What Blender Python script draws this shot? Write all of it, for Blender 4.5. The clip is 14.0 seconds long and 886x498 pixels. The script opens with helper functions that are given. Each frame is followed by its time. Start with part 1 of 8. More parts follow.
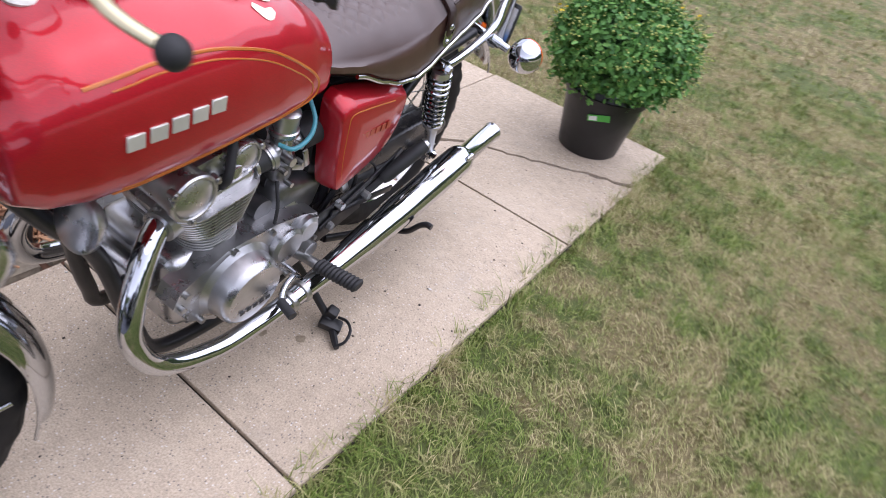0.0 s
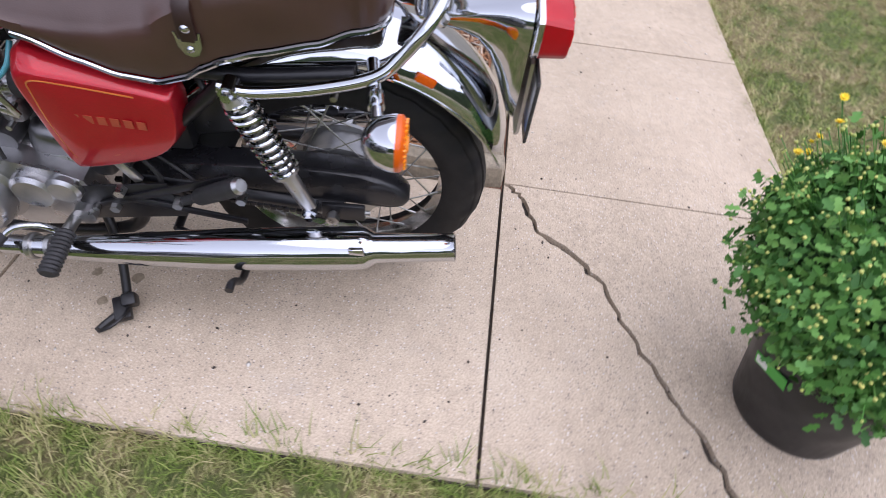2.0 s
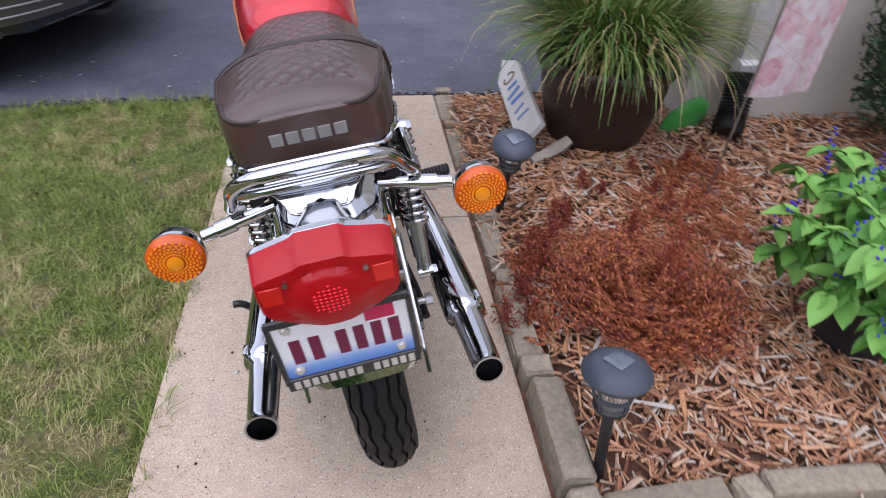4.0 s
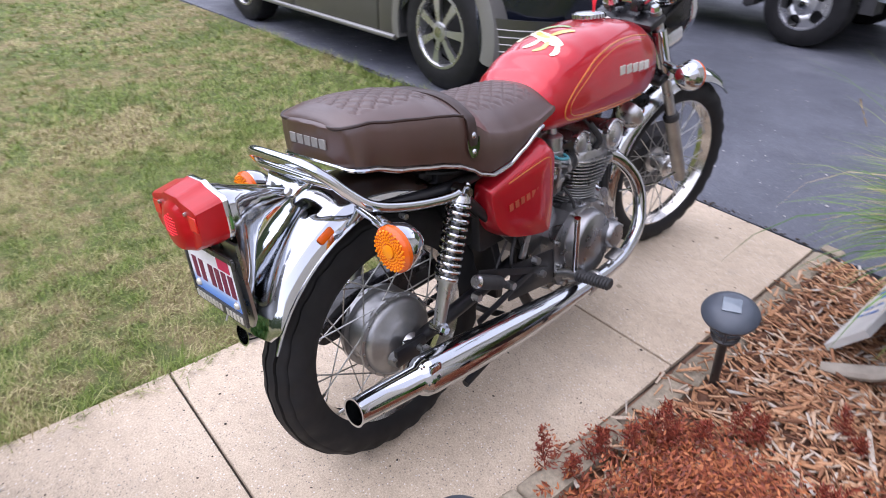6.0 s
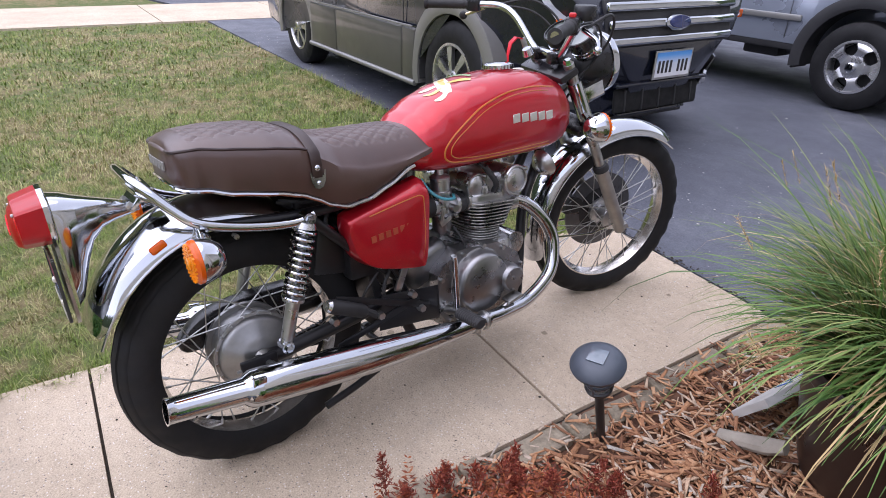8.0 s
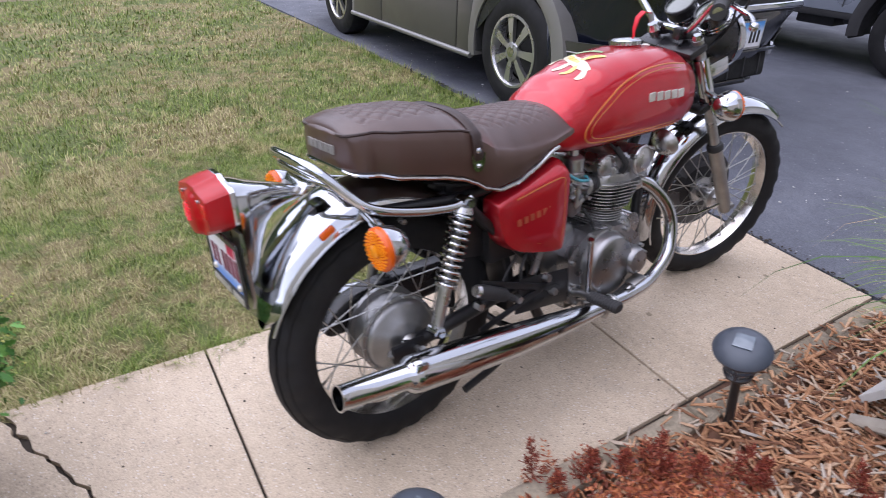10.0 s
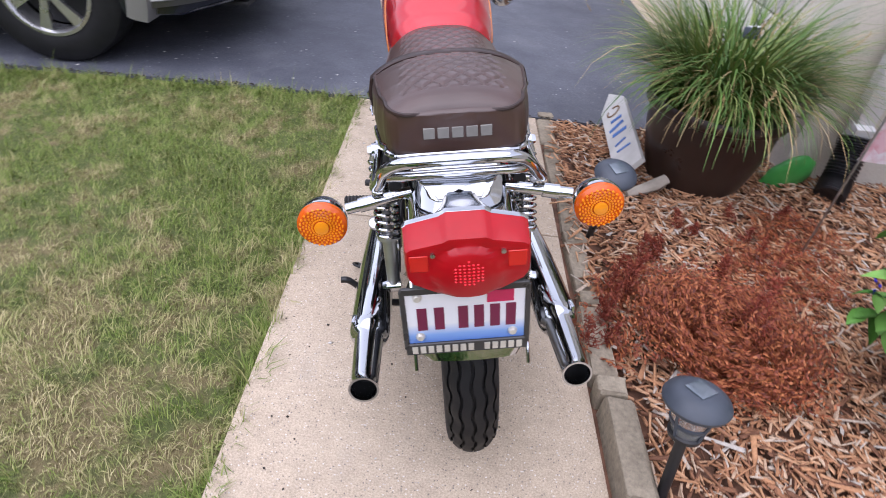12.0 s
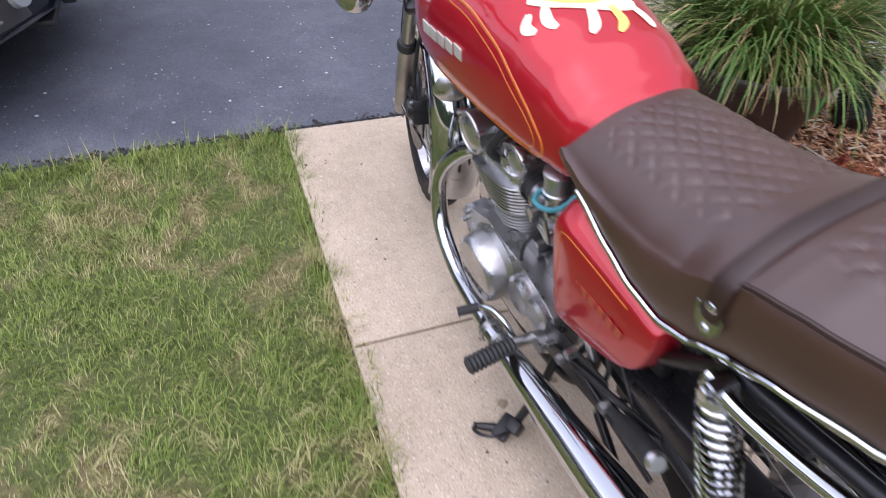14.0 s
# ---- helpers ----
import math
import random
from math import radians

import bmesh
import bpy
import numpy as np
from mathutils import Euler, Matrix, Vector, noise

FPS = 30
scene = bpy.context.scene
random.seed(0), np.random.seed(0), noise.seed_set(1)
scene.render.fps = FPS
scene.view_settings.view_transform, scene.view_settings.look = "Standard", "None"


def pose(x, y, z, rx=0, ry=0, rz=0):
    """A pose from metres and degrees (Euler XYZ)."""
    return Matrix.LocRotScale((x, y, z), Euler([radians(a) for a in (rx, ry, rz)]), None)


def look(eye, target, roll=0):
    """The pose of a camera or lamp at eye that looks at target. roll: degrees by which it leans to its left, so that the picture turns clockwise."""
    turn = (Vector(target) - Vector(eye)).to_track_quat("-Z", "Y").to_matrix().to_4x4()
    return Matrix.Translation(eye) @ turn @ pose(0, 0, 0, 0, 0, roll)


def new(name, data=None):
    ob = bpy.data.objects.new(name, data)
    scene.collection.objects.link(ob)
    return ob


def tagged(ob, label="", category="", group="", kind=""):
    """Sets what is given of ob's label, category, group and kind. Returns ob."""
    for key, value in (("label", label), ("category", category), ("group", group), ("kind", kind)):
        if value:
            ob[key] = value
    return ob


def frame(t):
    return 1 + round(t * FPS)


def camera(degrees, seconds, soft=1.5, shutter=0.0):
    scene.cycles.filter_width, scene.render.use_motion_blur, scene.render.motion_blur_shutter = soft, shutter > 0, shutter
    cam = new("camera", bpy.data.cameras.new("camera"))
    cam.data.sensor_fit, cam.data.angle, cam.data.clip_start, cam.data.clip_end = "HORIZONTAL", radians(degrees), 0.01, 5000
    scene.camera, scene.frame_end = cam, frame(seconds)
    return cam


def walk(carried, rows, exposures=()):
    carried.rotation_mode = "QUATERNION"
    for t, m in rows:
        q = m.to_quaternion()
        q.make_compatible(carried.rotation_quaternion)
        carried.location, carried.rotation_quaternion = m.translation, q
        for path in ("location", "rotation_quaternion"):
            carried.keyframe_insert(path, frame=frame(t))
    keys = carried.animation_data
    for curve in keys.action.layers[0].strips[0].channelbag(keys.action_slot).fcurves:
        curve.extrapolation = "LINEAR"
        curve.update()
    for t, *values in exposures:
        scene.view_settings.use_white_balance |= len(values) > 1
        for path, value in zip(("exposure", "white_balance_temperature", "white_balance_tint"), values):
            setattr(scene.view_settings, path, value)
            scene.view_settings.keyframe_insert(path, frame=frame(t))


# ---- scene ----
cam = camera(72.7, 14.0, soft=0.9, shutter=0.3)
RAISE = 0.012
PATH = [
    (0, (-0.021, 0.025, 1.165), (-0.786, 1.372, -0.1), 13.2),
    (0.5, (0.083, 0.393, 1.118), (-1.03, 1.398, -0.206), 10.4),
    (1, (0.131, 0.751, 1.101), (-1.213, 1.335, -0.26), 6.0),
    (1.5, (0.065, 1.137, 1.127), (-1.278, 1.48, -0.315), 7.6),
    (2, (0.026, 1.523, 1.144), (-1.355, 1.471, -0.302), 6.8),
    (2.5, (-0.165, 1.842, 1.127), (-1.518, 1.408, -0.281), 5.9),
    (3, (-0.425, 2.073, 1.151), (-1.5, 1.095, -0.223), 1.6),
    (3.2, (-0.529, 2.182, 1.168), (-1.459, 1.033, -0.179), 2.5),
    (5.3, (-1.626, 2.147, 1.211), (-0.875, 0.697, 0.056), 0.8),
    (5.5, (-1.69, 2.062, 1.229), (-0.819, 0.682, 0.073), 1.6),
    (6, (-1.869, 1.889, 1.24), (-0.636, 0.755, 0.147), 2.9),
    (6.5, (-2.016, 1.716, 1.272), (-0.599, 0.771, 0.224), 1.0),
    (7, (-2.151, 1.576, 1.283), (-0.719, 0.576, 0.308), 1.0),
    (7.2, (-2.21, 1.528, 1.274), (-0.772, 0.538, 0.299), 1.7),
    (9.3, (-2.25, 1.517, 1.271), (-0.808, 0.56, 0.269), 4.5),
    (9.5, (-2.205, 1.555, 1.268), (-0.784, 0.63, 0.207), 5.3),
    (10, (-2.028, 1.786, 1.269), (-0.609, 0.857, 0.208), 2.9),
    (10.5, (-1.744, 1.954, 1.216), (-0.432, 0.93, 0.108), 2.3),
    (11, (-1.381, 2.016, 1.167), (-0.464, 0.728, -0.057), 2.5),
    (11.5, (-1.113, 2.18, 1.179), (-0.744, 0.633, -0.034), 8.1),
    (12, (-0.885, 2.277, 1.205), (-0.937, 0.664, 0.025), 7.3),
    (12.5, (-0.639, 2.226, 1.199), (-1.001, 0.717, -0.062), 6.3),
    (13, (-0.396, 2.058, 1.183), (-1.006, 0.679, -0.13), 5.9),
    (13.5, (-0.288, 1.748, 1.17), (-0.914, 0.383, -0.151), 6.2),
    (14, (-0.294, 1.396, 1.171), (-0.872, 0.026, -0.167), 4.3),
]
walk(cam, [(t, look((e[0], e[1], e[2] + RAISE), (g[0], g[1], g[2] + RAISE), roll)) for t, e, g, roll in PATH], [(t, ev, 6010, 22.0) for t, ev in ((0.0, 1.00), (0.5, 1.0), (1.0, 0.96), (2.0, 0.91), (3.0, 0.60), (3.2, 0.60), (5.5, 1.22), (6.5, 1.28), (7.0, 1.15), (9.5, 1.05), (10.5, 1.03), (11.0, 0.96), (11.5, 0.97), (12.0, 1.03), (12.5, 1.0), (13.5, 1.07), (14.0, 1.08))])

# ---- light: a bright overcast day ----
world = bpy.data.worlds.new("overcast_sky")
scene.world = world
world.use_nodes = True
wn, wl = world.node_tree.nodes, world.node_tree.links
sky = wn.new("ShaderNodeTexSky")
sky.sky_type, sky.sun_disc = "NISHITA", False
sky.sun_elevation, sky.sun_rotation = radians(68), radians(37)
sky.air_density, sky.dust_density = 1.0, 0.4
cloud = wn.new("ShaderNodeHueSaturation")
cloud.inputs["Saturation"].default_value = 0.22
wl.new(sky.outputs[0], cloud.inputs["Color"])
wl.new(cloud.outputs[0], wn["Background"].inputs["Color"])
wn["Background"].inputs["Strength"].default_value = 0.20
sun = new("sun", bpy.data.lights.new("sun", "SUN"))
sun.data.energy, sun.data.angle, sun.data.color = 0.95, radians(90), (1.0, 0.97, 0.93)
sun.matrix_world = look((1.5, 2.0, 6.5), (0, 0, 0))

# ---- materials ----
def material(name, rough=0.5, metal=0.0, color=(0.5, 0.5, 0.5), coat=0.0, spec=None):
    m = bpy.data.materials.new(name)
    m.use_nodes = True
    b = m.node_tree.nodes["Principled BSDF"]
    b.inputs["Base Color"].default_value = (*color, 1)
    b.inputs["Roughness"].default_value = rough
    b.inputs["Metallic"].default_value = metal
    b.inputs["Coat Weight"].default_value = coat
    b.inputs["Coat Roughness"].default_value = 0.04
    if spec is not None:
        b.inputs["Specular IOR Level"].default_value = spec
    return m


def node(m, kind, **settings):
    n = m.node_tree.nodes.new(kind)
    for key, value in settings.items():
        n.inputs[key.replace("_", " ")].default_value = value
    return n


def link(m, a, b):
    m.node_tree.links.new(a, b)


def bsdf(m):
    return m.node_tree.nodes["Principled BSDF"]


def coords(m):
    return node(m, "ShaderNodeTexCoord").outputs["Object"]


def noise_tex(m, scale, detail=4.0, rough=0.55, vec=None):
    n = node(m, "ShaderNodeTexNoise", Scale=scale, Detail=detail, Roughness=rough)
    link(m, vec if vec is not None else coords(m), n.inputs["Vector"])
    return n.outputs["Fac"]


def ramp(m, fac, stops):
    r = m.node_tree.nodes.new("ShaderNodeValToRGB")
    while len(r.color_ramp.elements) < len(stops):
        r.color_ramp.elements.new(0.5)
    for e, (at, c) in zip(r.color_ramp.elements, stops):
        e.position, e.color = at, (*(c if isinstance(c, (tuple, list)) else (c, c, c)), 1)
    link(m, fac, r.inputs["Fac"])
    return r.outputs["Color"]


def blend(m, fac, a, b, kind="MIX"):
    n = m.node_tree.nodes.new("ShaderNodeMix")
    n.data_type, n.blend_type = "RGBA", kind
    for value, socket in ((fac, n.inputs[0]), (a, n.inputs[6]), (b, n.inputs[7])):
        if isinstance(value, (int, float)):
            socket.default_value = value
        elif isinstance(value, tuple):
            socket.default_value = (*value, 1)
        else:
            link(m, value, socket)
    return n.outputs[2]


def bump(m, height, strength=0.3, distance=0.002):
    n = node(m, "ShaderNodeBump", Strength=strength, Distance=distance)
    link(m, height, n.inputs["Height"])
    link(m, n.outputs["Normal"], bsdf(m).inputs["Normal"])


def base(m, color):
    link(m, color, bsdf(m).inputs["Base Color"])


def roughness(m, fac, lo, hi):
    link(m, ramp(m, fac, [(0.3, lo), (0.7, hi)]), bsdf(m).inputs["Roughness"])


def plain(name, color, rough=0.5, metal=0.0, vary=0.12, scale=40, relief=0.08, coat=0.0):
    """A surface of one colour with faint stains and grain."""
    m = material(name, rough, metal, color, coat)
    dark = tuple(c * (1 - vary) for c in color)
    light = tuple(min(1, c * (1 + vary)) for c in color)
    base(m, ramp(m, noise_tex(m, scale * 0.2, 5), [(0.3, dark), (0.7, light)]))
    fine = noise_tex(m, scale * 6, 3)
    roughness(m, noise_tex(m, scale * 0.5), max(0.02, rough - 0.08), min(1, rough + 0.1))
    if relief:
        bump(m, fine, relief, 0.001)
    return m


# chrome with faint smears
CHROME = material("chrome", 0.06, 1.0, (0.54, 0.558, 0.585))
roughness(CHROME, noise_tex(CHROME, 14), 0.035, 0.12)
bump(CHROME, noise_tex(CHROME, 9, 2), 0.02, 0.002)
STEEL = plain("dull_steel", (0.45, 0.45, 0.44), 0.32, 1.0, 0.2, 60)
ALLOY = plain("cast_aluminium", (0.49, 0.49, 0.495), 0.30, 0.95, 0.28, 50, 0.15)
POLISHED = plain("polished_aluminium", (0.48, 0.48, 0.48), 0.22, 1.0, 0.15, 30, 0.03)
FORK_STEEL = plain("weathered_fork_alloy", (0.38, 0.36, 0.33), 0.42, 0.85, 0.3, 40, 0.15)
BLACK = plain("black_enamel", (0.012, 0.012, 0.014), 0.28, 0.0, 0.3, 30, 0.03)
FRAME_BLACK = plain("grimy_black_frame_paint", (0.010, 0.010, 0.012), 0.38, 0.0, 0.4, 30, 0.08)
RUBBER = plain("black_rubber", (0.022, 0.022, 0.023), 0.62, 0.0, 0.3, 60, 0.15)
TYRE = plain("tyre_rubber", (0.011, 0.011, 0.012), 0.62, 0.0, 0.35, 40, 0.12)
bsdf(TYRE).inputs["Specular IOR Level"].default_value = 0.3
PLASTIC = plain("black_plastic", (0.02, 0.02, 0.022), 0.35, 0.0, 0.2, 50, 0.04)


def red_paint(name):
    """Candy red: a warm red under clear lacquer, with a faint metallic grain."""
    m = material(name, 0.42, 0.5, (0.42, 0.008, 0.020), 1.0, 0.3)
    flake = node(m, "ShaderNodeTexVoronoi", Scale=900.0)
    link(m, coords(m), flake.inputs["Vector"])
    tone = ramp(m, noise_tex(m, 5), [(0.3, (0.43, 0.0065, 0.015)), (0.7, (0.50, 0.0090, 0.021))])
    base(m, blend(m, 0.12, tone, flake.outputs["Color"], "OVERLAY"))
    bump(m, noise_tex(m, 160, 2), 0.012, 0.001)
    bsdf(m).inputs["Coat Roughness"].default_value = 0.09
    return m


RED = red_paint("candy_red_paint")
GOLD_LINE = plain("gold_pinstripe", (0.54, 0.155, 0.02), 0.35, 0.2, 0.15, 60, 0.0, 0.6)
SILVER_MARK = plain("silver_mark", (0.62, 0.60, 0.54), 0.35, 0.4, 0.15, 60, 0.0)


def vinyl():
    m = material("brown_vinyl", 0.36, 0.0, (0.05, 0.026, 0.022))
    base(m, ramp(m, noise_tex(m, 8), [(0.3, (0.046, 0.020, 0.0145)), (0.7, (0.066, 0.030, 0.022))]))
    v = node(m, "ShaderNodeTexVoronoi", Scale=420.0)
    link(m, coords(m), v.inputs["Vector"])
    bump(m, v.outputs["Distance"], 0.10, 0.001)
    roughness(m, noise_tex(m, 20), 0.30, 0.42)
    bsdf(m).inputs["Specular IOR Level"].default_value = 0.75
    bsdf(m).inputs["Coat Weight"].default_value = 0.24
    bsdf(m).inputs["Coat Roughness"].default_value = 0.34
    return m


VINYL = vinyl()
VINYL_DARK = plain("brown_piping", (0.026, 0.012, 0.009), 0.4, 0.0, 0.2, 60, 0.05)


def lens(name, color, glow=0.0):
    m = material(name, 0.22, 0.0, color, 0.15)
    b = bsdf(m)
    if glow:
        b.inputs["Emission Color"].default_value = (*color, 1)
        b.inputs["Emission Strength"].default_value = glow
    base(m, ramp(m, noise_tex(m, 30), [(0.3, tuple(c * 0.85 for c in color)), (0.7, color)]))
    return m


AMBER = lens("amber_lens", (0.68, 0.105, 0.002))
# lighter copy of the amber: glints and central glow painted on beads and eye
AMBER_GLINT = lens("glint_amber_lens", (0.95, 0.32, 0.006))
TAIL_RED = lens("red_lens", (0.40, 0.0025, 0.008))
bsdf(TAIL_RED).inputs["Specular IOR Level"].default_value = 0.35
bsdf(TAIL_RED).inputs["Roughness"].default_value = 0.30
REFLECTOR_RED = lens("red_reflector", (0.62, 0.016, 0.010))
BULB_RED = lens("lit_tail_bulb", (0.75, 0.012, 0.025), 0.16)


def concrete(name, tint=(1, 1, 1)):
    """Exposed-aggregate path concrete: sand-coloured, with dark and pale grains, pits and stains."""
    m = material(name, 0.85)
    c = node(m, "ShaderNodeTexCoord").outputs["Object"]
    broad = noise_tex(m, 2.2, 6, 0.6, c)
    col = ramp(m, broad, [(0.25, tuple(a * b for a, b in zip((0.385, 0.320, 0.240), tint))), (0.55, tuple(a * b for a, b in zip((0.482, 0.406, 0.312), tint))), (0.8, tuple(a * b for a, b in zip((0.555, 0.478, 0.378), tint)))])
    grain = noise_tex(m, 210, 5, 0.8, c)
    col = blend(m, 0.72, col, ramp(m, grain, [(0.3, (0.24, 0.22, 0.20)), (0.5, (0.53, 0.51, 0.49)), (0.7, (0.80, 0.78, 0.76))]), "OVERLAY")
    col = blend(m, 0.35, col, ramp(m, noise_tex(m, 28, 5, 0.7, c), [(0.3, 0.32), (0.7, 0.66)]), "OVERLAY")
    v = node(m, "ShaderNodeTexVoronoi", Scale=165.0)
    link(m, c, v.inputs["Vector"])
    pick = node(m, "ShaderNodeSeparateColor")
    link(m, v.outputs["Color"], pick.inputs[0])
    spot = ramp(m, v.outputs["Distance"], [(0.24, 1.0), (0.40, 0.0)])
    few = ramp(m, pick.outputs[0], [(0.80, 0.0), (0.86, 0.9)])
    dark = blend(m, 1.0, spot, few, "MULTIPLY")
    col = blend(m, dark, col, (0.19, 0.165, 0.145))
    few2 = ramp(m, pick.outputs[1], [(0.86, 0.0), (0.92, 1.0)])
    pale = blend(m, 1.0, spot, few2, "MULTIPLY")
    col = blend(m, pale, col, (0.68, 0.64, 0.58))
    stain = ramp(m, noise_tex(m, 7, 4, 0.6, c), [(0.60, 0.0), (0.75, 0.35)])
    col = blend(m, stain, col, (0.30, 0.26, 0.22))
    base(m, col)
    bump(m, blend(m, 0.5, grain, v.outputs["Distance"]), 0.5, 0.003)
    return m


CONCRETE = concrete("sand_coloured_path_concrete")
CONCRETE_FAR = concrete("pale_street_concrete", (1.15, 1.15, 1.15))


def asphalt():
    m = material("sealed_asphalt", 0.6, 0.0, (0.05, 0.053, 0.062))
    c = coords(m)
    col = ramp(m, noise_tex(m, 1.6, 6, 0.6, c), [(0.3, (0.062, 0.067, 0.086)), (0.7, (0.102, 0.110, 0.136))])
    v = node(m, "ShaderNodeTexVoronoi", Scale=60.0)
    link(m, c, v.inputs["Vector"])
    pick = node(m, "ShaderNodeSeparateColor")
    link(m, v.outputs["Color"], pick.inputs[0])
    spot = blend(m, 1.0, ramp(m, v.outputs["Distance"], [(0.18, 1.0), (0.3, 0.0)]), ramp(m, pick.outputs[0], [(0.93, 0.0), (0.94, 1.0)]), "MULTIPLY")
    col = blend(m, spot, col, (0.28, 0.28, 0.29))
    worn = ramp(m, noise_tex(m, 0.9, 5, 0.65, c), [(0.52, 0.0), (0.68, 0.55)])
    col = blend(m, worn, col, (0.170, 0.176, 0.198))
    fleck = noise_tex(m, 120, 4, 0.8, c)
    col = blend(m, 0.65, col, ramp(m, fleck, [(0.35, 0.22), (0.5, 0.5), (0.66, 0.82)]), "OVERLAY")
    base(m, col)
    bump(m, noise_tex(m, 190, 4, 0.7, c), 0.6, 0.004)
    roughness(m, noise_tex(m, 4, 4, 0.6, c), 0.48, 0.75)
    return m


ASPHALT = asphalt()


def turf_colour(m, c, extra=None):
    """Lawn colour at two scales: green and sun-dried patches."""
    patch = noise_tex(m, 1.3, 5, 0.62, c)
    tuft = noise_tex(m, 9.0, 3, 0.6, c)
    # greener beside the drive, drier further along the path
    at = node(m, "ShaderNodeSeparateXYZ")
    link(m, c, at.inputs[0])
    along = node(m, "ShaderNodeMapRange", From_Min=-0.4, From_Max=1.4, To_Min=-0.040, To_Max=0.042)
    link(m, at.outputs[1], along.inputs["Value"])
    near = node(m, "ShaderNodeMapRange", From_Min=1.0, From_Max=3.0, To_Min=1.0, To_Max=0.0)
    link(m, at.outputs[0], near.inputs["Value"])
    bias = node(m, "ShaderNodeMath")
    bias.operation = "MULTIPLY_ADD"
    link(m, along.outputs[0], bias.inputs[0])
    link(m, near.outputs[0], bias.inputs[1])
    link(m, blend(m, 0.44, patch, tuft), bias.inputs[2])
    return ramp(m, bias.outputs[0], [(0.482, 0.0), (0.570, 1.0)])


def lawn_soil():
    m = material("lawn_thatch", 0.95)
    c = node(m, "ShaderNodeNewGeometry").outputs["Position"]
    dry = turf_colour(m, c)
    fine = noise_tex(m, 60, 6, 0.75, c)
    green = ramp(m, fine, [(0.25, (0.065, 0.085, 0.022)), (0.6, (0.13, 0.160, 0.045)), (0.8, (0.22, 0.23, 0.085))])
    tan = ramp(m, fine, [(0.25, (0.13, 0.108, 0.048)), (0.6, (0.26, 0.21, 0.10)), (0.8, (0.38, 0.31, 0.17))])
    base(m, blend(m, dry, green, tan))
    bump(m, fine, 0.9, 0.02)
    return m


SOIL = lawn_soil()


def grass_blades():
    m = material("grass_blades", 0.6)
    g = node(m, "ShaderNodeNewGeometry")
    dry = turf_colour(m, g.outputs["Position"])
    r = g.outputs["Random Per Island"]
    green = ramp(m, r, [(0.0, (0.115, 0.178, 0.030)), (0.5, (0.185, 0.255, 0.052)), (0.82, (0.265, 0.310, 0.088)), (1.0, (0.38, 0.36, 0.15))])
    tan = ramp(m, r, [(0.0, (0.22, 0.255, 0.072)), (0.35, (0.34, 0.325, 0.130)), (0.7, (0.44, 0.385, 0.190)), (1.0, (0.54, 0.465, 0.26))])
    base(m, blend(m, dry, green, tan))
    bsdf(m).inputs["Specular IOR Level"].default_value = 0.25
    return m


GRASS = grass_blades()


def mulch():
    m = material("wood_mulch_chips", 0.85)
    r = node(m, "ShaderNodeNewGeometry").outputs["Random Per Island"]
    col = ramp(m, r, [(0.0, (0.13, 0.055, 0.030)), (0.25, (0.32, 0.150, 0.075)), (0.5, (0.46, 0.235, 0.115)), (0.75, (0.55, 0.33, 0.19)), (0.88, (0.52, 0.40, 0.29)), (1.0, (0.46, 0.42, 0.37))])
    c = node(m, "ShaderNodeTexCoord").outputs["Object"]
    col = blend(m, 0.6, col, ramp(m, noise_tex(m, 140, 4, 0.7, c), [(0.3, 0.3), (0.7, 0.7)]), "OVERLAY")
    base(m, col)
    bump(m, noise_tex(m, 220, 3, 0.6, c), 0.5, 0.002)
    return m


MULCH = mulch()
MULCH_SOIL = plain("mulch_soil", (0.14, 0.07, 0.042), 0.95, 0.0, 0.5, 90, 0.8)


def stone_block():
    m = material("weathered_edging_concrete", 0.9)
    c = coords(m)
    rnd = node(m, "ShaderNodeObjectInfo").outputs["Random"]
    tone = ramp(m, rnd, [(0.0, (0.255, 0.215, 0.155)), (1.0, (0.335, 0.285, 0.210))])
    col = blend(m, 0.6, tone, ramp(m, noise_tex(m, 70, 6, 0.7, c), [(0.3, 0.25), (0.7, 0.75)]), "OVERLAY")
    col = blend(m, ramp(m, noise_tex(m, 11, 5, 0.6, c), [(0.5, 0.0), (0.7, 0.5)]), col, (0.16, 0.13, 0.10))
    base(m, col)
    bump(m, noise_tex(m, 90, 5, 0.7, c), 0.6, 0.004)
    return m


EDGING = stone_block()

# near black: tail pipe soot, and painted shade in the car's intake
SOOT_AND_SHADE = plain("soot_and_shade_black", (0.008, 0.008, 0.008), 0.9, 0.0, 0.3, 60, 0.2)
FRAME_GREY = plain("dark_grey_casting", (0.10, 0.10, 0.10), 0.55, 0.4, 0.2, 60, 0.1)
HOSE = plain("blue_green_hose", (0.07, 0.30, 0.36), 0.35, 0.0, 0.2, 60, 0.0)
BRASS_LEVER = plain("sallow_lever_alloy", (0.62, 0.55, 0.36), 0.3, 0.8, 0.15, 40, 0.03)

# ---- building tools ----
def finish(name, bm, mat, smooth=True):
    me = bpy.data.meshes.new(name)
    bmesh.ops.recalc_face_normals(bm, faces=bm.faces)
    bm.to_mesh(me)
    bm.free()
    me.materials.append(mat)
    if smooth:
        me.polygons.foreach_set("use_smooth", [True] * len(me.polygons))
        me.set_sharp_from_angle(angle=radians(38))
    return me


def part(name, bm, mat, parent=None, label="", smooth=True):
    ob = new(name, finish(name, bm, mat, smooth))
    ob.parent = parent
    if label:
        ob["label"] = label
    return ob


def group_of(name, m, label, category, group=""):
    ob = new(name)
    ob.empty_display_size = 0.1
    ob.matrix_world = m
    return tagged(ob, label, category, group)


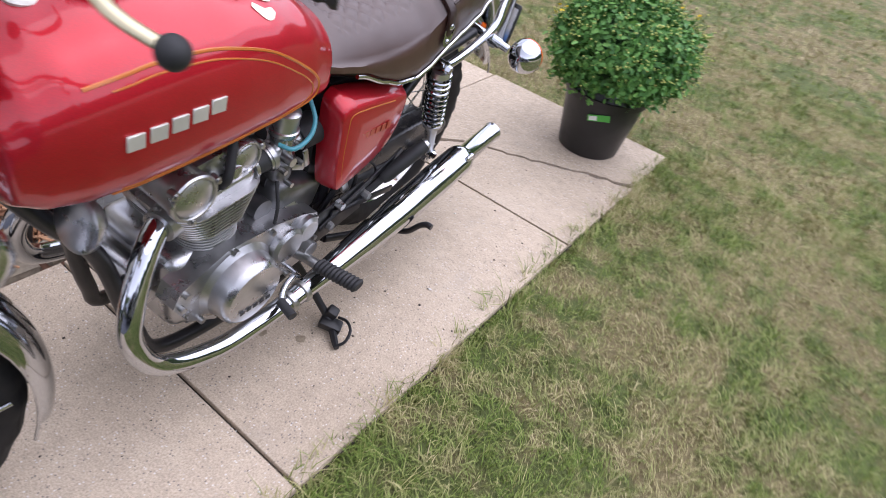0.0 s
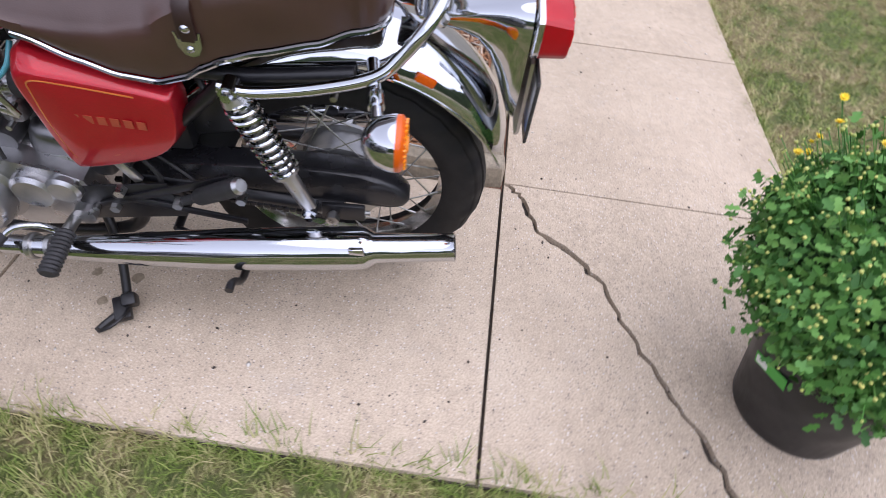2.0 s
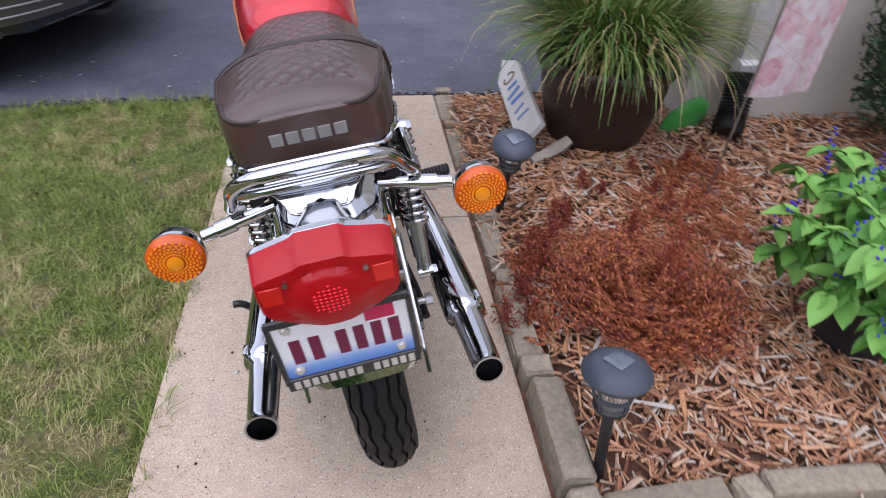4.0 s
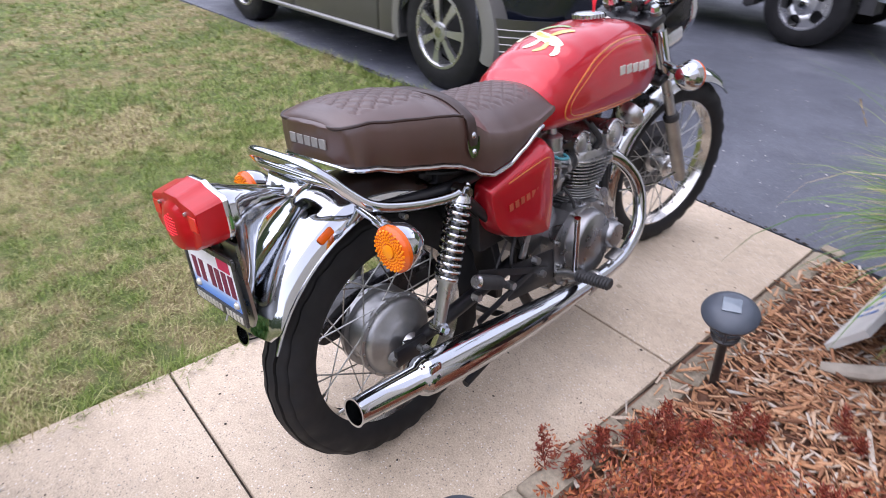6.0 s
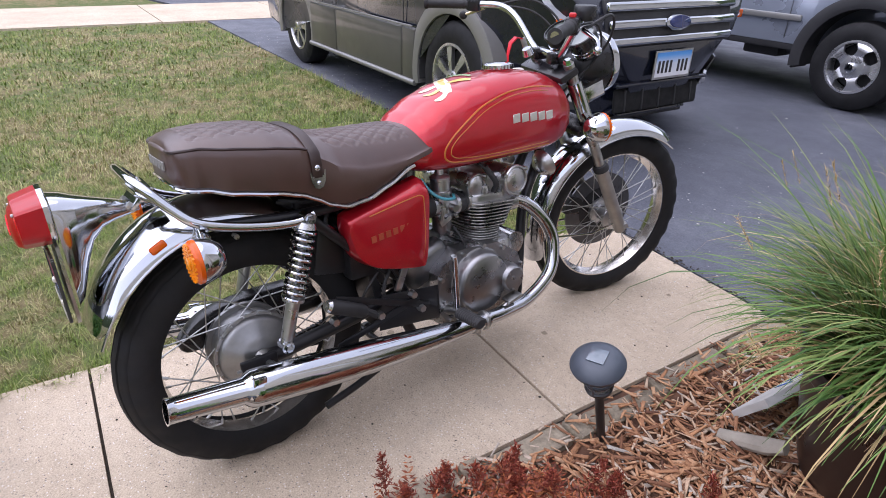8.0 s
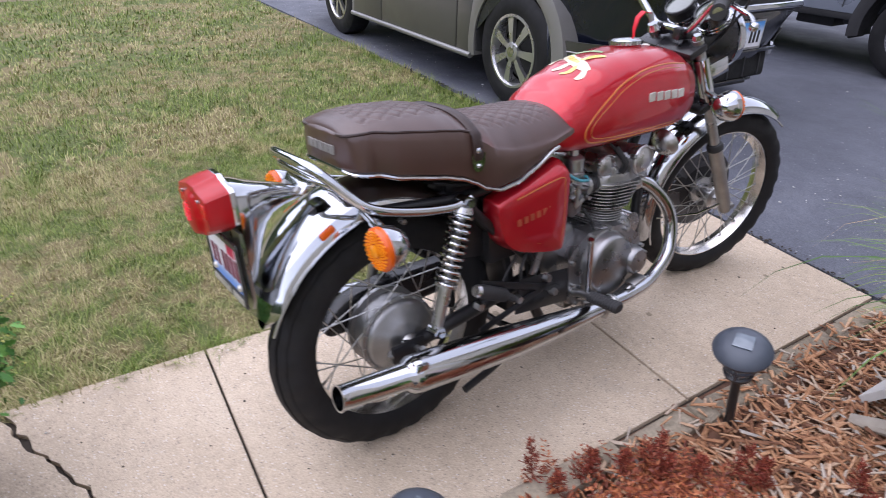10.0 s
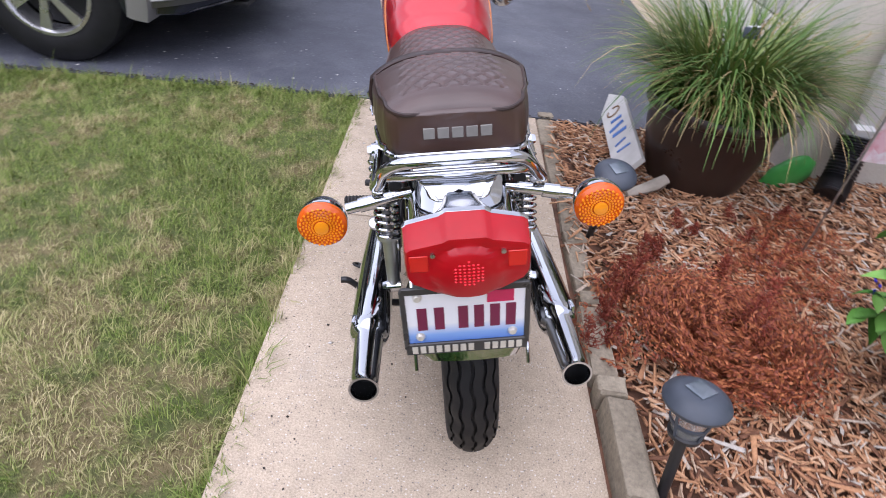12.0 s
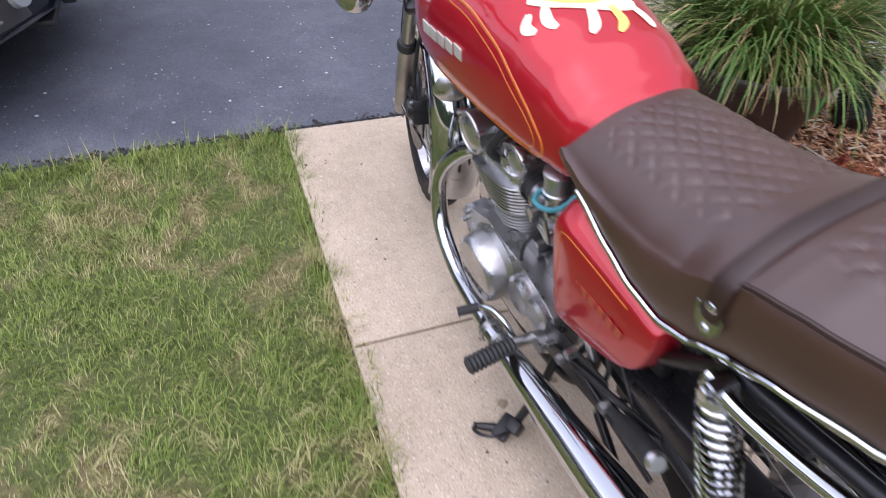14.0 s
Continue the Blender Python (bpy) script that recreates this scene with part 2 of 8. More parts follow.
def quads(bm, rings, closed=True, caps=True):
    """Skins a row of rings of equal length."""
    rows = [[bm.verts.new(p) for p in ring] for ring in rings]
    n = len(rows[0])
    for a, b in zip(rows, rows[1:]):
        for i in range(n if closed else n - 1):
            j = (i + 1) % n
            bm.faces.new((a[i], a[j], b[j], b[i]))
    if caps and closed:
        bm.faces.new(rows[0][::-1])
        bm.faces.new(rows[-1])
    return rows


def box(bm, size, at=(0, 0, 0), rot=(0, 0, 0), bevel=0.0, seg=2):
    geo = bmesh.ops.create_cube(bm, size=1.0, matrix=pose(*at, *rot) @ Matrix.Diagonal((*size, 1)))
    if bevel:
        edges = {e for v in geo["verts"] for e in v.link_edges}
        bmesh.ops.bevel(bm, geom=list(edges), offset=bevel, segments=seg, affect="EDGES", profile=0.5)
    return bm


def basis(d):
    d = Vector(d).normalized()
    side = d.cross(Vector((0, 0, 1)))
    if side.length < 1e-3:
        side = Vector((1, 0, 0))
    side.normalize()
    return d, side, side.cross(d).normalized()


def smooth_path(pts, steps=6):
    """Catmull-Rom through the points."""
    pts = [Vector(p) for p in pts]
    if len(pts) < 3:
        return pts
    ext = [2 * pts[0] - pts[1], *pts, 2 * pts[-1] - pts[-2]]
    out = []
    for i in range(1, len(ext) - 2):
        a, b, c, d = ext[i - 1:i + 3]
        for k in range(steps):
            t = k / steps
            out.append(0.5 * (2 * b + (c - a) * t + (2 * a - 5 * b + 4 * c - d) * t * t + (3 * b - a - 3 * c + d) * t ** 3))
    out.append(pts[-1])
    return out


def tube(bm, pts, r, seg=10, steps=6, caps=True, flat=1.0):
    """A pipe along a smooth path. r: one radius, or one for each given point."""
    path = smooth_path(pts, steps) if steps > 1 else [Vector(p) for p in pts]
    n = len(path)
    radii = [r] * len(pts) if isinstance(r, (int, float)) else list(r)
    rings, last = [], None
    for i, p in enumerate(path):
        d = (path[min(i + 1, n - 1)] - path[max(i - 1, 0)]).normalized()
        if last is None:
            _, side, up = basis(d)
        else:
            side = (last - d * last.dot(d)).normalized()
            up = side.cross(d).normalized()
        last = side
        f = i / max(1, n - 1) * (len(radii) - 1)
        k = min(int(f), len(radii) - 2)
        rad = radii[k] + (radii[k + 1] - radii[k]) * (f - k)
        rings.append([p + side * rad * math.cos(a) + up * rad * flat * math.sin(a) for a in (2 * math.pi * j / seg for j in range(seg))])
    quads(bm, rings, True, caps)
    return bm


def rod(bm, a, b, r, r2=None, seg=12):
    return tube(bm, [a, b], [r, r if r2 is None else r2], seg, 1)


def lathe(bm, profile, m=None, seg=32, close=False):
    """Turns a profile of (radius, height) about the z axis of m."""
    m = m or Matrix()
    pts = list(profile) + ([profile[0]] if close else [])
    rings = [[m @ Vector((r * math.cos(a), r * math.sin(a), h)) for a in (2 * math.pi * j / seg for j in range(seg))] for r, h in pts]
    rows = [[bm.verts.new(p) for p in ring] for ring in rings[:-1 if close else None]]
    if close:
        rows.append(rows[0])
    for a, b in zip(rows, rows[1:]):
        for i in range(seg):
            j = (i + 1) % seg
            bm.faces.new((a[i], a[j], b[j], b[i]))
    if not close:
        if profile[0][0] > 1e-4:
            bm.faces.new(rows[0][::-1])
        if profile[-1][0] > 1e-4:
            bm.faces.new(rows[-1])
    bmesh.ops.remove_doubles(bm, verts=bm.verts, dist=1e-6)
    return bm


def along_y(at):
    """A frame at a place whose z axis points to the thing's left (+y)."""
    return Matrix.Translation(at) @ pose(0, 0, 0, -90, 0, 0)


def slab(bm, outline, z0, z1, bevel=0.0, seg=2):
    """A plate: a flat outline in x and y between two heights."""
    low = [bm.verts.new((x, y, z0)) for x, y in outline]
    top = [bm.verts.new((x, y, z1)) for x, y in outline]
    n = len(outline)
    sides = [bm.faces.new((low[i], low[(i + 1) % n], top[(i + 1) % n], top[i])) for i in range(n)]
    bm.faces.new(low[::-1])
    cap = bm.faces.new(top)
    if bevel:
        bmesh.ops.bevel(bm, geom=list(cap.edges), offset=bevel, segments=seg, affect="EDGES", profile=0.5)
    return bm


def B():
    return bmesh.new()


def soup(name, verts, faces, mat, smooth=False):
    """One mesh from arrays of points and triangles or quads."""
    me = bpy.data.meshes.new(name)
    k = faces.shape[1]
    me.vertices.add(len(verts))
    me.vertices.foreach_set("co", np.asarray(verts, dtype=np.float32).ravel())
    me.loops.add(faces.size)
    me.loops.foreach_set("vertex_index", np.asarray(faces, dtype=np.int32).ravel())
    me.polygons.add(len(faces))
    me.polygons.foreach_set("loop_start", np.arange(0, faces.size, k, dtype=np.int32))
    me.update(calc_edges=True)
    me.materials.append(mat)
    if smooth:
        me.polygons.foreach_set("use_smooth", [True] * len(faces))
    return new(name, me)

# ---- the ground, paths and drive ----
PATH_X0, PATH_X1 = -1.36, -0.465       # the path that the motorcycle stands on
PATH_Y0, PATH_Y1 = -0.59, 1.625
CROSS_Y1 = 2.53                        # the far edge of the crossing path


def fall(x):
    """The plot falls gently towards the street."""
    return -0.037 * max(0.0, min(x, 9.5)) - 0.01 * max(0.0, min(x - 9.5, 8.0))


def land(x, y):
    """Height of the lawn soil."""
    return fall(x) - 0.022 + 0.012 * noise.noise((x * 0.8, y * 0.8, 0)) * min(1.0, max(0.0, x + 0.4))


def build_ground():
    xs = sorted({-400, -120, -40, -15, -8, *[round(-5 + 0.5 * i, 2) for i in range(61)], 30, 45, 80, 150, 400})
    ys = sorted({-400, -120, -40, -20, -12, *[round(-9 + 0.5 * i, 2) for i in range(47)], 18, 25, 40, 120, 400})
    bm = B()
    grid = [[bm.verts.new((x, y, land(x, y))) for y in ys] for x in xs]
    for i in range(len(xs) - 1):
        for j in range(len(ys) - 1):
            bm.faces.new((grid[i][j], grid[i + 1][j], grid[i + 1][j + 1], grid[i][j + 1]))
    return tagged(part("ground", bm, SOIL), "dry patchy front lawn of short green and tan grass", "lawn", kind="structure")


build_ground()
GAP = 0.0040


def path_slab(parent, x0, x1, y0, y1, mat=None, z1=0.0, sink=0.1):
    bm = B()
    slab(bm, [(x0 + GAP, y0 + GAP), (x1 - GAP, y0 + GAP), (x1 - GAP, y1 - GAP), (x0 + GAP, y1 - GAP)], z1 - sink, z1, 0.0035)
    return part("slab", bm, mat or CONCRETE, parent)


pavement = tagged(new("pavement"), "sand-coloured concrete garden path with dark joints and a crack", "path", kind="structure")
path_slab(pavement, PATH_X0, PATH_X1, PATH_Y0, 0.46)
path_slab(pavement, PATH_X0, PATH_X1, 0.46, PATH_Y1)
for x0, x1 in ((-2.345, -1.383), (-3.325, -2.345), (-4.3, -3.325), (-5.3, -4.3)):
    path_slab(pavement, x0, x1, PATH_Y1, CROSS_Y1)


def cracked_corner():
    """The corner slab, broken in two along a wandering crack."""
    crack = [(-1.376, 1.640), (-1.322, 1.688), (-1.204, 1.727), (-1.145, 1.805), (-1.035, 1.908), (-0.925, 1.938), (-0.75, 2.031), (-0.615, 2.10), (-0.469, 2.165)]
    rng = random.Random(3)
    fine = []
    for (x0, y0), (x1, y1) in zip(crack, crack[1:]):
        for k in range(6):
            f = k / 6
            fine.append((x0 + (x1 - x0) * f + (rng.uniform(-0.006, 0.006) if k else 0), y0 + (y1 - y0) * f + (rng.uniform(-0.008, 0.008) if k else 0)))
    fine.append(crack[-1])
    wide = [0.0035 + 0.010 * abs(noise.noise((x * 9, y * 9, 3))) for x, y in fine]
    below = [(x + w * 0.5, y - w) for (x, y), w in zip(fine, wide)]
    above = [(x - w * 0.5, y + w) for (x, y), w in zip(fine, wide)]
    for name, outline, z in (("slab", [(-1.376, 1.629)] + [(PATH_X1 - GAP, 1.629)] + below[::-1][:-1], 0.0), ("slab", above + [(PATH_X1 - GAP, CROSS_Y1 - GAP), (-1.376, CROSS_Y1 - GAP)], 0.003)):
        bm = B()
        slab(bm, outline, -0.1, z, 0.0)
        part(name, bm, CONCRETE, pavement)


cracked_corner()

JOINT = plain("dark_joint_dirt", (0.045, 0.036, 0.028), 0.95, 0.0, 0.4, 90, 0.5)
bm = B()
slab(bm, [(PATH_X0, PATH_Y0), (PATH_X1, PATH_Y0), (PATH_X1, CROSS_Y1), (-5.3, CROSS_Y1), (-5.3, PATH_Y1), (PATH_X0, PATH_Y1)], -0.12, -0.016)
tagged(part("path_bed", bm, JOINT), "dark dirt in the joints of the path", "path", kind="structure")


def build_drive():
    bm = B()
    xs = [-2.7 + 0.35 * i for i in range(30)]
    ys = [-8.0, -7, -6, -5, -4, -3, -2, -1.4, -1.0, -0.8, -0.605]
    rows = []
    for x in xs:
        rows.append([bm.verts.new((x, y + (0.012 * noise.noise((x * 3, 0, 5)) - 0.015 * max(0, min(1, x)) if y == ys[-1] else 0), fall(x) - 0.004)) for y in ys])
    for a, b in zip(rows, rows[1:]):
        for i in range(len(ys) - 1):
            bm.faces.new((a[i], b[i], b[i + 1], a[i + 1]))
    ext = bmesh.ops.extrude_face_region(bm, geom=bm.faces[:])
    bmesh.ops.translate(bm, vec=(0, 0, -0.08), verts=[v for v in ext["geom"] if isinstance(v, bmesh.types.BMVert)])
    return tagged(part("road", bm, ASPHALT), "dark sealed asphalt driveway with pale grit", "driveway", kind="structure")


build_drive()


def street_slabs():
    walk_far = tagged(new("pavement"), "pale concrete public pavement across the drive end", "pavement", kind="structure")
    x0, x1 = 7.45, 9.75
    for i in range(8):
        y0 = -8.2 + 2.05 * i
        bm = B()
        z = [fall(x0) + 0.004, fall(x1) + 0.004]
        vs = [bm.verts.new(p) for p in ((x0, y0 + 0.01, z[0]), (x1, y0 + 0.01, z[1]), (x1, y0 + 2.04, z[1]), (x0, y0 + 2.04, z[0]))]
        f = bm.faces.new(vs)
        ext = bmesh.ops.extrude_face_region(bm, geom=[f])
        bmesh.ops.translate(bm, vec=(0, 0, -0.1), verts=[v for v in ext["geom"] if isinstance(v, bmesh.types.BMVert)])
        part("slab", bm, CONCRETE_FAR, walk_far)
    # the drive goes on to a kerb and the street
    bm = B()
    slab(bm, [(9.75, -6.0), (12.0, -6.6), (12.0, 0.2), (9.75, -0.55)], -0.6, fall(10.5) + 0.012)
    tagged(part("road", bm, ASPHALT), "asphalt drive apron beyond the pavement", "driveway", kind="structure")
    bm = B()
    slab(bm, [(12.0, -40), (12.5, -40), (12.5, 40), (12.0, 40)], -0.7, fall(12) + 0.03, 0.02)
    tagged(part("kerb", bm, CONCRETE_FAR), "pale concrete street kerb", "kerb", kind="structure")
    bm = B()
    slab(bm, [(12.5, -60), (21.0, -60), (21.0, 60), (12.5, 60)], -0.8, fall(12) - 0.05)
    tagged(part("road", bm, CONCRETE_FAR), "pale grey street surface", "road", kind="structure")


street_slabs()


def oil_stains():
    """Small brown drips on the path beside the side stand."""
    m = material("oil_stained_concrete", 0.7)
    c = coords(m)
    base(m, ramp(m, noise_tex(m, 60, 4, 0.7, c), [(0.3, (0.20, 0.155, 0.10)), (0.7, (0.33, 0.27, 0.19))]))
    for x, y, r in ((-0.755, 0.723, 0.013), (-0.836, 0.670, 0.014), (-0.835, 0.769, 0.016), (-0.90, 0.70, 0.010), (-1.02, 0.25, 0.012), (-1.07, -0.35, 0.010)):
        rng = random.Random(int(x * 1000))
        bm = B()
        hub = bm.verts.new((x, y, 0.0012))
        ring = [bm.verts.new((x + r * rng.uniform(0.7, 1.15) * math.cos(a), y + r * rng.uniform(0.7, 1.15) * math.sin(a), 0.0006)) for a in (2 * math.pi * k / 14 for k in range(14))]
        for k in range(14):
            bm.faces.new((hub, ring[k], ring[(k + 1) % 14]))
        part("oil_stain", bm, m, pavement)


oil_stains()


def grit(name, spots, mat, label, lo, hi, seed):
    """Loose small bits lying on the path."""
    rng = np.random.RandomState(seed)
    verts, faces = [], []
    for x, y, z in spots:
        s = rng.uniform(lo, hi)
        e = rng.uniform(0.5, 1.6, 3) * np.array([1, 1, 0.5])
        a = rng.uniform(0, np.pi)
        b0 = len(verts)
        for dx, dy, dz in ((1, 0, 0), (0, 1, 0), (-1, 0, 0), (0, -1, 0), (0, 0, 1), (0, 0, -0.6)):
            u, v, w = dx * e[0] * s, dy * e[1] * s, dz * e[2] * s
            verts.append((x + u * math.cos(a) - v * math.sin(a), y + u * math.sin(a) + v * math.cos(a), z + s * 0.25 + w))
        for i, j in ((0, 1), (1, 2), (2, 3), (3, 0)):
            faces += [(b0 + i, b0 + j, b0 + 4), (b0 + j, b0 + i, b0 + 5)]
    return tagged(soup(name, np.array(verts), np.array(faces), mat), label, "debris", kind="stuff")


rng_g = random.Random(91)
on_path = [(rng_g.uniform(-1.35, -0.48), rng_g.uniform(-0.57, 2.5), 0.0) for _ in range(150)] + [(rng_g.uniform(-4.0, -1.38), rng_g.uniform(1.64, 2.5), 0.0) for _ in range(150)]
grit("debris", on_path, JOINT, "small dark crumbs scattered on the path", 0.0015, 0.0042, 1)
grit("debris", [(rng_g.uniform(-1.35, -0.48), rng_g.uniform(-0.57, 2.5), 0.0) for _ in range(26)] + [(rng_g.uniform(-4.0, -1.38), rng_g.uniform(1.64, 2.5), 0.0) for _ in range(20)], plain("pale_pebble", (0.66, 0.63, 0.58), 0.7, 0, 0.2, 60, 0.2), "pale pebbles and specks on the path", 0.002, 0.006, 2)
edge = [(x, -0.60 + rng_g.gauss(0, 0.012), fall(x) + 0.001) for x in [rng_g.uniform(-2.4, 2.5) for _ in range(420)]]
grit("debris", edge, JOINT, "dark crumbs along the asphalt edge", 0.003, 0.009, 3)
grit("debris", [(rng_g.uniform(-1.6, 6.0), rng_g.uniform(-3.5, -0.65), 0.0) for _ in range(1)] + [(x, y, fall(x) - 0.003) for x, y in [(rng_g.uniform(-2.4, 6.5), -0.66 - abs(rng_g.gauss(0, 1.0))) for _ in range(260)]], plain("pale_grit", (0.55, 0.54, 0.52), 0.8, 0, 0.2, 60, 0.2), "pale grit scattered on the drive", 0.003, 0.008, 4)


def tree_backdrop():
    """An unseen plain dark band, as of trees and roofs, added to close the place and darken low reflections."""
    m = material("backdrop_foliage", 0.95)
    c = coords(m)
    base(m, ramp(m, noise_tex(m, 0.35, 6, 0.7, c), [(0.3, (0.020, 0.032, 0.014)), (0.6, (0.055, 0.080, 0.034)), (0.8, (0.12, 0.12, 0.085))]))
    bm = B()
    rings = []
    for k in range(160):
        a = 2 * math.pi * k / 160
        r = 46 + 3 * noise.noise((math.cos(a) * 3, math.sin(a) * 3, 2))
        h = 13.0 + 4.5 * noise.noise((math.cos(a) * 9, math.sin(a) * 9, 5)) + 1.5 * noise.noise((math.cos(a) * 31, math.sin(a) * 31, 8))
        rings.append([((r + d) * math.cos(a), (r + d) * math.sin(a), z) for d, z in ((0, -2), (0.6, h * 0.6), (1.4, h), (3, h), (4, -2))])
    rings.append(rings[0])
    quads(bm, rings, True, False)
    bmesh.ops.remove_doubles(bm, verts=bm.verts, dist=1e-5)
    return tagged(part("backdrop", bm, m), "unseen dark backdrop band standing in for distant trees", "trees", kind="structure")


tree_backdrop()

# ---- the motorcycle: x forward, y to its left, z up, leaning on its side stand ----
YAW, LEANS = radians(5.4), radians(8.8)
across = Vector((math.cos(YAW), math.sin(YAW), 0))
ahead = Vector((math.sin(YAW), -math.cos(YAW), 0))
leftward = across * math.cos(LEANS) - Vector((0, 0, 1)) * math.sin(LEANS)
upward = across * math.sin(LEANS) + Vector((0, 0, 1)) * math.cos(LEANS)
stand_at = across * -0.903 + ahead * -1.331
BIKE = Matrix(((ahead.x, leftward.x, upward.x, stand_at.x), (ahead.y, leftward.y, upward.y, stand_at.y), (ahead.z, leftward.z, upward.z, -0.004), (0, 0, 0, 1)))
bike = group_of("motorcycle", BIKE, "red classic motorcycle with brown quilted seat on its side stand", "motorcycle")
# the steered front end, turned a little to the right
HEAD_AT = Vector((1.052, 0, 0.80))
RAKE = radians(26.7)
FORK_DIR = Vector((math.sin(RAKE), 0, -math.cos(RAKE)))
STEER = Matrix.Translation(HEAD_AT) @ Matrix.Rotation(radians(14.5), 4, FORK_DIR) @ Matrix.Translation(-HEAD_AT)


def front(ob):
    """Turns a part of the front end with the steering."""
    ob.matrix_basis = STEER
    return ob


def tyre_mesh(bm, R, w, rim_r, at, grooves, seg=112):
    prof = []
    cuts = [-0.88, -0.44, 0.0, 0.44, 0.88] if grooves else []
    n = 26
    angles = [(-2.35 + 4.7 * i / n, 0.0) for i in range(n + 1)]
    angles = [q for q in angles if all(abs(q[0] - g) > 0.085 for g in cuts)]
    for g in cuts:
        angles += [(g - 0.062, 0.0), (g - 0.046, 0.008), (g + 0.046, 0.008), (g + 0.062, 0.0)]
    for a, cut in sorted(angles):
        r = R - w * 0.52 + math.cos(a) * w * 0.52
        y = math.sin(a) * w * 0.52
        if abs(a) < 0.9:
            r += 0.004 * (1 - (a / 0.9) ** 2) - 0.002
        prof.append((r - cut, y, a))
    m = along_y(at)
    rings = []
    for j in range(seg):
        ang = 2 * math.pi * j / seg
        zig = 0.0022 * (1 if j % 4 < 2 else -1)
        ring = []
        for i, (r, y, a) in enumerate(prof):
            if abs(a) < 1.15 and grooves:
                y += zig
            elif abs(a) < 1.5 and grooves and j % 4 == 0:
                r -= 0.0045
            ring.append(m @ Vector((r * math.cos(ang), r * math.sin(ang), y)))
        ring.append(m @ Vector(((rim_r - 0.004) * math.cos(ang), (rim_r - 0.004) * math.sin(ang), prof[-1][1] * 0.8)))
        ring.append(m @ Vector(((rim_r - 0.004) * math.cos(ang), (rim_r - 0.004) * math.sin(ang), prof[0][1] * 0.8)))
        rings.append(ring)
    rows = [[bm.verts.new(p) for p in ring] for ring in rings]
    rows.append(rows[0])
    for a, b in zip(rows, rows[1:]):
        for i in range(len(a)):
            k = (i + 1) % len(a)
            bm.faces.new((a[i], a[k], b[k], b[i]))
    return bm


def wheel(name, at, R, w, rim_r, hub, place=None):
    """Chromed steel rim with tyre, hub and crossed wire spokes."""
    rw = w * 0.34
    bm = B()
    prof = [(rim_r + 0.012, -rw), (rim_r + 0.013, -rw + 0.004), (rim_r + 0.002, -rw + 0.006), (rim_r - 0.006, -rw * 0.45), (rim_r - 0.012, 0), (rim_r - 0.006, rw * 0.45),
            (rim_r + 0.002, rw - 0.006), (rim_r + 0.013, rw - 0.004), (rim_r + 0.012, rw), (rim_r - 0.002, rw), (rim_r - 0.010, rw * 0.5), (rim_r - 0.017, 0), (rim_r - 0.010, -rw * 0.5), (rim_r - 0.002, -rw)]
    lathe(bm, prof, along_y(at), 72, True)
    rim = part(name, bm, RIM_CHROME, bike, "chromed steel rim with wire spokes")
    bm = B()
    tyre_mesh(bm, R, w, rim_r + 0.01, at, True)
    part("tyre", bm, TYRE, rim, "worn black road tyre")
    if place:
        place(rim)
    # spokes: one mesh, laced both ways on both sides
    hub_r, hub_y = hub
    bm = B()
    rod(bm, (0, 0, 0), (0, 0, 1), 0.0017, None, 6)
    me = finish("spoke", bm, STEEL)
    bm = B()
    rod(bm, (0, 0, 0), (0, 0, 0.016), 0.0032, None, 6)
    nip = finish("nipple", bm, STEEL)
    c = Vector(at)
    for k in range(36):
        a = 2 * math.pi * k / 36
        side = 1 if k % 2 else -1
        lead = (1 if (k // 2) % 2 else -1) * radians(52)
        p = c + Vector((hub_r * math.cos(a + lead), side * hub_y, hub_r * math.sin(a + lead)))
        q = c + Vector(((rim_r - 0.012) * math.cos(a), side * 0.008, (rim_r - 0.012) * math.sin(a)))
        d = q - p
        turn = d.to_track_quat("Z", "Y").to_matrix().to_4x4()
        ob = new("spoke", me)
        ob.parent = rim
        ob.matrix_basis = Matrix.Translation(p) @ turn @ Matrix.Diagonal((1, 1, d.length, 1))
        ob = new("spoke_nipple", nip)
        ob.parent = rim
        ob.matrix_basis = Matrix.Translation(q - d.normalized() * 0.016) @ turn
    return rim


RIM_CHROME = plain("rusty_speckled_chrome", (0.66, 0.64, 0.61), 0.16, 1.0, 0.35, 60, 0.06)
HUB_GREY = plain("dull_grey_hub_alloy", (0.30, 0.30, 0.30), 0.36, 0.9, 0.3, 40, 0.12)
rear = wheel("rear_wheel", (0, 0, 0.313), 0.313, 0.104, 0.230, (0.097, 0.037))
bm = B()
lathe(bm, [(0.0, -0.086), (0.028, -0.084), (0.042, -0.076), (0.054, -0.072), (0.057, -0.068), (0.085, -0.060), (0.094, -0.052), (0.096, -0.045), (0.103, -0.043), (0.103, -0.034), (0.091, -0.032), (0.091, 0.02), (0.103, 0.022), (0.103, 0.034), (0.06, 0.05), (0.03, 0.055), (0.0, 0.055)], along_y((0, 0, 0.313)), 48)
rear_hub = part("hub", bm, HUB_GREY, rear, "dull aluminium drum brake hub")
for k in range(18):
    bm = B()
    a = 2 * math.pi * k / 18
    rod(bm, (0.099 * math.cos(a), -0.048, 0.313 + 0.099 * math.sin(a)), (0.099 * math.cos(a), -0.042, 0.313 + 0.099 * math.sin(a)), 0.0028, None, 6)
    part("hub_rivet", bm, STEEL, rear)
bm = B()
rod(bm, (0, -0.15, 0.313), (0, 0.14, 0.313), 0.008)
rod(bm, (0, -0.102, 0.313), (0, -0.090, 0.313), 0.020, 0.026)
rod(bm, (0, -0.150, 0.313), (0, -0.135, 0.313), 0.014, None, 6)
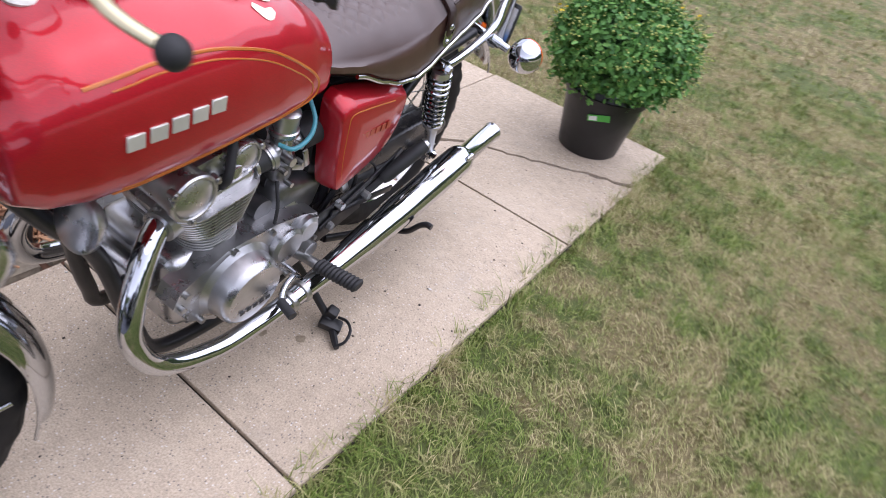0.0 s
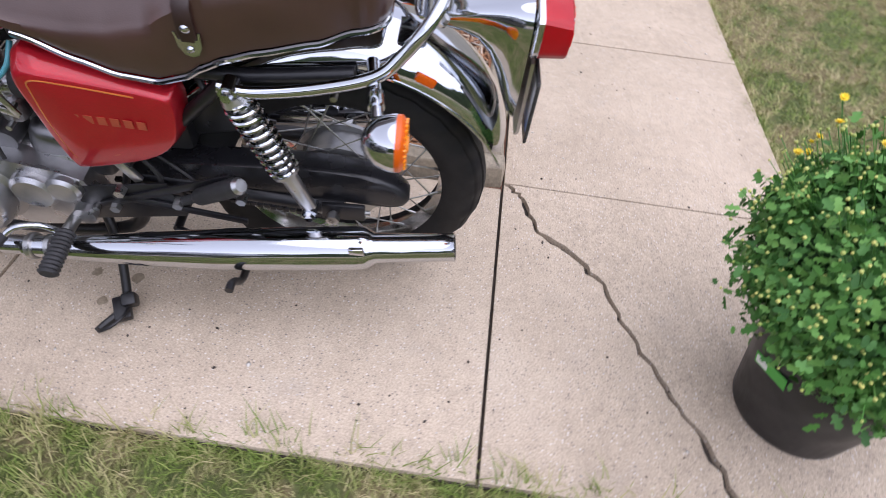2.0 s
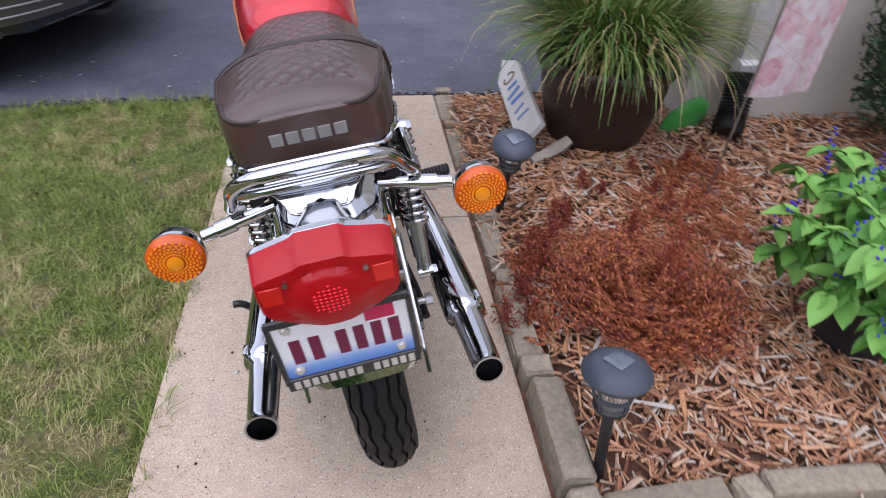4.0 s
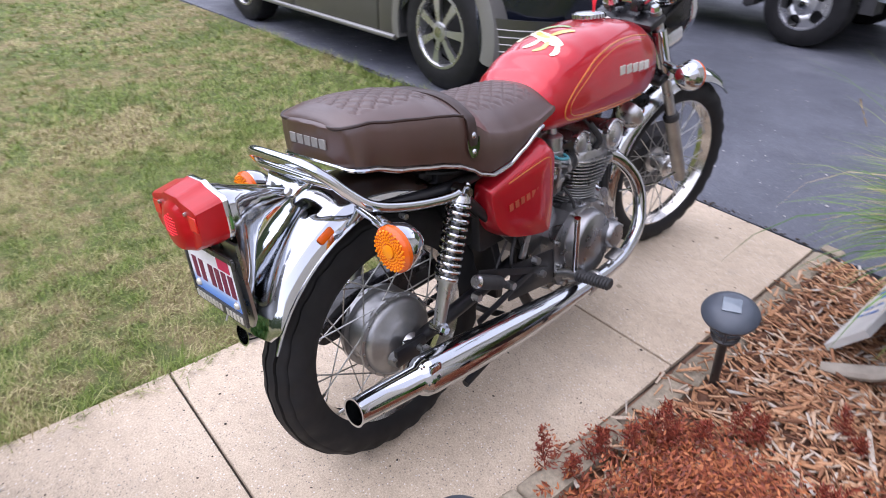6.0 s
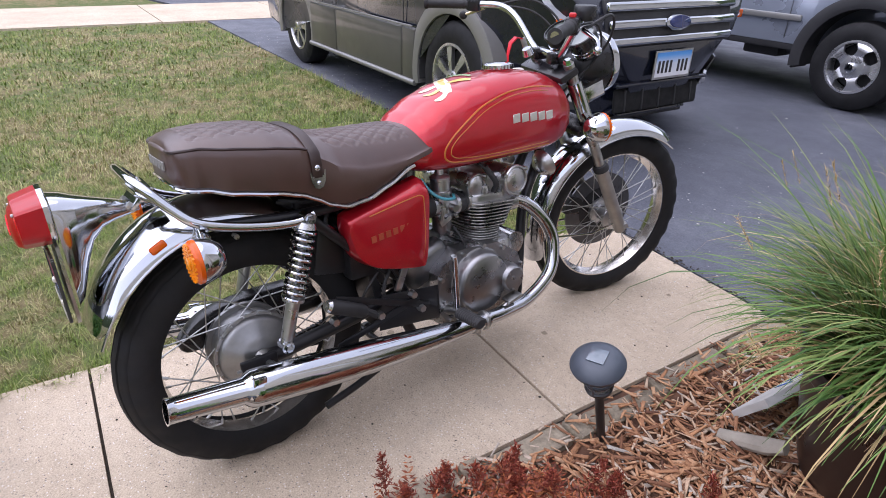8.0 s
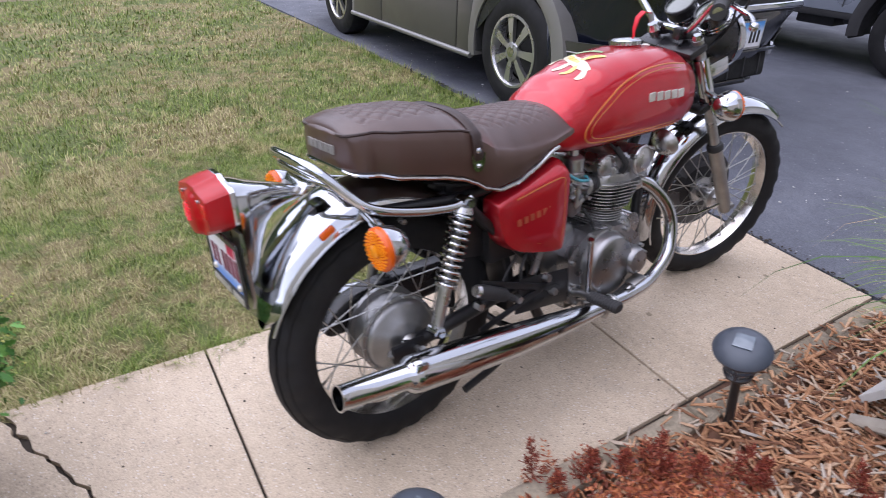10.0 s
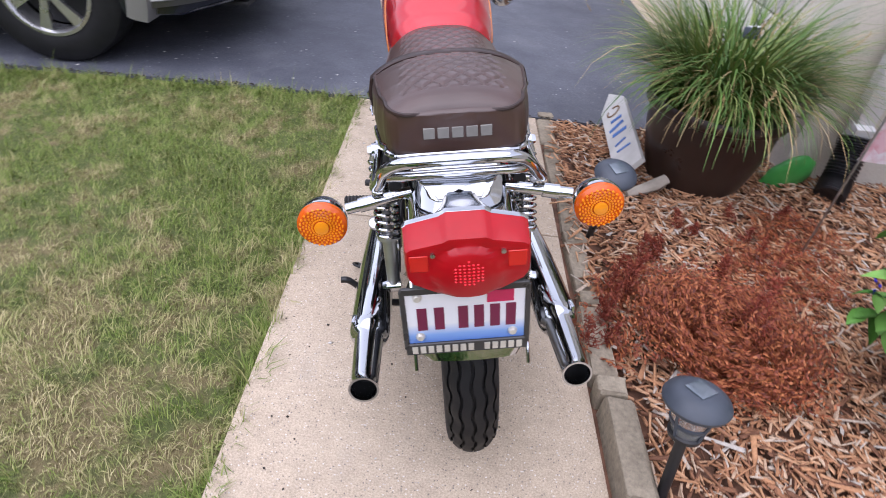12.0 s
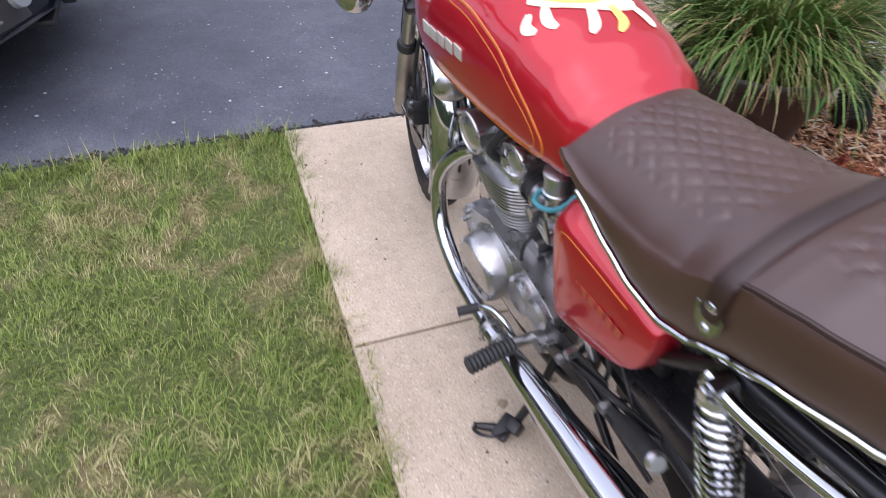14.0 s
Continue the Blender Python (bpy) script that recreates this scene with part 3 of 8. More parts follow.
rod(bm, (0, 0.125, 0.313), (0, 0.14, 0.313), 0.014, None, 6)
part("axle", bm, STEEL, bike)
bm = B()
rod(bm, (-0.04, -0.095, 0.285), (-0.04, -0.075, 0.285), 0.016, 0.02)
tube(bm, [(-0.04, -0.104, 0.285), (-0.05, -0.106, 0.24), (-0.055, -0.106, 0.215)], 0.006, 8)
rod(bm, (-0.055, -0.106, 0.215), (0.35, -0.13, 0.235), 0.003, None, 8)
part("brake_arm", bm, STEEL, bike)

# swinging arm, chain, sprocket and guard
for s in (1, -1):
    bm = B()
    tube(bm, [(0.42, s * 0.075, 0.345), (0.22, s * 0.085, 0.325), (-0.02, s * 0.10, 0.313)], [0.020, 0.019, 0.018], 12)
    box(bm, (0.09, 0.012, 0.045), (-0.02, s * 0.112, 0.313), (0, 0, 0), 0.004)
    part("swing_arm", bm, FRAME_BLACK, bike)
    bm = B()
    rod(bm, (-0.075, s * 0.112, 0.313), (-0.055, s * 0.112, 0.313), 0.005, None, 8)
    part("chain_adjuster", bm, STEEL, bike)
bm = B()
lathe(bm, [(0.03, 0.058), (0.078, 0.058), (0.086, 0.060), (0.086, 0.066), (0.078, 0.068), (0.03, 0.068)], along_y((0, 0, 0.313)), 48)
part("sprocket", bm, STEEL, bike)
for z0, z1 in ((0.313 + 0.086, 0.365), (0.313 - 0.086, 0.30)):
    bm = B()
    n = 34
    for k in range(n):
        a, b = k / n, (k + 0.8) / n
        p0 = Vector((0.0 + 0.47 * a, 0.063, z0 + (z1 - z0) * a))
        p1 = Vector((0.0 + 0.47 * b, 0.063, z0 + (z1 - z0) * b))
        mid = (p0 + p1) / 2
        box(bm, (0.012, 0.010 if k % 2 else 0.014, 0.009), mid, (0, 0, 0))
    part("chain", bm, FRAME_BLACK, bike, "greasy drive chain")
bm = B()
guard = [(0.42, 0.410), (0.25, 0.410), (0.05, 0.418), (-0.08, 0.403), (-0.145, 0.358), (-0.15, 0.328), (-0.11, 0.318), (0.05, 0.333), (0.25, 0.352), (0.42, 0.365)]
guard = [(p.x, p.z) for p in smooth_path([(x, 0, z) for x, z in guard], 5)]
gx, gz = sum(x for x, _ in guard) / len(guard), sum(z for _, z in guard) / len(guard)
quads(bm, [[(gx + (x - gx) * k, y, gz + (z - gz) * k) for x, z in guard] for y, k in ((0.046, 0.95), (0.048, 0.985), (0.053, 1.0), (0.086, 1.0), (0.094, 0.975), (0.098, 0.93), (0.099, 0.6))])
part("chain_guard", bm, BLACK, bike, "glossy black chain guard")

# rear shock absorbers with chromed springs
for s in (1, -1):
    top, foot = Vector((0.133, s * 0.152, 0.655)), Vector((0.037, s * 0.149, 0.360))
    d = foot - top
    bm = B()
    rod(bm, top + d * 0.02, top + d * 0.70, 0.010)
    rod(bm, top + d * 0.60, top + d * 0.98, 0.0165, 0.0145)
    rod(bm, top + d * 0.615, top + d * 0.64, 0.026)
    rod(bm, top + d * 0.03, top + d * 0.075, 0.022, 0.026)
    shock = part("shock_absorber", bm, ALLOY, bike)
    bm = B()
    pts = []
    turns, n = 10.5, 150
    dd, e1, e2 = basis(d)
    for k in range(n + 1):
        f = k / n
        a = 2 * math.pi * turns * f
        pts.append(top + d * (0.075 + 0.545 * f) + (e1 * math.cos(a) + e2 * math.sin(a)) * 0.0245)
    tube(bm, pts, 0.0046, 8, 1)
    part("spring", bm, CHROME, shock, "chromed coil spring")
    for p in (top, foot):
        bm = B()
        rod(bm, p - Vector((0, 0.016, 0)), p + Vector((0, 0.016, 0)), 0.015)
        rod(bm, p + Vector((0, s * 0.016, 0)), p + Vector((0, s * 0.026, 0)), 0.011, 0.009, 6)
        part("shock_mount", bm, CHROME, shock)

# rear mudguard
def mudguard(name, centre, R, half, a0, a1, deep, n=36, place=None, label="", rise=0.0):
    """A chromed mudguard: an arched strip, rolled at the edges, with thickness. rise: how much higher its crown stands midway."""
    cx, cz = centre
    rings = []
    for k in range(n + 1):
        f = k / n
        a = radians(a0 + (a1 - a0) * f)
        ends = min(f, 1 - f) * n
        lift = rise * math.sin(math.pi * min(1.0, f * 1.35)) if rise else 0.0
        section = [(half * math.sin(q) / math.sin(1.42), lift - (deep + lift) * (1 - math.cos(q)) / (1 - math.cos(1.42))) for q in (1.42 * (k - 7) / 7 for k in range(15))]
        inner = [(y * 0.97, r - 0.003) for y, r in section[::-1]]
        squeeze = 1.0 if ends >= 3 else 0.80 + 0.2 * math.sqrt(max(0.0, 1 - (1 - ends / 3) ** 2))
        rings.append([(cx + (R + r * squeeze) * math.cos(a), y * squeeze, cz + (R + r * squeeze) * math.sin(a)) for y, r in section + inner])
    bm = B()
    quads(bm, rings)
    ob = part(name, bm, CHROME, bike, label or "chromed steel mudguard")
    if place:
        place(ob)
    bm = B()
    for s in (-1, 1):
        tube(bm, [(cx + (R - deep) * math.cos(a), s * (half + 0.001), cz + (R - deep) * math.sin(a)) for a in (radians(a0 + 3 + (a1 - a0 - 6) * k / 24) for k in range(25))], 0.003, 6, 1)
    bead = part("rolled_edge", bm, CHROME, ob)
    return ob


rear_guard = mudguard("rear_mudguard", (-0.002, 0.316), 0.376, 0.094, 151.5, 42, 0.022, rise=0.040)
for s in (1, -1):
    bm = B()
    box(bm, (0.036, 0.006, 0.017), (-0.172, s * 0.0890, 0.652), (s * 12, -27, 0), 0.004)
    part("side_reflector", bm, AMBER, rear_guard, "small amber reflector")

# seat: two levels, quilted top, piping and a chrome lower trim
def seat_rows():
    """Stations along the seat: x, half width, lower edge, piping, crown."""
    rear = []
    for k in range(9):
        a = math.pi / 2 * k / 8
        x = -0.112 + 0.050 * (1 - math.cos(a))
        rear.append((x, 0.078 + 0.043 * math.sin(a) ** 0.85, 0.764 - 0.010 * k / 8, 0.838 + 0.004 * math.sin(a), 0.844 + 0.022 * math.sin(a) ** 1.3))
    return rear + [(-0.01, 0.134, 0.738, 0.834, 0.868), (0.08, 0.146, 0.721, 0.822, 0.861), (0.13, 0.151, 0.707, 0.814, 0.851),
            (0.165, 0.152, 0.690, 0.804, 0.838), (0.195, 0.152, 0.670, 0.780, 0.824), (0.24, 0.151, 0.655, 0.752, 0.814), (0.30, 0.149, 0.660, 0.738, 0.808), (0.36, 0.145, 0.680, 0.734, 0.806), (0.43, 0.139, 0.710, 0.738, 0.804), (0.485, 0.132, 0.722, 0.746, 0.800), (0.515, 0.124, 0.726, 0.752, 0.795), (0.532, 0.112, 0.728, 0.752, 0.784), (0.541, 0.094, 0.730, 0.746, 0.766)]


def lerp_rows(rows, x):
    for a, b in zip(rows, rows[1:]):
        if a[0] <= x <= b[0]:
            f = (x - a[0]) / (b[0] - a[0])
            f = f * f * (3 - 2 * f) * 0.35 + f * 0.65
            return [p + (q - p) * f for p, q in zip(a, b)]
    return list(rows[0] if x < rows[0][0] else rows[-1])


def seat_top(x, y, row):
    _, w, zb, ze, zt = row
    e = w * 0.945
    f = min(1.0, abs(y) / e)
    z = ze + (zt - ze) * (1 - f ** (2.6 if x < 0.17 else 3.1))
    # quilting in two panels
    panel = (-0.07 < x < 0.135 and abs(y) < 0.088) or (0.225 < x < 0.46 and abs(y) < 0.098 - 0.07 * max(0, x - 0.40))
    if panel:
        p = 0.034
        d1 = abs(((x * 0.80 + y) / p) % 1.0 - 0.5) * 2
        d2 = abs(((x * 0.80 - y) / p) % 1.0 - 0.5) * 2
        z -= 0.0038 * (max(0.0, max(d1, d2) - 0.64) / 0.36) ** 1.3
        z += 0.0010
    return z


SEAT_MARK = plain("worn_silver_print", (0.26, 0.25, 0.23), 0.5, 0.2, 0.2, 60, 0.05)


def build_seat():
    rows = seat_rows()
    n, m = 190, 64
    rings = []
    for i in range(n + 1):
        f = i / n
        x = -0.112 + 0.653 * (f - 0.30 * f * (1 - f) ** 3)
        r = lerp_rows(rows, x)
        _, w, zb, ze, zt = r
        e = w * 0.945
        side = [(w * 0.90, zb), (w, zb + 0.008), (w * 1.018, zb + (ze - zb) * 0.30), (w * 1.016, zb + (ze - zb) * 0.55), (w * 1.002, zb + (ze - zb) * 0.78), (w * 0.975, ze - 0.004)]
        ring = [(x, y, z) for y, z in side]
        for k in range(m + 1):
            y = e * (1 - 2 * k / m)
            ring.append((x, y, seat_top(x, y, r)))
        ring += [(x, -y, z) for y, z in side[::-1]]
        rings.append(ring)
    # the back face swells a little
    first = rings[0]
    mid_z = sum(p[2] for p in first) / len(first)
    for scale, out in ((0.93, 0.0022), (0.75, 0.0052), (0.45, 0.0075)):
        rings.insert(0, [(first[0][0] - out, y * scale, mid_z + (z - mid_z) * scale) for _, y, z in first])
    bm = B()
    quads(bm, rings)
    seat = part("seat", bm, VINYL, bike, "dark brown vinyl seat with quilted top")
    # piping along the edge and round the back
    pts = []
    for s in (1, -1):
        xs = [-0.1118 + 0.2698 * (k / 44) ** 2.2 for k in range(45)]
        if s > 0:
            xs = xs[::-1]
        for x in xs:
            r = lerp_rows(rows, x)
            pts.append((x, s * r[1] * 0.955, r[3] - 0.001))
    bm = B()
    tube(bm, pts, 0.0036, 8, 1)
    part("piping", bm, VINYL_DARK, seat)
    pts = []
    for s in (1, -1):
        xs = [-0.112 + 0.556 * (k / 70) ** 1.8 for k in range(71)]
        if s > 0:
            xs = xs[::-1]
        for x in xs:
            r = lerp_rows(rows, x)
            pts.append((x, s * (r[1] * 1.0 + 0.002), r[2] + 0.001))
    bm = B()
    tube(bm, pts, 0.0048, 8, 1)
    part("seat_trim", bm, CHROME, seat, "bright metal lower trim strip")
    # strap over the seat
    xs = 0.170
    r = lerp_rows(rows, xs)
    prof = [(r[1] * 1.02 + 0.003, r[3] - 0.058), (r[1] * 1.02 + 0.004, r[3] - 0.03), (r[1] * 0.99 + 0.003, r[3] - 0.004)]
    for k in range(17):
        y = r[1] * 0.94 * (1 - 2 * k / 16)
        prof.append((y, seat_top(0.18, y, r) + 0.004))
    prof += [(-y, z) for y, z in prof[:3][::-1]]
    rings = []
    for k, (y, z) in enumerate(prof):
        a = Vector((0, *prof[min(k + 1, len(prof) - 1)])) - Vector((0, *prof[max(k - 1, 0)]))
        nrm = Vector((0, -a.z, a.y)).normalized()
        c = Vector((xs, y, z))
        h, t = 0.0125, 0.0035
        if nrm.dot(c - Vector((xs, 0, 0.75))) < 0:
            nrm = -nrm
        rings.append([c + Vector((dx, 0, 0)) + nrm * t * q for dx, q in ((-h, -1), (-h, 0.6), (-h * 0.8, 1), (h * 0.8, 1), (h, 0.6), (h, -1))])
    bm = B()
    quads(bm, rings)
    strap = part("strap", bm, VINYL_DARK, seat, "brown vinyl passenger strap")
    for s in (1, -1):
        y, z = prof[0]
        bm = B()
        shape = [(-0.019, 0.012), (-0.0165, 0.012), (-0.014, 0.0), (0.014, 0.0), (0.0165, 0.012), (0.019, 0.012), (0.017, -0.012), (0.010, -0.026), (0.0, -0.030), (-0.010, -0.026), (-0.017, -0.012)]
        quads(bm, [[(xs + dx, s * (y + t), z + 0.004 + dz) for dx, dz in shape] for t in (0.001, 0.0035)])
        plate = part("strap_plate", bm, CHROME, strap)
        for dz, rad in ((0.022, 0.007), (-0.012, 0.0055)):
            bm = B()
            lathe(bm, [(0.0, 0.0085), (rad * 0.6, 0.0075), (rad, 0.0045), (rad, 0.002)], along_y((xs, 0, z + dz)) if s > 0 else along_y((xs, 0, z + dz)) @ pose(0, 0, 0, 180))
            bmesh.ops.translate(bm, vec=(0, s * y, 0), verts=[v for v in bm.verts if abs(v.co.y) < 0.03])
            part("rivet", bm, CHROME, strap)
    # maker's mark on the back, as plain bars
    for k in range(5):
        y = 0.046 - 0.0235 * k
        bm = B()
        box(bm, (0.004, 0.019, 0.019), (-0.1193, y, 0.806), (0, 0, 0), 0.0008, 1)
        part("mark_bar", bm, SEAT_MARK, seat, "plain silver bar")
    return seat


build_seat()

# fuel tank
def tank_rows():
    """x, half width, bottom, crown, z of the widest line."""
    return [(0.465, 0.065, 0.690, 0.778, 0.722), (0.476, 0.100, 0.677, 0.796, 0.722), (0.51, 0.127, 0.670, 0.824, 0.726), (0.57, 0.138, 0.664, 0.856, 0.734), (0.65, 0.147, 0.660, 0.880, 0.744), (0.74, 0.153, 0.658, 0.893, 0.752), (0.83, 0.156, 0.656, 0.899, 0.758), (0.90, 0.156, 0.655, 0.897, 0.762), (0.965, 0.150, 0.657, 0.886, 0.762),
            (1.012, 0.138, 0.664, 0.866, 0.760), (1.044, 0.122, 0.680, 0.838, 0.758), (1.058, 0.088, 0.702, 0.804, 0.756)]


def tank_ring(x, n=56):
    _, w, zb, zt, zw = lerp_rows(tank_rows(), x)
    ring = []
    for k in range(n):
        a = 2 * math.pi * k / n
        c, s = math.cos(a), math.sin(a)
        if s >= 0:
            y = w * math.copysign(abs(c) ** 0.64, c)
            z = zw + (zt - zw) * abs(s) ** 0.88
        else:
            y = w * math.copysign(abs(c) ** 0.45, c)
            z = zw - (zw - zb) * abs(s) ** 0.75
        ring.append(Vector((x, y, z)))
    return ring


def build_tank():
    bm = B()
    xs = [0.465 + 0.593 * (0.5 - 0.5 * math.cos(math.pi * k / 64)) for k in range(65)]
    quads(bm, [tank_ring(x) for x in xs])
    tank = part("fuel_tank", bm, RED, bike, "glossy candy red fuel tank with gold pinstripes")
    return tank


def tank_side(x, z):
    """Half width of the tank at a place on its side."""
    _, w, zb, zt, zw = lerp_rows(tank_rows(), x)
    if z >= zw:
        s = min(1.0, ((z - zw) / (zt - zw)) ** (1 / 0.88))
        return w * math.sqrt(max(0.0, 1 - s * s)) ** 0.64
    s = min(1.0, ((zw - z) / (zw - zb)) ** (1 / 0.75))
    return w * math.sqrt(max(0.0, 1 - s * s)) ** 0.45


tank = build_tank()
panel_line = [(0.96, 0.846), (0.87, 0.856), (0.77, 0.850), (0.67, 0.822), (0.59, 0.774), (0.555, 0.742), (0.547, 0.718), (0.557, 0.702), (0.59, 0.692), (0.69, 0.686), (0.82, 0.684), (0.94, 0.684)]
inner_line = [(0.93, 0.840), (0.86, 0.846), (0.77, 0.839), (0.68, 0.812), (0.605, 0.768), (0.572, 0.740), (0.566, 0.721), (0.574, 0.710), (0.60, 0.702), (0.69, 0.696), (0.82, 0.694), (0.93, 0.694)]
for s in (1, -1):
    for line_pts, r in ((panel_line, 0.0030), (inner_line, 0.0016)):
        flat = smooth_path([(x, 0, z) for x, z in line_pts], 10)
        bm = B()
        tube(bm, [(p.x, s * (tank_side(p.x, p.z) - r * 0.35), p.z) for p in flat], r, 6, 1)
        part("pinstripe", bm, GOLD_LINE, tank, "thin gold pinstripe")
    # maker's mark as plain raised bars
    for k in range(5):
        bm = B()
        x = 0.917 - 0.0325 * k
        z = 0.774 + 0.0020 * k
        box(bm, (0.026, 0.004, 0.024), (x, s * (tank_side(x, z) + 0.0005), z), (0, -3, 0), 0.0012, 1)
        part("mark_bar", bm, SILVER_MARK, tank, "raised pale silver bar")
# filler cap and neck
bm = B()
lathe(bm, [(0.048, -0.03), (0.044, 0.004), (0.041, 0.008)], Matrix.Translation((0.860, 0, 0.892)), 40)
part("filler_neck", bm, RED, tank)
bm = B()
lathe(bm, [(0.030, 0.0), (0.043, 0.002), (0.045, 0.008), (0.044, 0.014), (0.036, 0.019), (0.0, 0.021)], Matrix.Translation((0.860, 0, 0.899)), 40)
for k in range(28):
    a = 2 * math.pi * k / 28
    box(bm, (0.006, 0.006, 0.010), (0.860 + 0.0445 * math.cos(a), 0.0445 * math.sin(a), 0.9075), (0, 0, math.degrees(a)))
part("filler_cap", bm, CHROME, tank, "chromed knurled filler cap")
bm = B()
lathe(bm, [(0.020, -0.01), (0.020, 0.004), (0.014, 0.008), (0.0, 0.009)], Matrix.Translation((0.940, 0, 0.886)), 24)
part("tank_bung", bm, SILVER_MARK, tank)
# worn decal on the crown: plain cream, yellow and green strokes
def crown(x, y):
    _, w, zb, zt, zw = lerp_rows(tank_rows(), x)
    c = min(1.0, (abs(y) / w)) ** (1 / 0.64)
    return zw + (zt - zw) * math.sqrt(max(0.0, 1 - c * c)) ** 0.88


def decal_stroke(pts, half, mat, lift):
    """A tapering stroke laid on the crown of the tank."""
    path = smooth_path([(x, y, 0) for x, y in pts], 6)
    bm = B()
    rows = []
    for i, p in enumerate(path):
        d = (path[min(i + 1, len(path) - 1)] - path[max(i - 1, 0)]).normalized()
        n = Vector((-d.y, d.x, 0))
        w = half * (math.sin(math.pi * (0.12 + 0.80 * i / (len(path) - 1))) ** 0.6)
        rows.append([bm.verts.new((q.x, q.y, crown(q.x, q.y) + 0.0012 + lift)) for q in (p + n * w * k for k in (-1, -0.5, 0, 0.5, 1))])
    for a, b in zip(rows, rows[1:]):
        for i in range(4):
            bm.faces.new((a[i], b[i], b[i + 1], a[i + 1]))
    part("decal_patch", bm, mat, tank, "faded decal patch")


DECAL_CREAM = plain("cream_decal", (0.84, 0.76, 0.56), 0.3, 0.0, 0.15, 60, 0.0, 0.5)
DECAL_YELLOW = plain("yellow_decal", (0.80, 0.58, 0.12), 0.3, 0.0, 0.25, 60, 0.0, 0.5)
DECAL_GREEN = plain("green_decal", (0.30, 0.44, 0.20), 0.3, 0.0, 0.25, 60, 0.0, 0.5)
for pts, half, mat_c, lift in (([(0.700, 0.070), (0.672, 0.040), (0.650, 0.000), (0.628, -0.040), (0.618, -0.070)], 0.020, DECAL_CREAM, 0.0),
                               ([(0.690, 0.055), (0.660, 0.020), (0.640, -0.020)], 0.009, DECAL_YELLOW, 0.0006),
                               ([(0.668, 0.060), (0.640, 0.072), (0.622, 0.066)], 0.009, DECAL_CREAM, 0.0), ([(0.672, 0.085), (0.655, 0.100), (0.636, 0.094)], 0.008, DECAL_CREAM, 0.0),
                               ([(0.640, 0.000), (0.606, 0.012), (0.588, 0.028)], 0.009, DECAL_CREAM, 0.0), ([(0.626, -0.028), (0.594, -0.030), (0.574, -0.012)], 0.008, DECAL_YELLOW, 0.0),
                               ([(0.620, -0.060), (0.592, -0.072), (0.570, -0.070)], 0.008, DECAL_CREAM, 0.0), ([(0.702, 0.060), (0.728, 0.040), (0.742, 0.010), (0.736, -0.020)], 0.010, DECAL_GREEN, 0.0004),
                               ([(0.660, -0.010), (0.694, -0.022), (0.712, -0.050)], 0.012, DECAL_YELLOW, 0.0004)):
    decal_stroke(pts, half, mat_c, lift)

# side covers
COVER = [(0.462, 0.676), (0.36, 0.656), (0.25, 0.630), (0.232, 0.612), (0.234, 0.570), (0.250, 0.515), (0.295, 0.474), (0.37, 0.448), (0.440, 0.434), (0.458, 0.443), (0.470, 0.50), (0.478, 0.58), (0.482, 0.655)]


def build_cover(s):
    cx, cz = 0.365, 0.555
    flat = smooth_path([(x, 0, z) for x, z in COVER + COVER[:1]], 4)[:-1]

    def ring(scale, y, slope, sink=0.0):
        return [Vector((cx + (p.x - cx) * scale, s * (y + slope * (p.x - 0.25) + 0.06 * (0.66 - p.z) * 0.35), cz + (p.z - cz) * scale - sink * max(0.0, (p.z - cz) / 0.10))) for p in flat]
    bm = B()
    quads(bm, [ring(0.97, 0.096, 0.0), ring(1.0, 0.099, 0.0), ring(1.0, 0.112, 0.02), ring(0.990, 0.119, 0.02), ring(0.955, 0.139, 0.03, 0.010), ring(0.93, 0.1455, 0.03, 0.013), ring(0.88, 0.148, 0.03, 0.012), ring(0.4, 0.1495, 0.03, 0.004)])
    cover = part("side_cover", bm, RED, bike, "candy red side cover with gold pinstripe")
    bm = B()
    pts = []
    for p in smooth_path([(0.29, 0, 0.628), (0.40, 0, 0.648), (0.455, 0, 0.652), (0.462, 0, 0.62), (0.460, 0, 0.54), (0.450, 0, 0.475), (0.435, 0, 0.46), (0.36, 0, 0.478)], 6):
        x, z = cx + (p.x - cx) * 0.93, cz + (p.z - cz) * 0.93
        z -= 0.010 * max(0.0, (z - cz) / 0.10)
        pts.append((x, s * (0.1475 + 0.03 * (x - 0.25) + 0.021 * (0.66 - z) + 0.0004), z))
    tube(bm, pts, 0.0016, 6, 1)
    part("pinstripe", bm, GOLD_LINE, cover, "thin gold pinstripe")
    for k in range(6):
        bm = B()
        x = 0.30 + 0.021 * k
        z = 0.556 + (0.002 * k)
        box(bm, (0.014, 0.0015, 0.017), (x, s * (0.1495 + 0.03 * (x - 0.25) + 0.021 * (0.66 - z)), z), (0, -4, 0))
        part("mark_bar", bm, COVER_MARK, cover, "faint bronze bar")
    return cover


COVER_MARK = plain("faint_bronze_mark", (0.42, 0.075, 0.035), 0.4, 0.2, 0.2, 60, 0.0)
for s in (1, -1):
    build_cover(s)

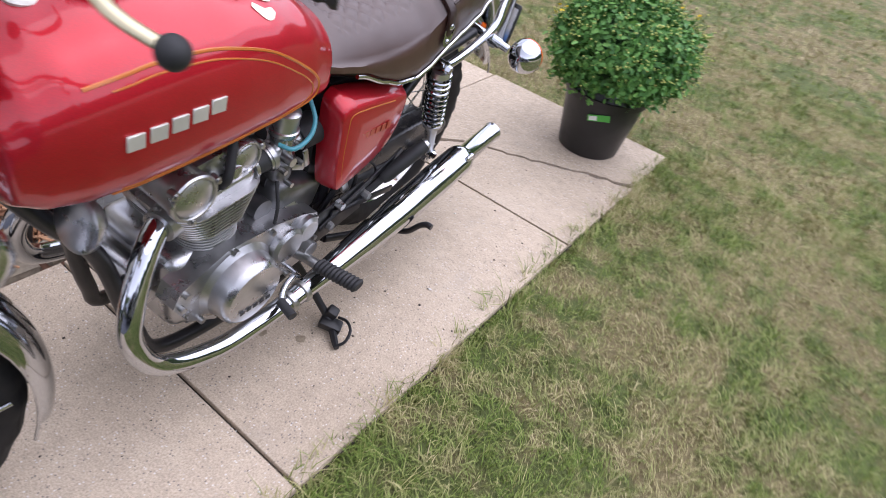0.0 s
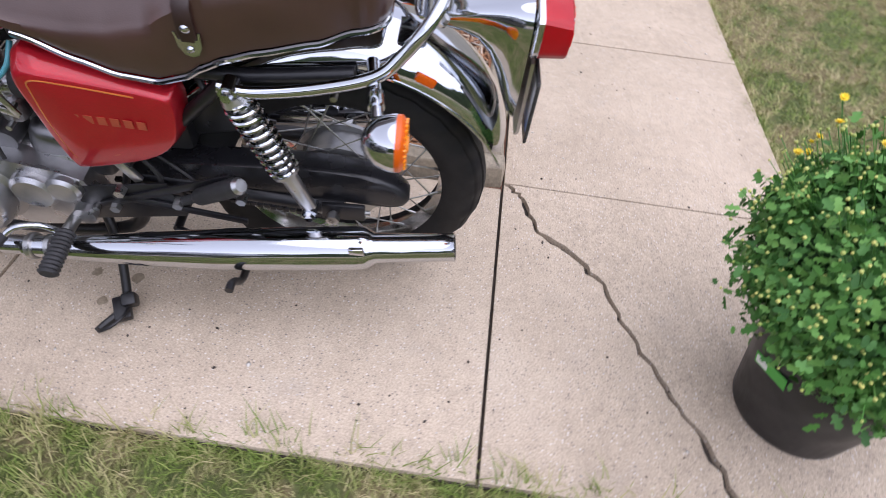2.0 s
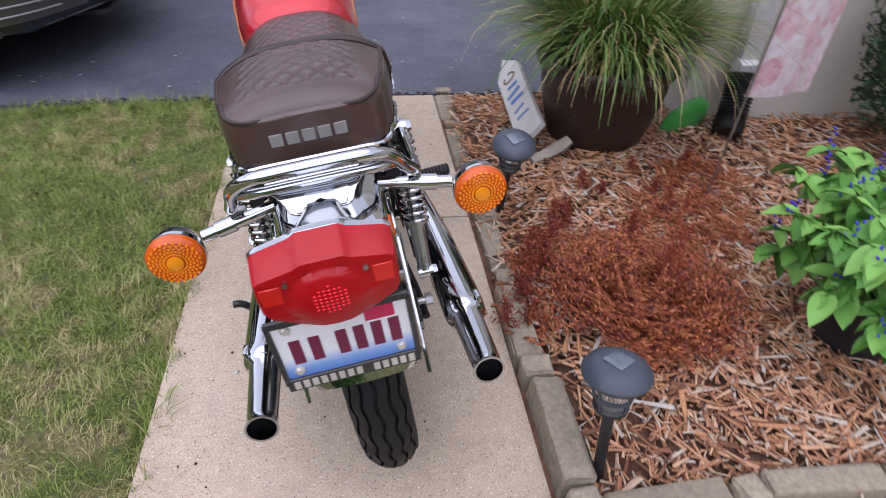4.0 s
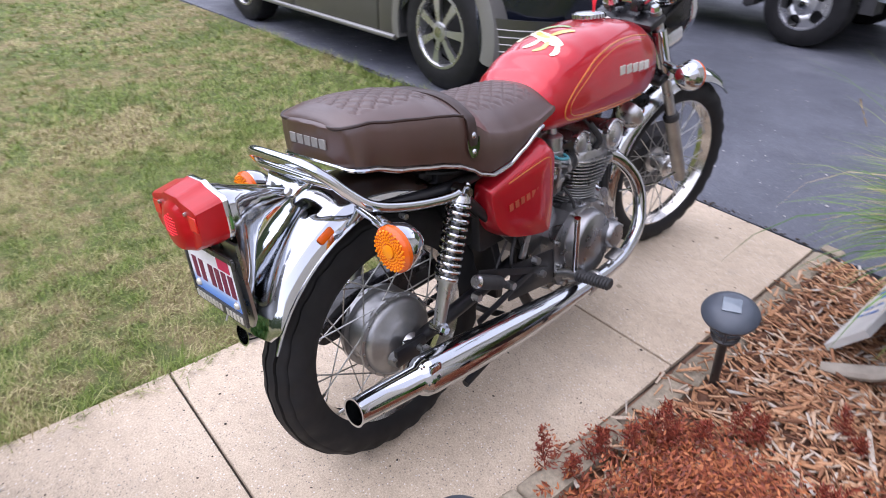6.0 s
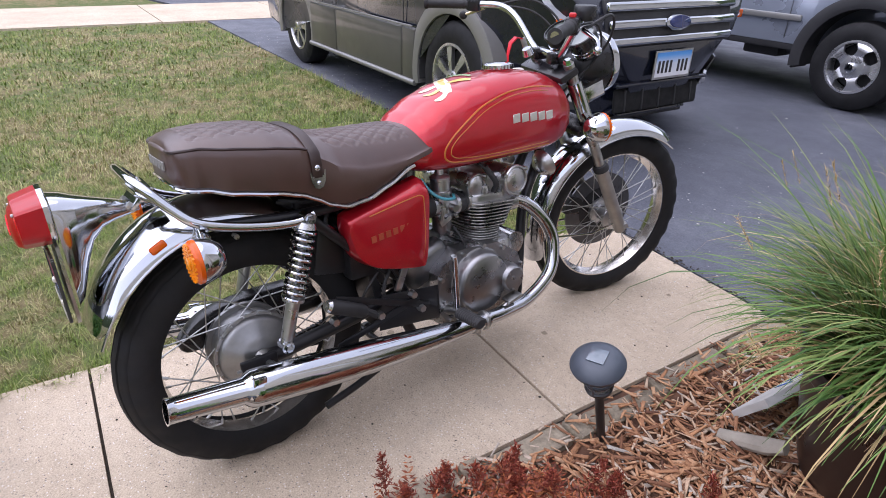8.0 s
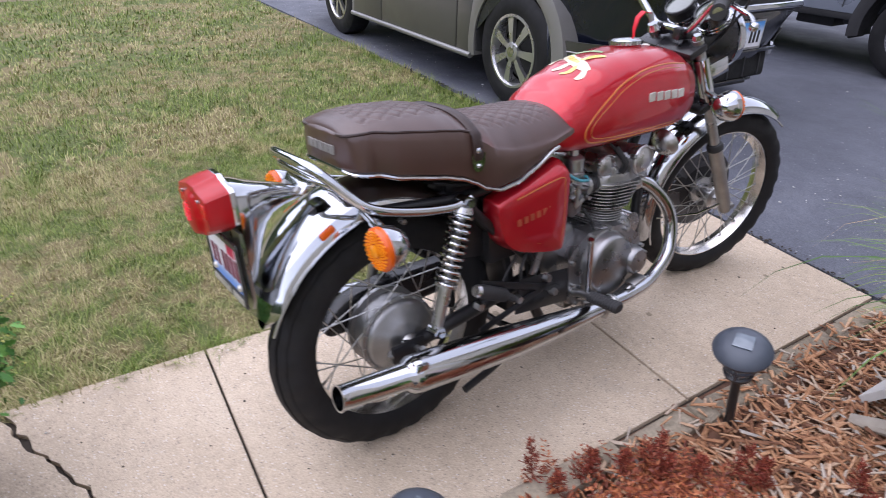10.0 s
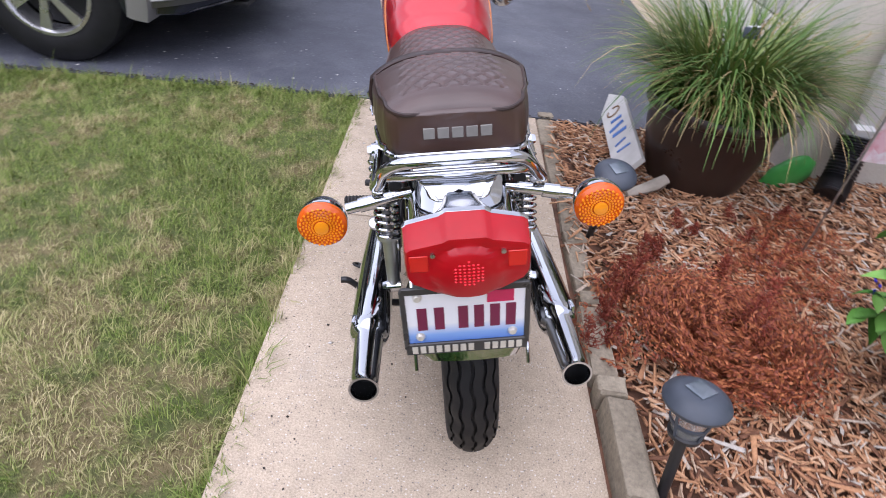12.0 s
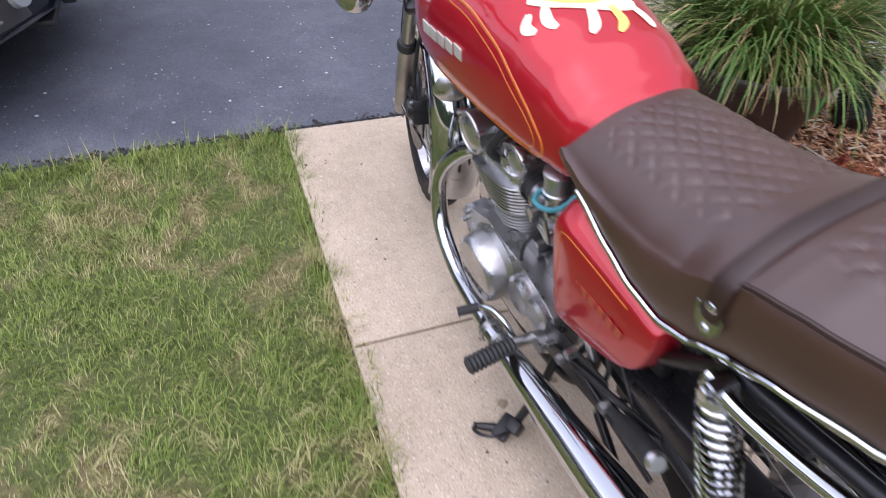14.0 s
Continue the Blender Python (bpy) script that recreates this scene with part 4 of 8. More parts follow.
# exhaust: header pipes, collars, silencers
for s in (1, -1):
    bm = B()
    tube(bm, [(0.800, s * 0.080, 0.522), (0.840, s * 0.090, 0.522), (0.886, s * 0.114, 0.492), (0.930, s * 0.140, 0.430), (0.944, s * 0.156, 0.360), (0.908, s * 0.174, 0.280), (0.80, s * 0.190, 0.232), (0.69, s * 0.200, 0.230), (0.60, s * 0.204, 0.238)], 0.0205, 18, 8)
    header = part("header_pipe", bm, CHROME, bike, "chromed exhaust header pipe")
    bm = B()
    rod(bm, (0.800, s * 0.080, 0.522), (0.838, s * 0.090, 0.521), 0.033, 0.029, 20)
    part("exhaust_collar", bm, ALLOY, header)
    pts = [(0.62, 0.235), (0.54, 0.239), (0.50, 0.242), (0.36, 0.258), (0.22, 0.276), (0.06, 0.300), (-0.060, 0.318), (-0.078, 0.321), (-0.088, 0.322), (-0.096, 0.324), (-0.232, 0.344), (-0.246, 0.346), (-0.252, 0.347)]
    rad = [0.0225, 0.024, 0.027, 0.036, 0.0425, 0.0445, 0.0440, 0.042, 0.036, 0.0300, 0.0275, 0.0275, 0.0295]
    bm = B()
    rings = []
    for (x, z), r in zip(pts, rad):
        d = Vector((-0.987, 0, 0.16))
        e2 = Vector((0.16, 0, 0.987))
        rings.append([Vector((x, s * 0.205, z)) + Vector((0, 1, 0)) * r * math.cos(a) + e2 * r * math.sin(a) for a in (2 * math.pi * k / 32 for k in range(32))])
    for r, dx in ((0.0255, 0.0), (0.0245, 0.10)):
        base_p = Vector((pts[-1][0] + dx, s * 0.205, pts[-1][1] - dx * 0.16))
        rings.append([base_p + Vector((0, 1, 0)) * r * math.cos(a) + Vector((0.16, 0, 0.987)) * r * math.sin(a) for a in (2 * math.pi * k / 32 for k in range(32))])
    quads(bm, rings)
    muffler = part("silencer", bm, CHROME, bike, "long chromed silencer with stepped tail pipe")
    bm = B()
    lathe(bm, [(0.0, 0.0), (0.0275, 0.0), (0.0275, 0.004), (0.0, 0.004)], Matrix.Translation((-0.20, s * 0.205, 0.338)) @ pose(0, 0, 0, 0, 90 + 9, 0), 24)
    part("soot_disc", bm, SOOT_AND_SHADE, muffler)
    bm = B()
    for x, z in ((0.605, 0.236), (0.565, 0.238)):
        lathe(bm, [(0.0255, -0.007), (0.028, -0.005), (0.028, 0.005), (0.0255, 0.007)], Matrix.Translation((x, s * 0.205, z)) @ pose(0, 0, 0, 0, -90 + 7, 0), 28)
    box(bm, (0.012, 0.012, 0.022), (0.585, s * 0.205, 0.207), (0, 0, 0), 0.002)
    part("clamp", bm, STEEL, muffler)
    bm = B()
    box(bm, (0.030, 0.010, 0.050), (-0.065, s * (0.205 + 0.030), 0.334), (0, 8, 0), 0.003)
    part("hanger", bm, CHROME, muffler)
    bm = B()
    box(bm, (0.20, 0.004, 0.10), (0.405, s * 0.138, 0.325), (0, 9, 0), 0.001)
    box(bm, (0.30, 0.006, 0.018), (0.32, s * 0.144, 0.372), (0, 22, 0), 0.002)
    box(bm, (0.26, 0.006, 0.018), (0.30, s * 0.144, 0.322), (0, -12, 0), 0.002)
    part("footrest_plate", bm, FRAME_BLACK, bike, "black bracket above the silencer")
    for x, z in ((0.43, 0.305), (0.405, 0.355), (0.17, 0.36), (0.30, 0.33)):
        bm = B()
        rod(bm, (x, s * 0.138, z + 0.012), (x, s * 0.158, z + 0.012), 0.012, 0.010, 6)
        part("bolt_head", bm, STEEL, bike)
    # footrests
    bm = B()
    tube(bm, [(0.520, s * 0.11, 0.265), (0.520, s * 0.16, 0.282), (0.520, s * 0.205, 0.289)], 0.012, 10)
    rest = part("footrest", bm, STEEL, bike)
    bm = B()
    rings = []
    for k in range(23):
        y = 0.200 + 0.108 * k / 22
        r = (0.0205 if k % 2 else 0.0175) if 0 < k < 22 else 0.015
        rings.append([(0.520 - 0.012 * (y - 0.20) / 0.108 + r * math.cos(a), s * y, 0.290 + 0.012 * (y - 0.20) / 0.108 + 0.80 * r * math.sin(a)) for a in (2 * math.pi * j / 14 for j in range(14))])
    quads(bm, rings)
    part("footrest_rubber", bm, RUBBER, rest, "ribbed black rubber")
    peg0, peg1 = Vector((0.255, s * 0.152, 0.372)), Vector((0.150, s * (0.186 if s > 0 else 0.168), 0.458 if s > 0 else 0.430))
    bm = B()
    tube(bm, [(0.32, s * 0.125, 0.325), (0.29, s * 0.142, 0.345), peg0], 0.010, 8, 4)
    tube(bm, [peg0, peg0.lerp(peg1, 0.1), peg0.lerp(peg1, 0.9), peg1], [0.013, 0.018, 0.0185, 0.0165], 14, 1)
    part("passenger_footrest", bm, RUBBER, bike, "folded black passenger footrest")
    bm = B()
    rod(bm, peg1, peg1 + (peg1 - peg0).normalized() * 0.008, 0.0165, 0.012, 16)
    part("footrest_end", bm, ALLOY, bike)

# side stand and centre stand
bm = B()
tube(bm, [(0.50, 0.10, 0.235), (0.478, 0.150, 0.165), (0.466, 0.215, 0.090), (0.466, 0.240, 0.070)], [0.011, 0.010, 0.010, 0.011], 10)
box(bm, (0.036, 0.058, 0.022), (0.472, 0.248, 0.068), (-8.8, 0, 24), 0.005)
box(bm, (0.030, 0.030, 0.040), (0.456, 0.232, 0.082), (-20, 0, 20), 0.006)
tube(bm, [(0.480, 0.262, 0.064), (0.500, 0.288, 0.062), (0.512, 0.304, 0.062)], [0.010, 0.009, 0.007], 8)
tube(bm, [(0.510, 0.300, 0.064), (0.494, 0.312, 0.080), (0.468, 0.304, 0.092), (0.452, 0.280, 0.092), (0.452, 0.254, 0.084)], 0.0040, 8)
part("side_stand", bm, FRAME_BLACK, bike, "black side stand lowered to the path")
bm = B()
tube(bm, [(0.36, 0.10, 0.185), (0.27, 0.125, 0.165), (0.20, 0.15, 0.165), (0.186, 0.205, 0.190), (0.184, 0.238, 0.212), (0.182, 0.262, 0.250), (0.181, 0.280, 0.268), (0.181, 0.296, 0.270)], [0.010, 0.010, 0.010, 0.0085, 0.008, 0.008, 0.0085, 0.0085], 10)
tube(bm, [(0.36, 0.10, 0.185), (0.36, 0.0, 0.18), (0.36, -0.10, 0.185), (0.24, -0.13, 0.160), (0.12, -0.14, 0.140)], 0.010, 10)
part("centre_stand", bm, FRAME_BLACK, bike, "folded black centre stand")

# frame tubes
bm = B()
for s in (1, -1):
    tube(bm, [(1.05, s * 0.02, 0.72), (0.988, s * 0.035, 0.594), (0.917, s * 0.045, 0.466), (0.880, s * 0.065, 0.27), (0.83, s * 0.085, 0.168), (0.60, s * 0.105, 0.165), (0.44, s * 0.10, 0.20), (0.40, s * 0.09, 0.36), (0.42, s * 0.085, 0.55), (0.46, s * 0.06, 0.70)], 0.0155, 10)
    tube(bm, [(0.46, s * 0.08, 0.70), (0.28, s * 0.105, 0.655), (0.13, s * 0.118, 0.655), (-0.06, s * 0.115, 0.675)], 0.0125, 10)
    tube(bm, [(0.40, s * 0.10, 0.40), (0.26, s * 0.115, 0.53), (0.14, s * 0.120, 0.655)], 0.0125, 10)
    tube(bm, [(0.42, s * 0.11, 0.33), (0.38, s * 0.122, 0.42), (0.36, s * 0.12, 0.46)], 0.008, 8)
tube(bm, [(1.05, 0, 0.80), (0.80, 0, 0.70), (0.48, 0, 0.69)], 0.022, 12)
rod(bm, HEAD_AT - FORK_DIR * 0.07, HEAD_AT + FORK_DIR * 0.12, 0.030, None, 20)
part("frame", bm, FRAME_BLACK, bike, "black tubular steel frame")
# dark battery, airbox and rear inner guard seen behind the covers
bm = B()
box(bm, (0.20, 0.17, 0.24), (0.36, 0, 0.545), (0, 0, 0), 0.015)
box(bm, (0.10, 0.12, 0.16), (0.235, 0, 0.53), (0, 12, 0), 0.015)
box(bm, (0.12, 0.12, 0.03), (0.16, 0, 0.660), (0, 8, 0), 0.008)
box(bm, (0.12, 0.15, 0.05), (0.20, 0, 0.655), (0, 0, 0), 0.008)
part("airbox", bm, PLASTIC, bike, "black airbox and battery tray")
rings = []
bm = B()
for k in range(25):
    a = radians(62 - 72 * k / 24)
    rings.append([(0.01 + r * math.cos(a), y, 0.318 + r * math.sin(a)) for y, r in ((-0.075, 0.325), (-0.075, 0.345), (0.075, 0.345), (0.075, 0.325), (0.072, 0.322), (-0.072, 0.322))])
quads(bm, rings)
part("inner_mudguard", bm, PLASTIC, bike, "black inner mudguard")
for s in (1, -1):
    for run, r in (([(0.215, s * 0.09, 0.635), (0.195, s * 0.11, 0.615), (0.20, s * 0.115, 0.585), (0.23, s * 0.105, 0.56)], 0.006),
                   ([(0.10, s * 0.085, 0.69), (0.17, s * 0.10, 0.672), (0.25, s * 0.09, 0.655), (0.33, s * 0.095, 0.60)], 0.004),
                   ([(0.37, s * 0.115, 0.46), (0.33, s * 0.125, 0.40), (0.345, s * 0.125, 0.33), (0.38, s * 0.12, 0.27)], 0.005),
                   ([(0.32, s * 0.12, 0.45), (0.27, s * 0.13, 0.41), (0.25, s * 0.13, 0.37)], 0.003)):
        bm = B()
        tube(bm, run, r, 8)
        part("cable", bm, RUBBER, bike)
    bm = B()
    box(bm, (0.020, 0.010, 0.075), (0.385, s * 0.128, 0.415), (0, 25, 0), 0.002)
    part("label_plate", bm, ALLOY, bike, "small scuffed metal plate")

# grab rail, with its lower bar and the bracket under it
bm = B()
tube(bm, [(0.150, 0.154, 0.660), (0.10, 0.154, 0.652), (0.0, 0.152, 0.668), (-0.095, 0.148, 0.698), (-0.136, 0.134, 0.732), (-0.164, 0.122, 0.766), (-0.184, 0.096, 0.788), (-0.192, 0.055, 0.795), (-0.192, -0.050, 0.795), (-0.184, -0.088, 0.788), (-0.164, -0.112, 0.766), (-0.136, -0.130, 0.732), (-0.095, -0.148, 0.698), (0.0, -0.152, 0.668), (0.10, -0.154, 0.652), (0.150, -0.154, 0.660)], 0.0105, 12, 6)
rail = part("grab_rail", bm, CHROME, bike, "chromed tubular grab rail")
bm = B()
tube(bm, [(-0.142, 0.128, 0.744), (-0.176, 0.09, 0.762), (-0.182, 0.05, 0.766), (-0.182, -0.05, 0.766), (-0.176, -0.09, 0.762), (-0.142, -0.122, 0.744)], 0.008, 10)
part("lower_bar", bm, CHROME, rail)
bm = B()
tab = smooth_path([(x, y, 0) for x, y in ((0.030, -0.062), (0.030, 0.062), (0.004, 0.066), (-0.014, 0.052), (-0.030, 0.046), (-0.036, 0.030), (-0.028, 0.016), (-0.016, 0.0), (-0.028, -0.016), (-0.036, -0.030), (-0.030, -0.046), (-0.014, -0.052), (0.004, -0.066), (0.030, -0.062))], 4)[:-1]
slab(bm, [(p.x, p.y) for p in tab], -0.003, 0.003, 0.0012)
bmesh.ops.transform(bm, matrix=pose(-0.172, 0.004, 0.748, 0, -42, 0), verts=bm.verts)
part("rail_bracket", bm, CHROME, rail)
for s in (1, -1):
    for a, b, r0, r1 in (((-0.186, 0.004 + s * 0.031, 0.724), (-0.198, 0.004 + s * 0.031, 0.737), 0.010, 0.008), ((-0.03, s * 0.140, 0.655), (-0.03, s * 0.158, 0.655), 0.006, 0.006)):
        bm = B()
        rod(bm, a, b, r0, r1, 6)
        part("bolt_head", bm, STEEL, rail)

# tail lamp on its chromed horn
LAMP_OUTLINE = [(0.0, 0.799), (0.026, 0.799), (0.036, 0.793), (0.080, 0.783), (0.086, 0.778), (0.0875, 0.750), (0.0865, 0.724), (0.080, 0.713), (0.046, 0.694), (0.020, 0.687), (0.0, 0.686)]


def lamp_ring(x, scale, drop=0.0):
    """The lamp's outline, scaled about its middle; drop lowers its upper part."""
    full = LAMP_OUTLINE + [(-y, z) for y, z in LAMP_OUTLINE[-2:0:-1]]
    ring = []
    for (y0, z0), (y1, z1) in zip(full, full[1:] + full[:1]):
        for k in range(4):
            y, z = y0 + (y1 - y0) * k / 4, z0 + (z1 - z0) * k / 4
            z -= drop * max(0.0, (z - 0.735) / 0.06)
            ring.append(Vector((x, 0.006 + y * scale, 0.742 + (z - 0.742) * scale)))
    return ring


def lens_swell(p):
    """How far the lens face stands proud: a large oval bull's eye in its middle."""
    q = ((p.y - 0.006) / 0.050) ** 2 + ((p.z - 0.728) / 0.046) ** 2
    return 0.013 * math.sqrt(1 - q) if q < 1 else 0.0


bm = B()
quads(bm, [lamp_ring(-0.333, 0.98), lamp_ring(-0.335, 1.015), lamp_ring(-0.341, 1.015), lamp_ring(-0.344, 1.0)])
lamp = part("tail_lamp", bm, CHROME, bike, "large angular red tail lamp with chrome base")
bm = B()
rings = [lamp_ring(-0.343, 1.0), lamp_ring(-0.386, 0.965, 0.009), lamp_ring(-0.3895, 0.94, 0.010)]
for scale in (0.86, 0.76, 0.66, 0.56, 0.46, 0.36, 0.26, 0.16, 0.06):
    rings.append([Vector((-0.3905 - lens_swell(p), p.y, p.z)) for p in lamp_ring(-0.3905, scale, 0.010)])
quads(bm, rings)
part("red_lens", bm, TAIL_RED, lamp, "red plastic lens", smooth=True)
bm = B()
for iy in range(-6, 7):
    for iz in range(-5, 6):
        y, z = 0.006 + iy * 0.0060, 0.735 + iz * 0.0052
        if ((y - 0.006) / 0.024) ** 2 + ((z - 0.737) / 0.019) ** 2 < 1:
            box(bm, (0.003, 0.0036, 0.0032), (-0.3908 - lens_swell(Vector((0, y, z))), y, z), (0, 0, 0), 0.0012, 1)
part("lens_prism", bm, BULB_RED, lamp, "glowing prisms over the lit bulb")
for s in (1, -1):
    bm = B()
    box(bm, (0.003, 0.025, 0.026), (-0.3905, 0.006 + s * 0.066, 0.750), (0, 0, 0), 0.001, 1)
    part("lamp_reflector", bm, REFLECTOR_RED, lamp, "square red reflector")
    bm = B()
    rod(bm, (-0.386, 0.006 + s * 0.047, 0.764), (-0.3945, 0.006 + s * 0.047, 0.764), 0.0034, None, 8)
    part("lens_screw", bm, STEEL, lamp)
bm = B()
rings = []
for x, hw, zt, zb in ((-0.176, 0.022, 0.732, 0.716), (-0.196, 0.025, 0.738, 0.712), (-0.225, 0.030, 0.748, 0.707), (-0.252, 0.036, 0.757, 0.697), (-0.274, 0.045, 0.765, 0.674), (-0.292, 0.055, 0.772, 0.636), (-0.306, 0.064, 0.778, 0.598), (-0.318, 0.070, 0.781, 0.566), (-0.331, 0.074, 0.784, 0.552)):
    zm = (zt + zb) / 2
    rings.append([(x, 0.004 + hw * math.copysign(abs(math.cos(a)) ** 0.42, math.cos(a)), zm + (zt - zm) * math.copysign(abs(math.sin(a)) ** 0.60, math.sin(a))) for a in (2 * math.pi * k / 36 for k in range(36))])
quads(bm, rings)
part("lamp_horn", bm, CHROME, lamp, "flared chrome lamp bracket")
bm = B()
quads(bm, [[(-0.332 - 0.0025 * (k == 1) * 0 + dx, y, z) for y, z in ((0.085, 0.70), (0.092, 0.56), (0.075, 0.535), (-0.075, 0.535), (-0.092, 0.56), (-0.085, 0.70))] for k, dx in ((0, -0.006), (1, -0.012))])
part("plate_bracket", bm, STEEL, lamp, "grey metal plate bracket")

# number plate: plain bars only
plate_col = material("number_plate_enamel", 0.35)
pc = node(plate_col, "ShaderNodeTexCoord")
sep = node(plate_col, "ShaderNodeSeparateXYZ")
link(plate_col, pc.outputs["Object"], sep.inputs[0])
base(plate_col, ramp(plate_col, node(plate_col, "ShaderNodeMapRange").outputs[0], [(0, (1, 1, 1)), (1, (1, 1, 1))]))
mr = [n for n in plate_col.node_tree.nodes if n.type == "MAP_RANGE"][0]
mr.inputs["From Min"].default_value, mr.inputs["From Max"].default_value = 0.570, 0.672
link(plate_col, sep.outputs[2], mr.inputs["Value"])
base(plate_col, ramp(plate_col, mr.outputs[0], [(0.0, (0.10, 0.22, 0.62)), (0.16, (0.20, 0.36, 0.72)), (0.38, (0.78, 0.80, 0.84)), (1.0, (0.82, 0.82, 0.84))]))
bm = B()
box(bm, (0.002, 0.178, 0.104), (-0.3555, 0, 0.622), (0, 0, 0), 0.0)
number_plate = part("number_plate", bm, plate_col, lamp, "white and blue number plate with maroon bars", smooth=False)
number_plate.location = (0.002, 0.010, -0.004)
MAROON = plain("maroon_bars", (0.16, 0.012, 0.05), 0.4, 0.0, 0.1, 60, 0.0)
for y in (0.066, 0.040, 0.004, -0.020, -0.044, -0.068):
    bm = B()
    box(bm, (0.0014, 0.015, 0.044), (-0.3572, y, 0.620), (0, 0, 0))
    part("plate_bar", bm, MAROON, number_plate, smooth=False)
bm = B()
box(bm, (0.0014, 0.040, 0.022), (-0.3572, -0.052, 0.658), (0, 0, 0))
part("plate_sticker", bm, plain("magenta_sticker", (0.55, 0.02, 0.09), 0.4, 0, 0.1, 60, 0), number_plate, "magenta sticker", smooth=False)
bm = B()
for size, at in (((0.006, 0.190, 0.024), (-0.357, 0, 0.559)), ((0.006, 0.190, 0.013), (-0.357, 0, 0.677)), ((0.006, 0.008, 0.12), (-0.357, 0.093, 0.62)), ((0.006, 0.008, 0.12), (-0.357, -0.093, 0.62))):
    box(bm, size, at, (0, 0, 0), 0.0015, 1)
surround = part("plate_surround", bm, plain("black_chrome_surround", (0.05, 0.05, 0.05), 0.3, 0.3, 0.2, 60, 0.0), number_plate, "dark plate surround with pale bars", smooth=False)
for k in range(14):
    if k != 8:
        bm = B()
        box(bm, (0.0014, 0.0085, 0.014), (-0.3606, 0.081 - 0.0125 * k, 0.559), (0, 0, 0))
        part("surround_bar", bm, SILVER_MARK, surround, smooth=False)
for y, z in ((0.071, 0.585), (-0.071, 0.585), (0.071, 0.664)):
    bm = B()
    lathe(bm, [(0.0, 0.006), (0.005, 0.005), (0.0075, 0.001), (0.0075, -0.002)], Matrix.Translation((-0.357, y, z)) @ pose(0, 0, 0, 0, -90, 0), 14)
    part("plate_bolt", bm, SILVER_MARK, number_plate)

# direction indicators
def indicator(at, facing, root, place=None):
    """Amber lens facing one way on a chromed bowl and stalk."""
    m = Matrix.Translation(at) @ pose(0, 0, 0, 0, -90 * facing, 0)
    bm = B()
    lathe(bm, [(0.0, -0.048), (0.012, -0.047), (0.026, -0.040), (0.038, -0.024), (0.0435, -0.006), (0.0445, 0.0), (0.0445, 0.004), (0.041, 0.005)], m, 36)
    bowl = part("indicator", bm, CHROME, bike, "chromed indicator with round amber lens")
    if place:
        place(bowl)
    bm = B()
    prof = [(0.0435, 0.003), (0.0435, 0.012), (0.040, 0.0155)]
    for k in range(14):
        r = 0.0385 - 0.0026 * k
        prof.append((r, 0.017 + 0.0022 * (1 - r / 0.04) + (0.0013 if k % 2 else 0.0)))
    prof += [(0.0, 0.021)]
    lathe(bm, prof, m, 40)
    part("amber_lens", bm, AMBER, bowl, "ribbed amber lens")
    bm = B()
    for k in range(24):
        for r in (0.0365, 0.0315, 0.0265, 0.0215, 0.0165):
            a = 2 * math.pi * (k + 0.5 * (int(r * 1000) % 2)) / 24
            p = m @ Vector((r * math.cos(a), r * math.sin(a), 0.0185))
            box(bm, (0.004, 0.0030 + 0.02 * r, 0.0030), p, (math.degrees(a), 0, 0))
    part("lens_bead", bm, AMBER_GLINT, bowl)
    bm = B()
    lathe(bm, [(0.0125, 0.0195), (0.0125, 0.0225), (0.009, 0.0235), (0.0, 0.0238)], m, 24)
    part("lens_eye", bm, AMBER_GLINT, bowl)
    bm = B()
    bodyc = m @ Vector((0, 0, -0.022))
    d = (Vector(root) - bodyc)
    rod(bm, bodyc + d * 0.25, Vector(root), 0.0105, None, 14)
    rod(bm, bodyc + d * 0.40, bodyc + d * 0.58, 0.0135, None, 14)
    part("stalk", bm, CHROME, bowl)
    return bowl


for s in (1, -1):
    indicator((-0.132, s * 0.243, 0.658), 1, (-0.085, s * 0.085, 0.678))
    indicator((1.105, s * 0.228, 0.750), -1, (1.150, s * 0.09, 0.755), front)

# ---- engine ----
def rounded(cx, cy, hx, hy, r, n=5):
    pts = []
    for qx, qy, a0 in ((1, 1, 0), (-1, 1, 90), (-1, -1, 180), (1, -1, 270)):
        for k in range(n + 1):
            a = radians(a0 + 90 * k / n)
            pts.append((cx + qx * (hx - r) + r * math.cos(a), cy + qy * (hy - r) + r * math.sin(a)))
    return pts


CYL = Matrix.Translation((0.714, 0, 0.386)) @ pose(0, 0, 0, 0, 6, 0)
# oily alloy, its grey also lowered to paint in the shade behind the cylinders
OILY_SHADED = plain("oily_shaded_casting", (0.20, 0.20, 0.205), 0.38, 0.9, 0.35, 40, 0.15)
bm = B()
box(bm, (0.34, 0.20, 0.20), (0.655, 0, 0.315), (0, 0, 0), 0.03, 3)
box(bm, (0.24, 0.17, 0.05), (0.66, 0, 0.205), (0, 0, 0), 0.015)
engine = part("engine", bm, ALLOY, bike, "finned aluminium twin-cylinder engine")
engine.matrix_basis = Matrix.Translation((0, 0, 0.004)) @ Matrix.Diagonal((1, 1.07, 1, 1))
bm = B()
box(bm, (0.16, 0.19, 0.10), (0.50, 0, 0.40), (0, -18, 0), 0.025, 3)
tube(bm, [(0.53, -0.05, 0.445), (0.53, 0.06, 0.445)], 0.04, 24, 1)
tube(bm, [(0.610, 0.02, 0.432), (0.610, 0.098, 0.432)], 0.024, 20, 1)
part("gearbox", bm, OILY_SHADED, engine, "oily grey gearbox casting, darkened for shade")
bm = B()
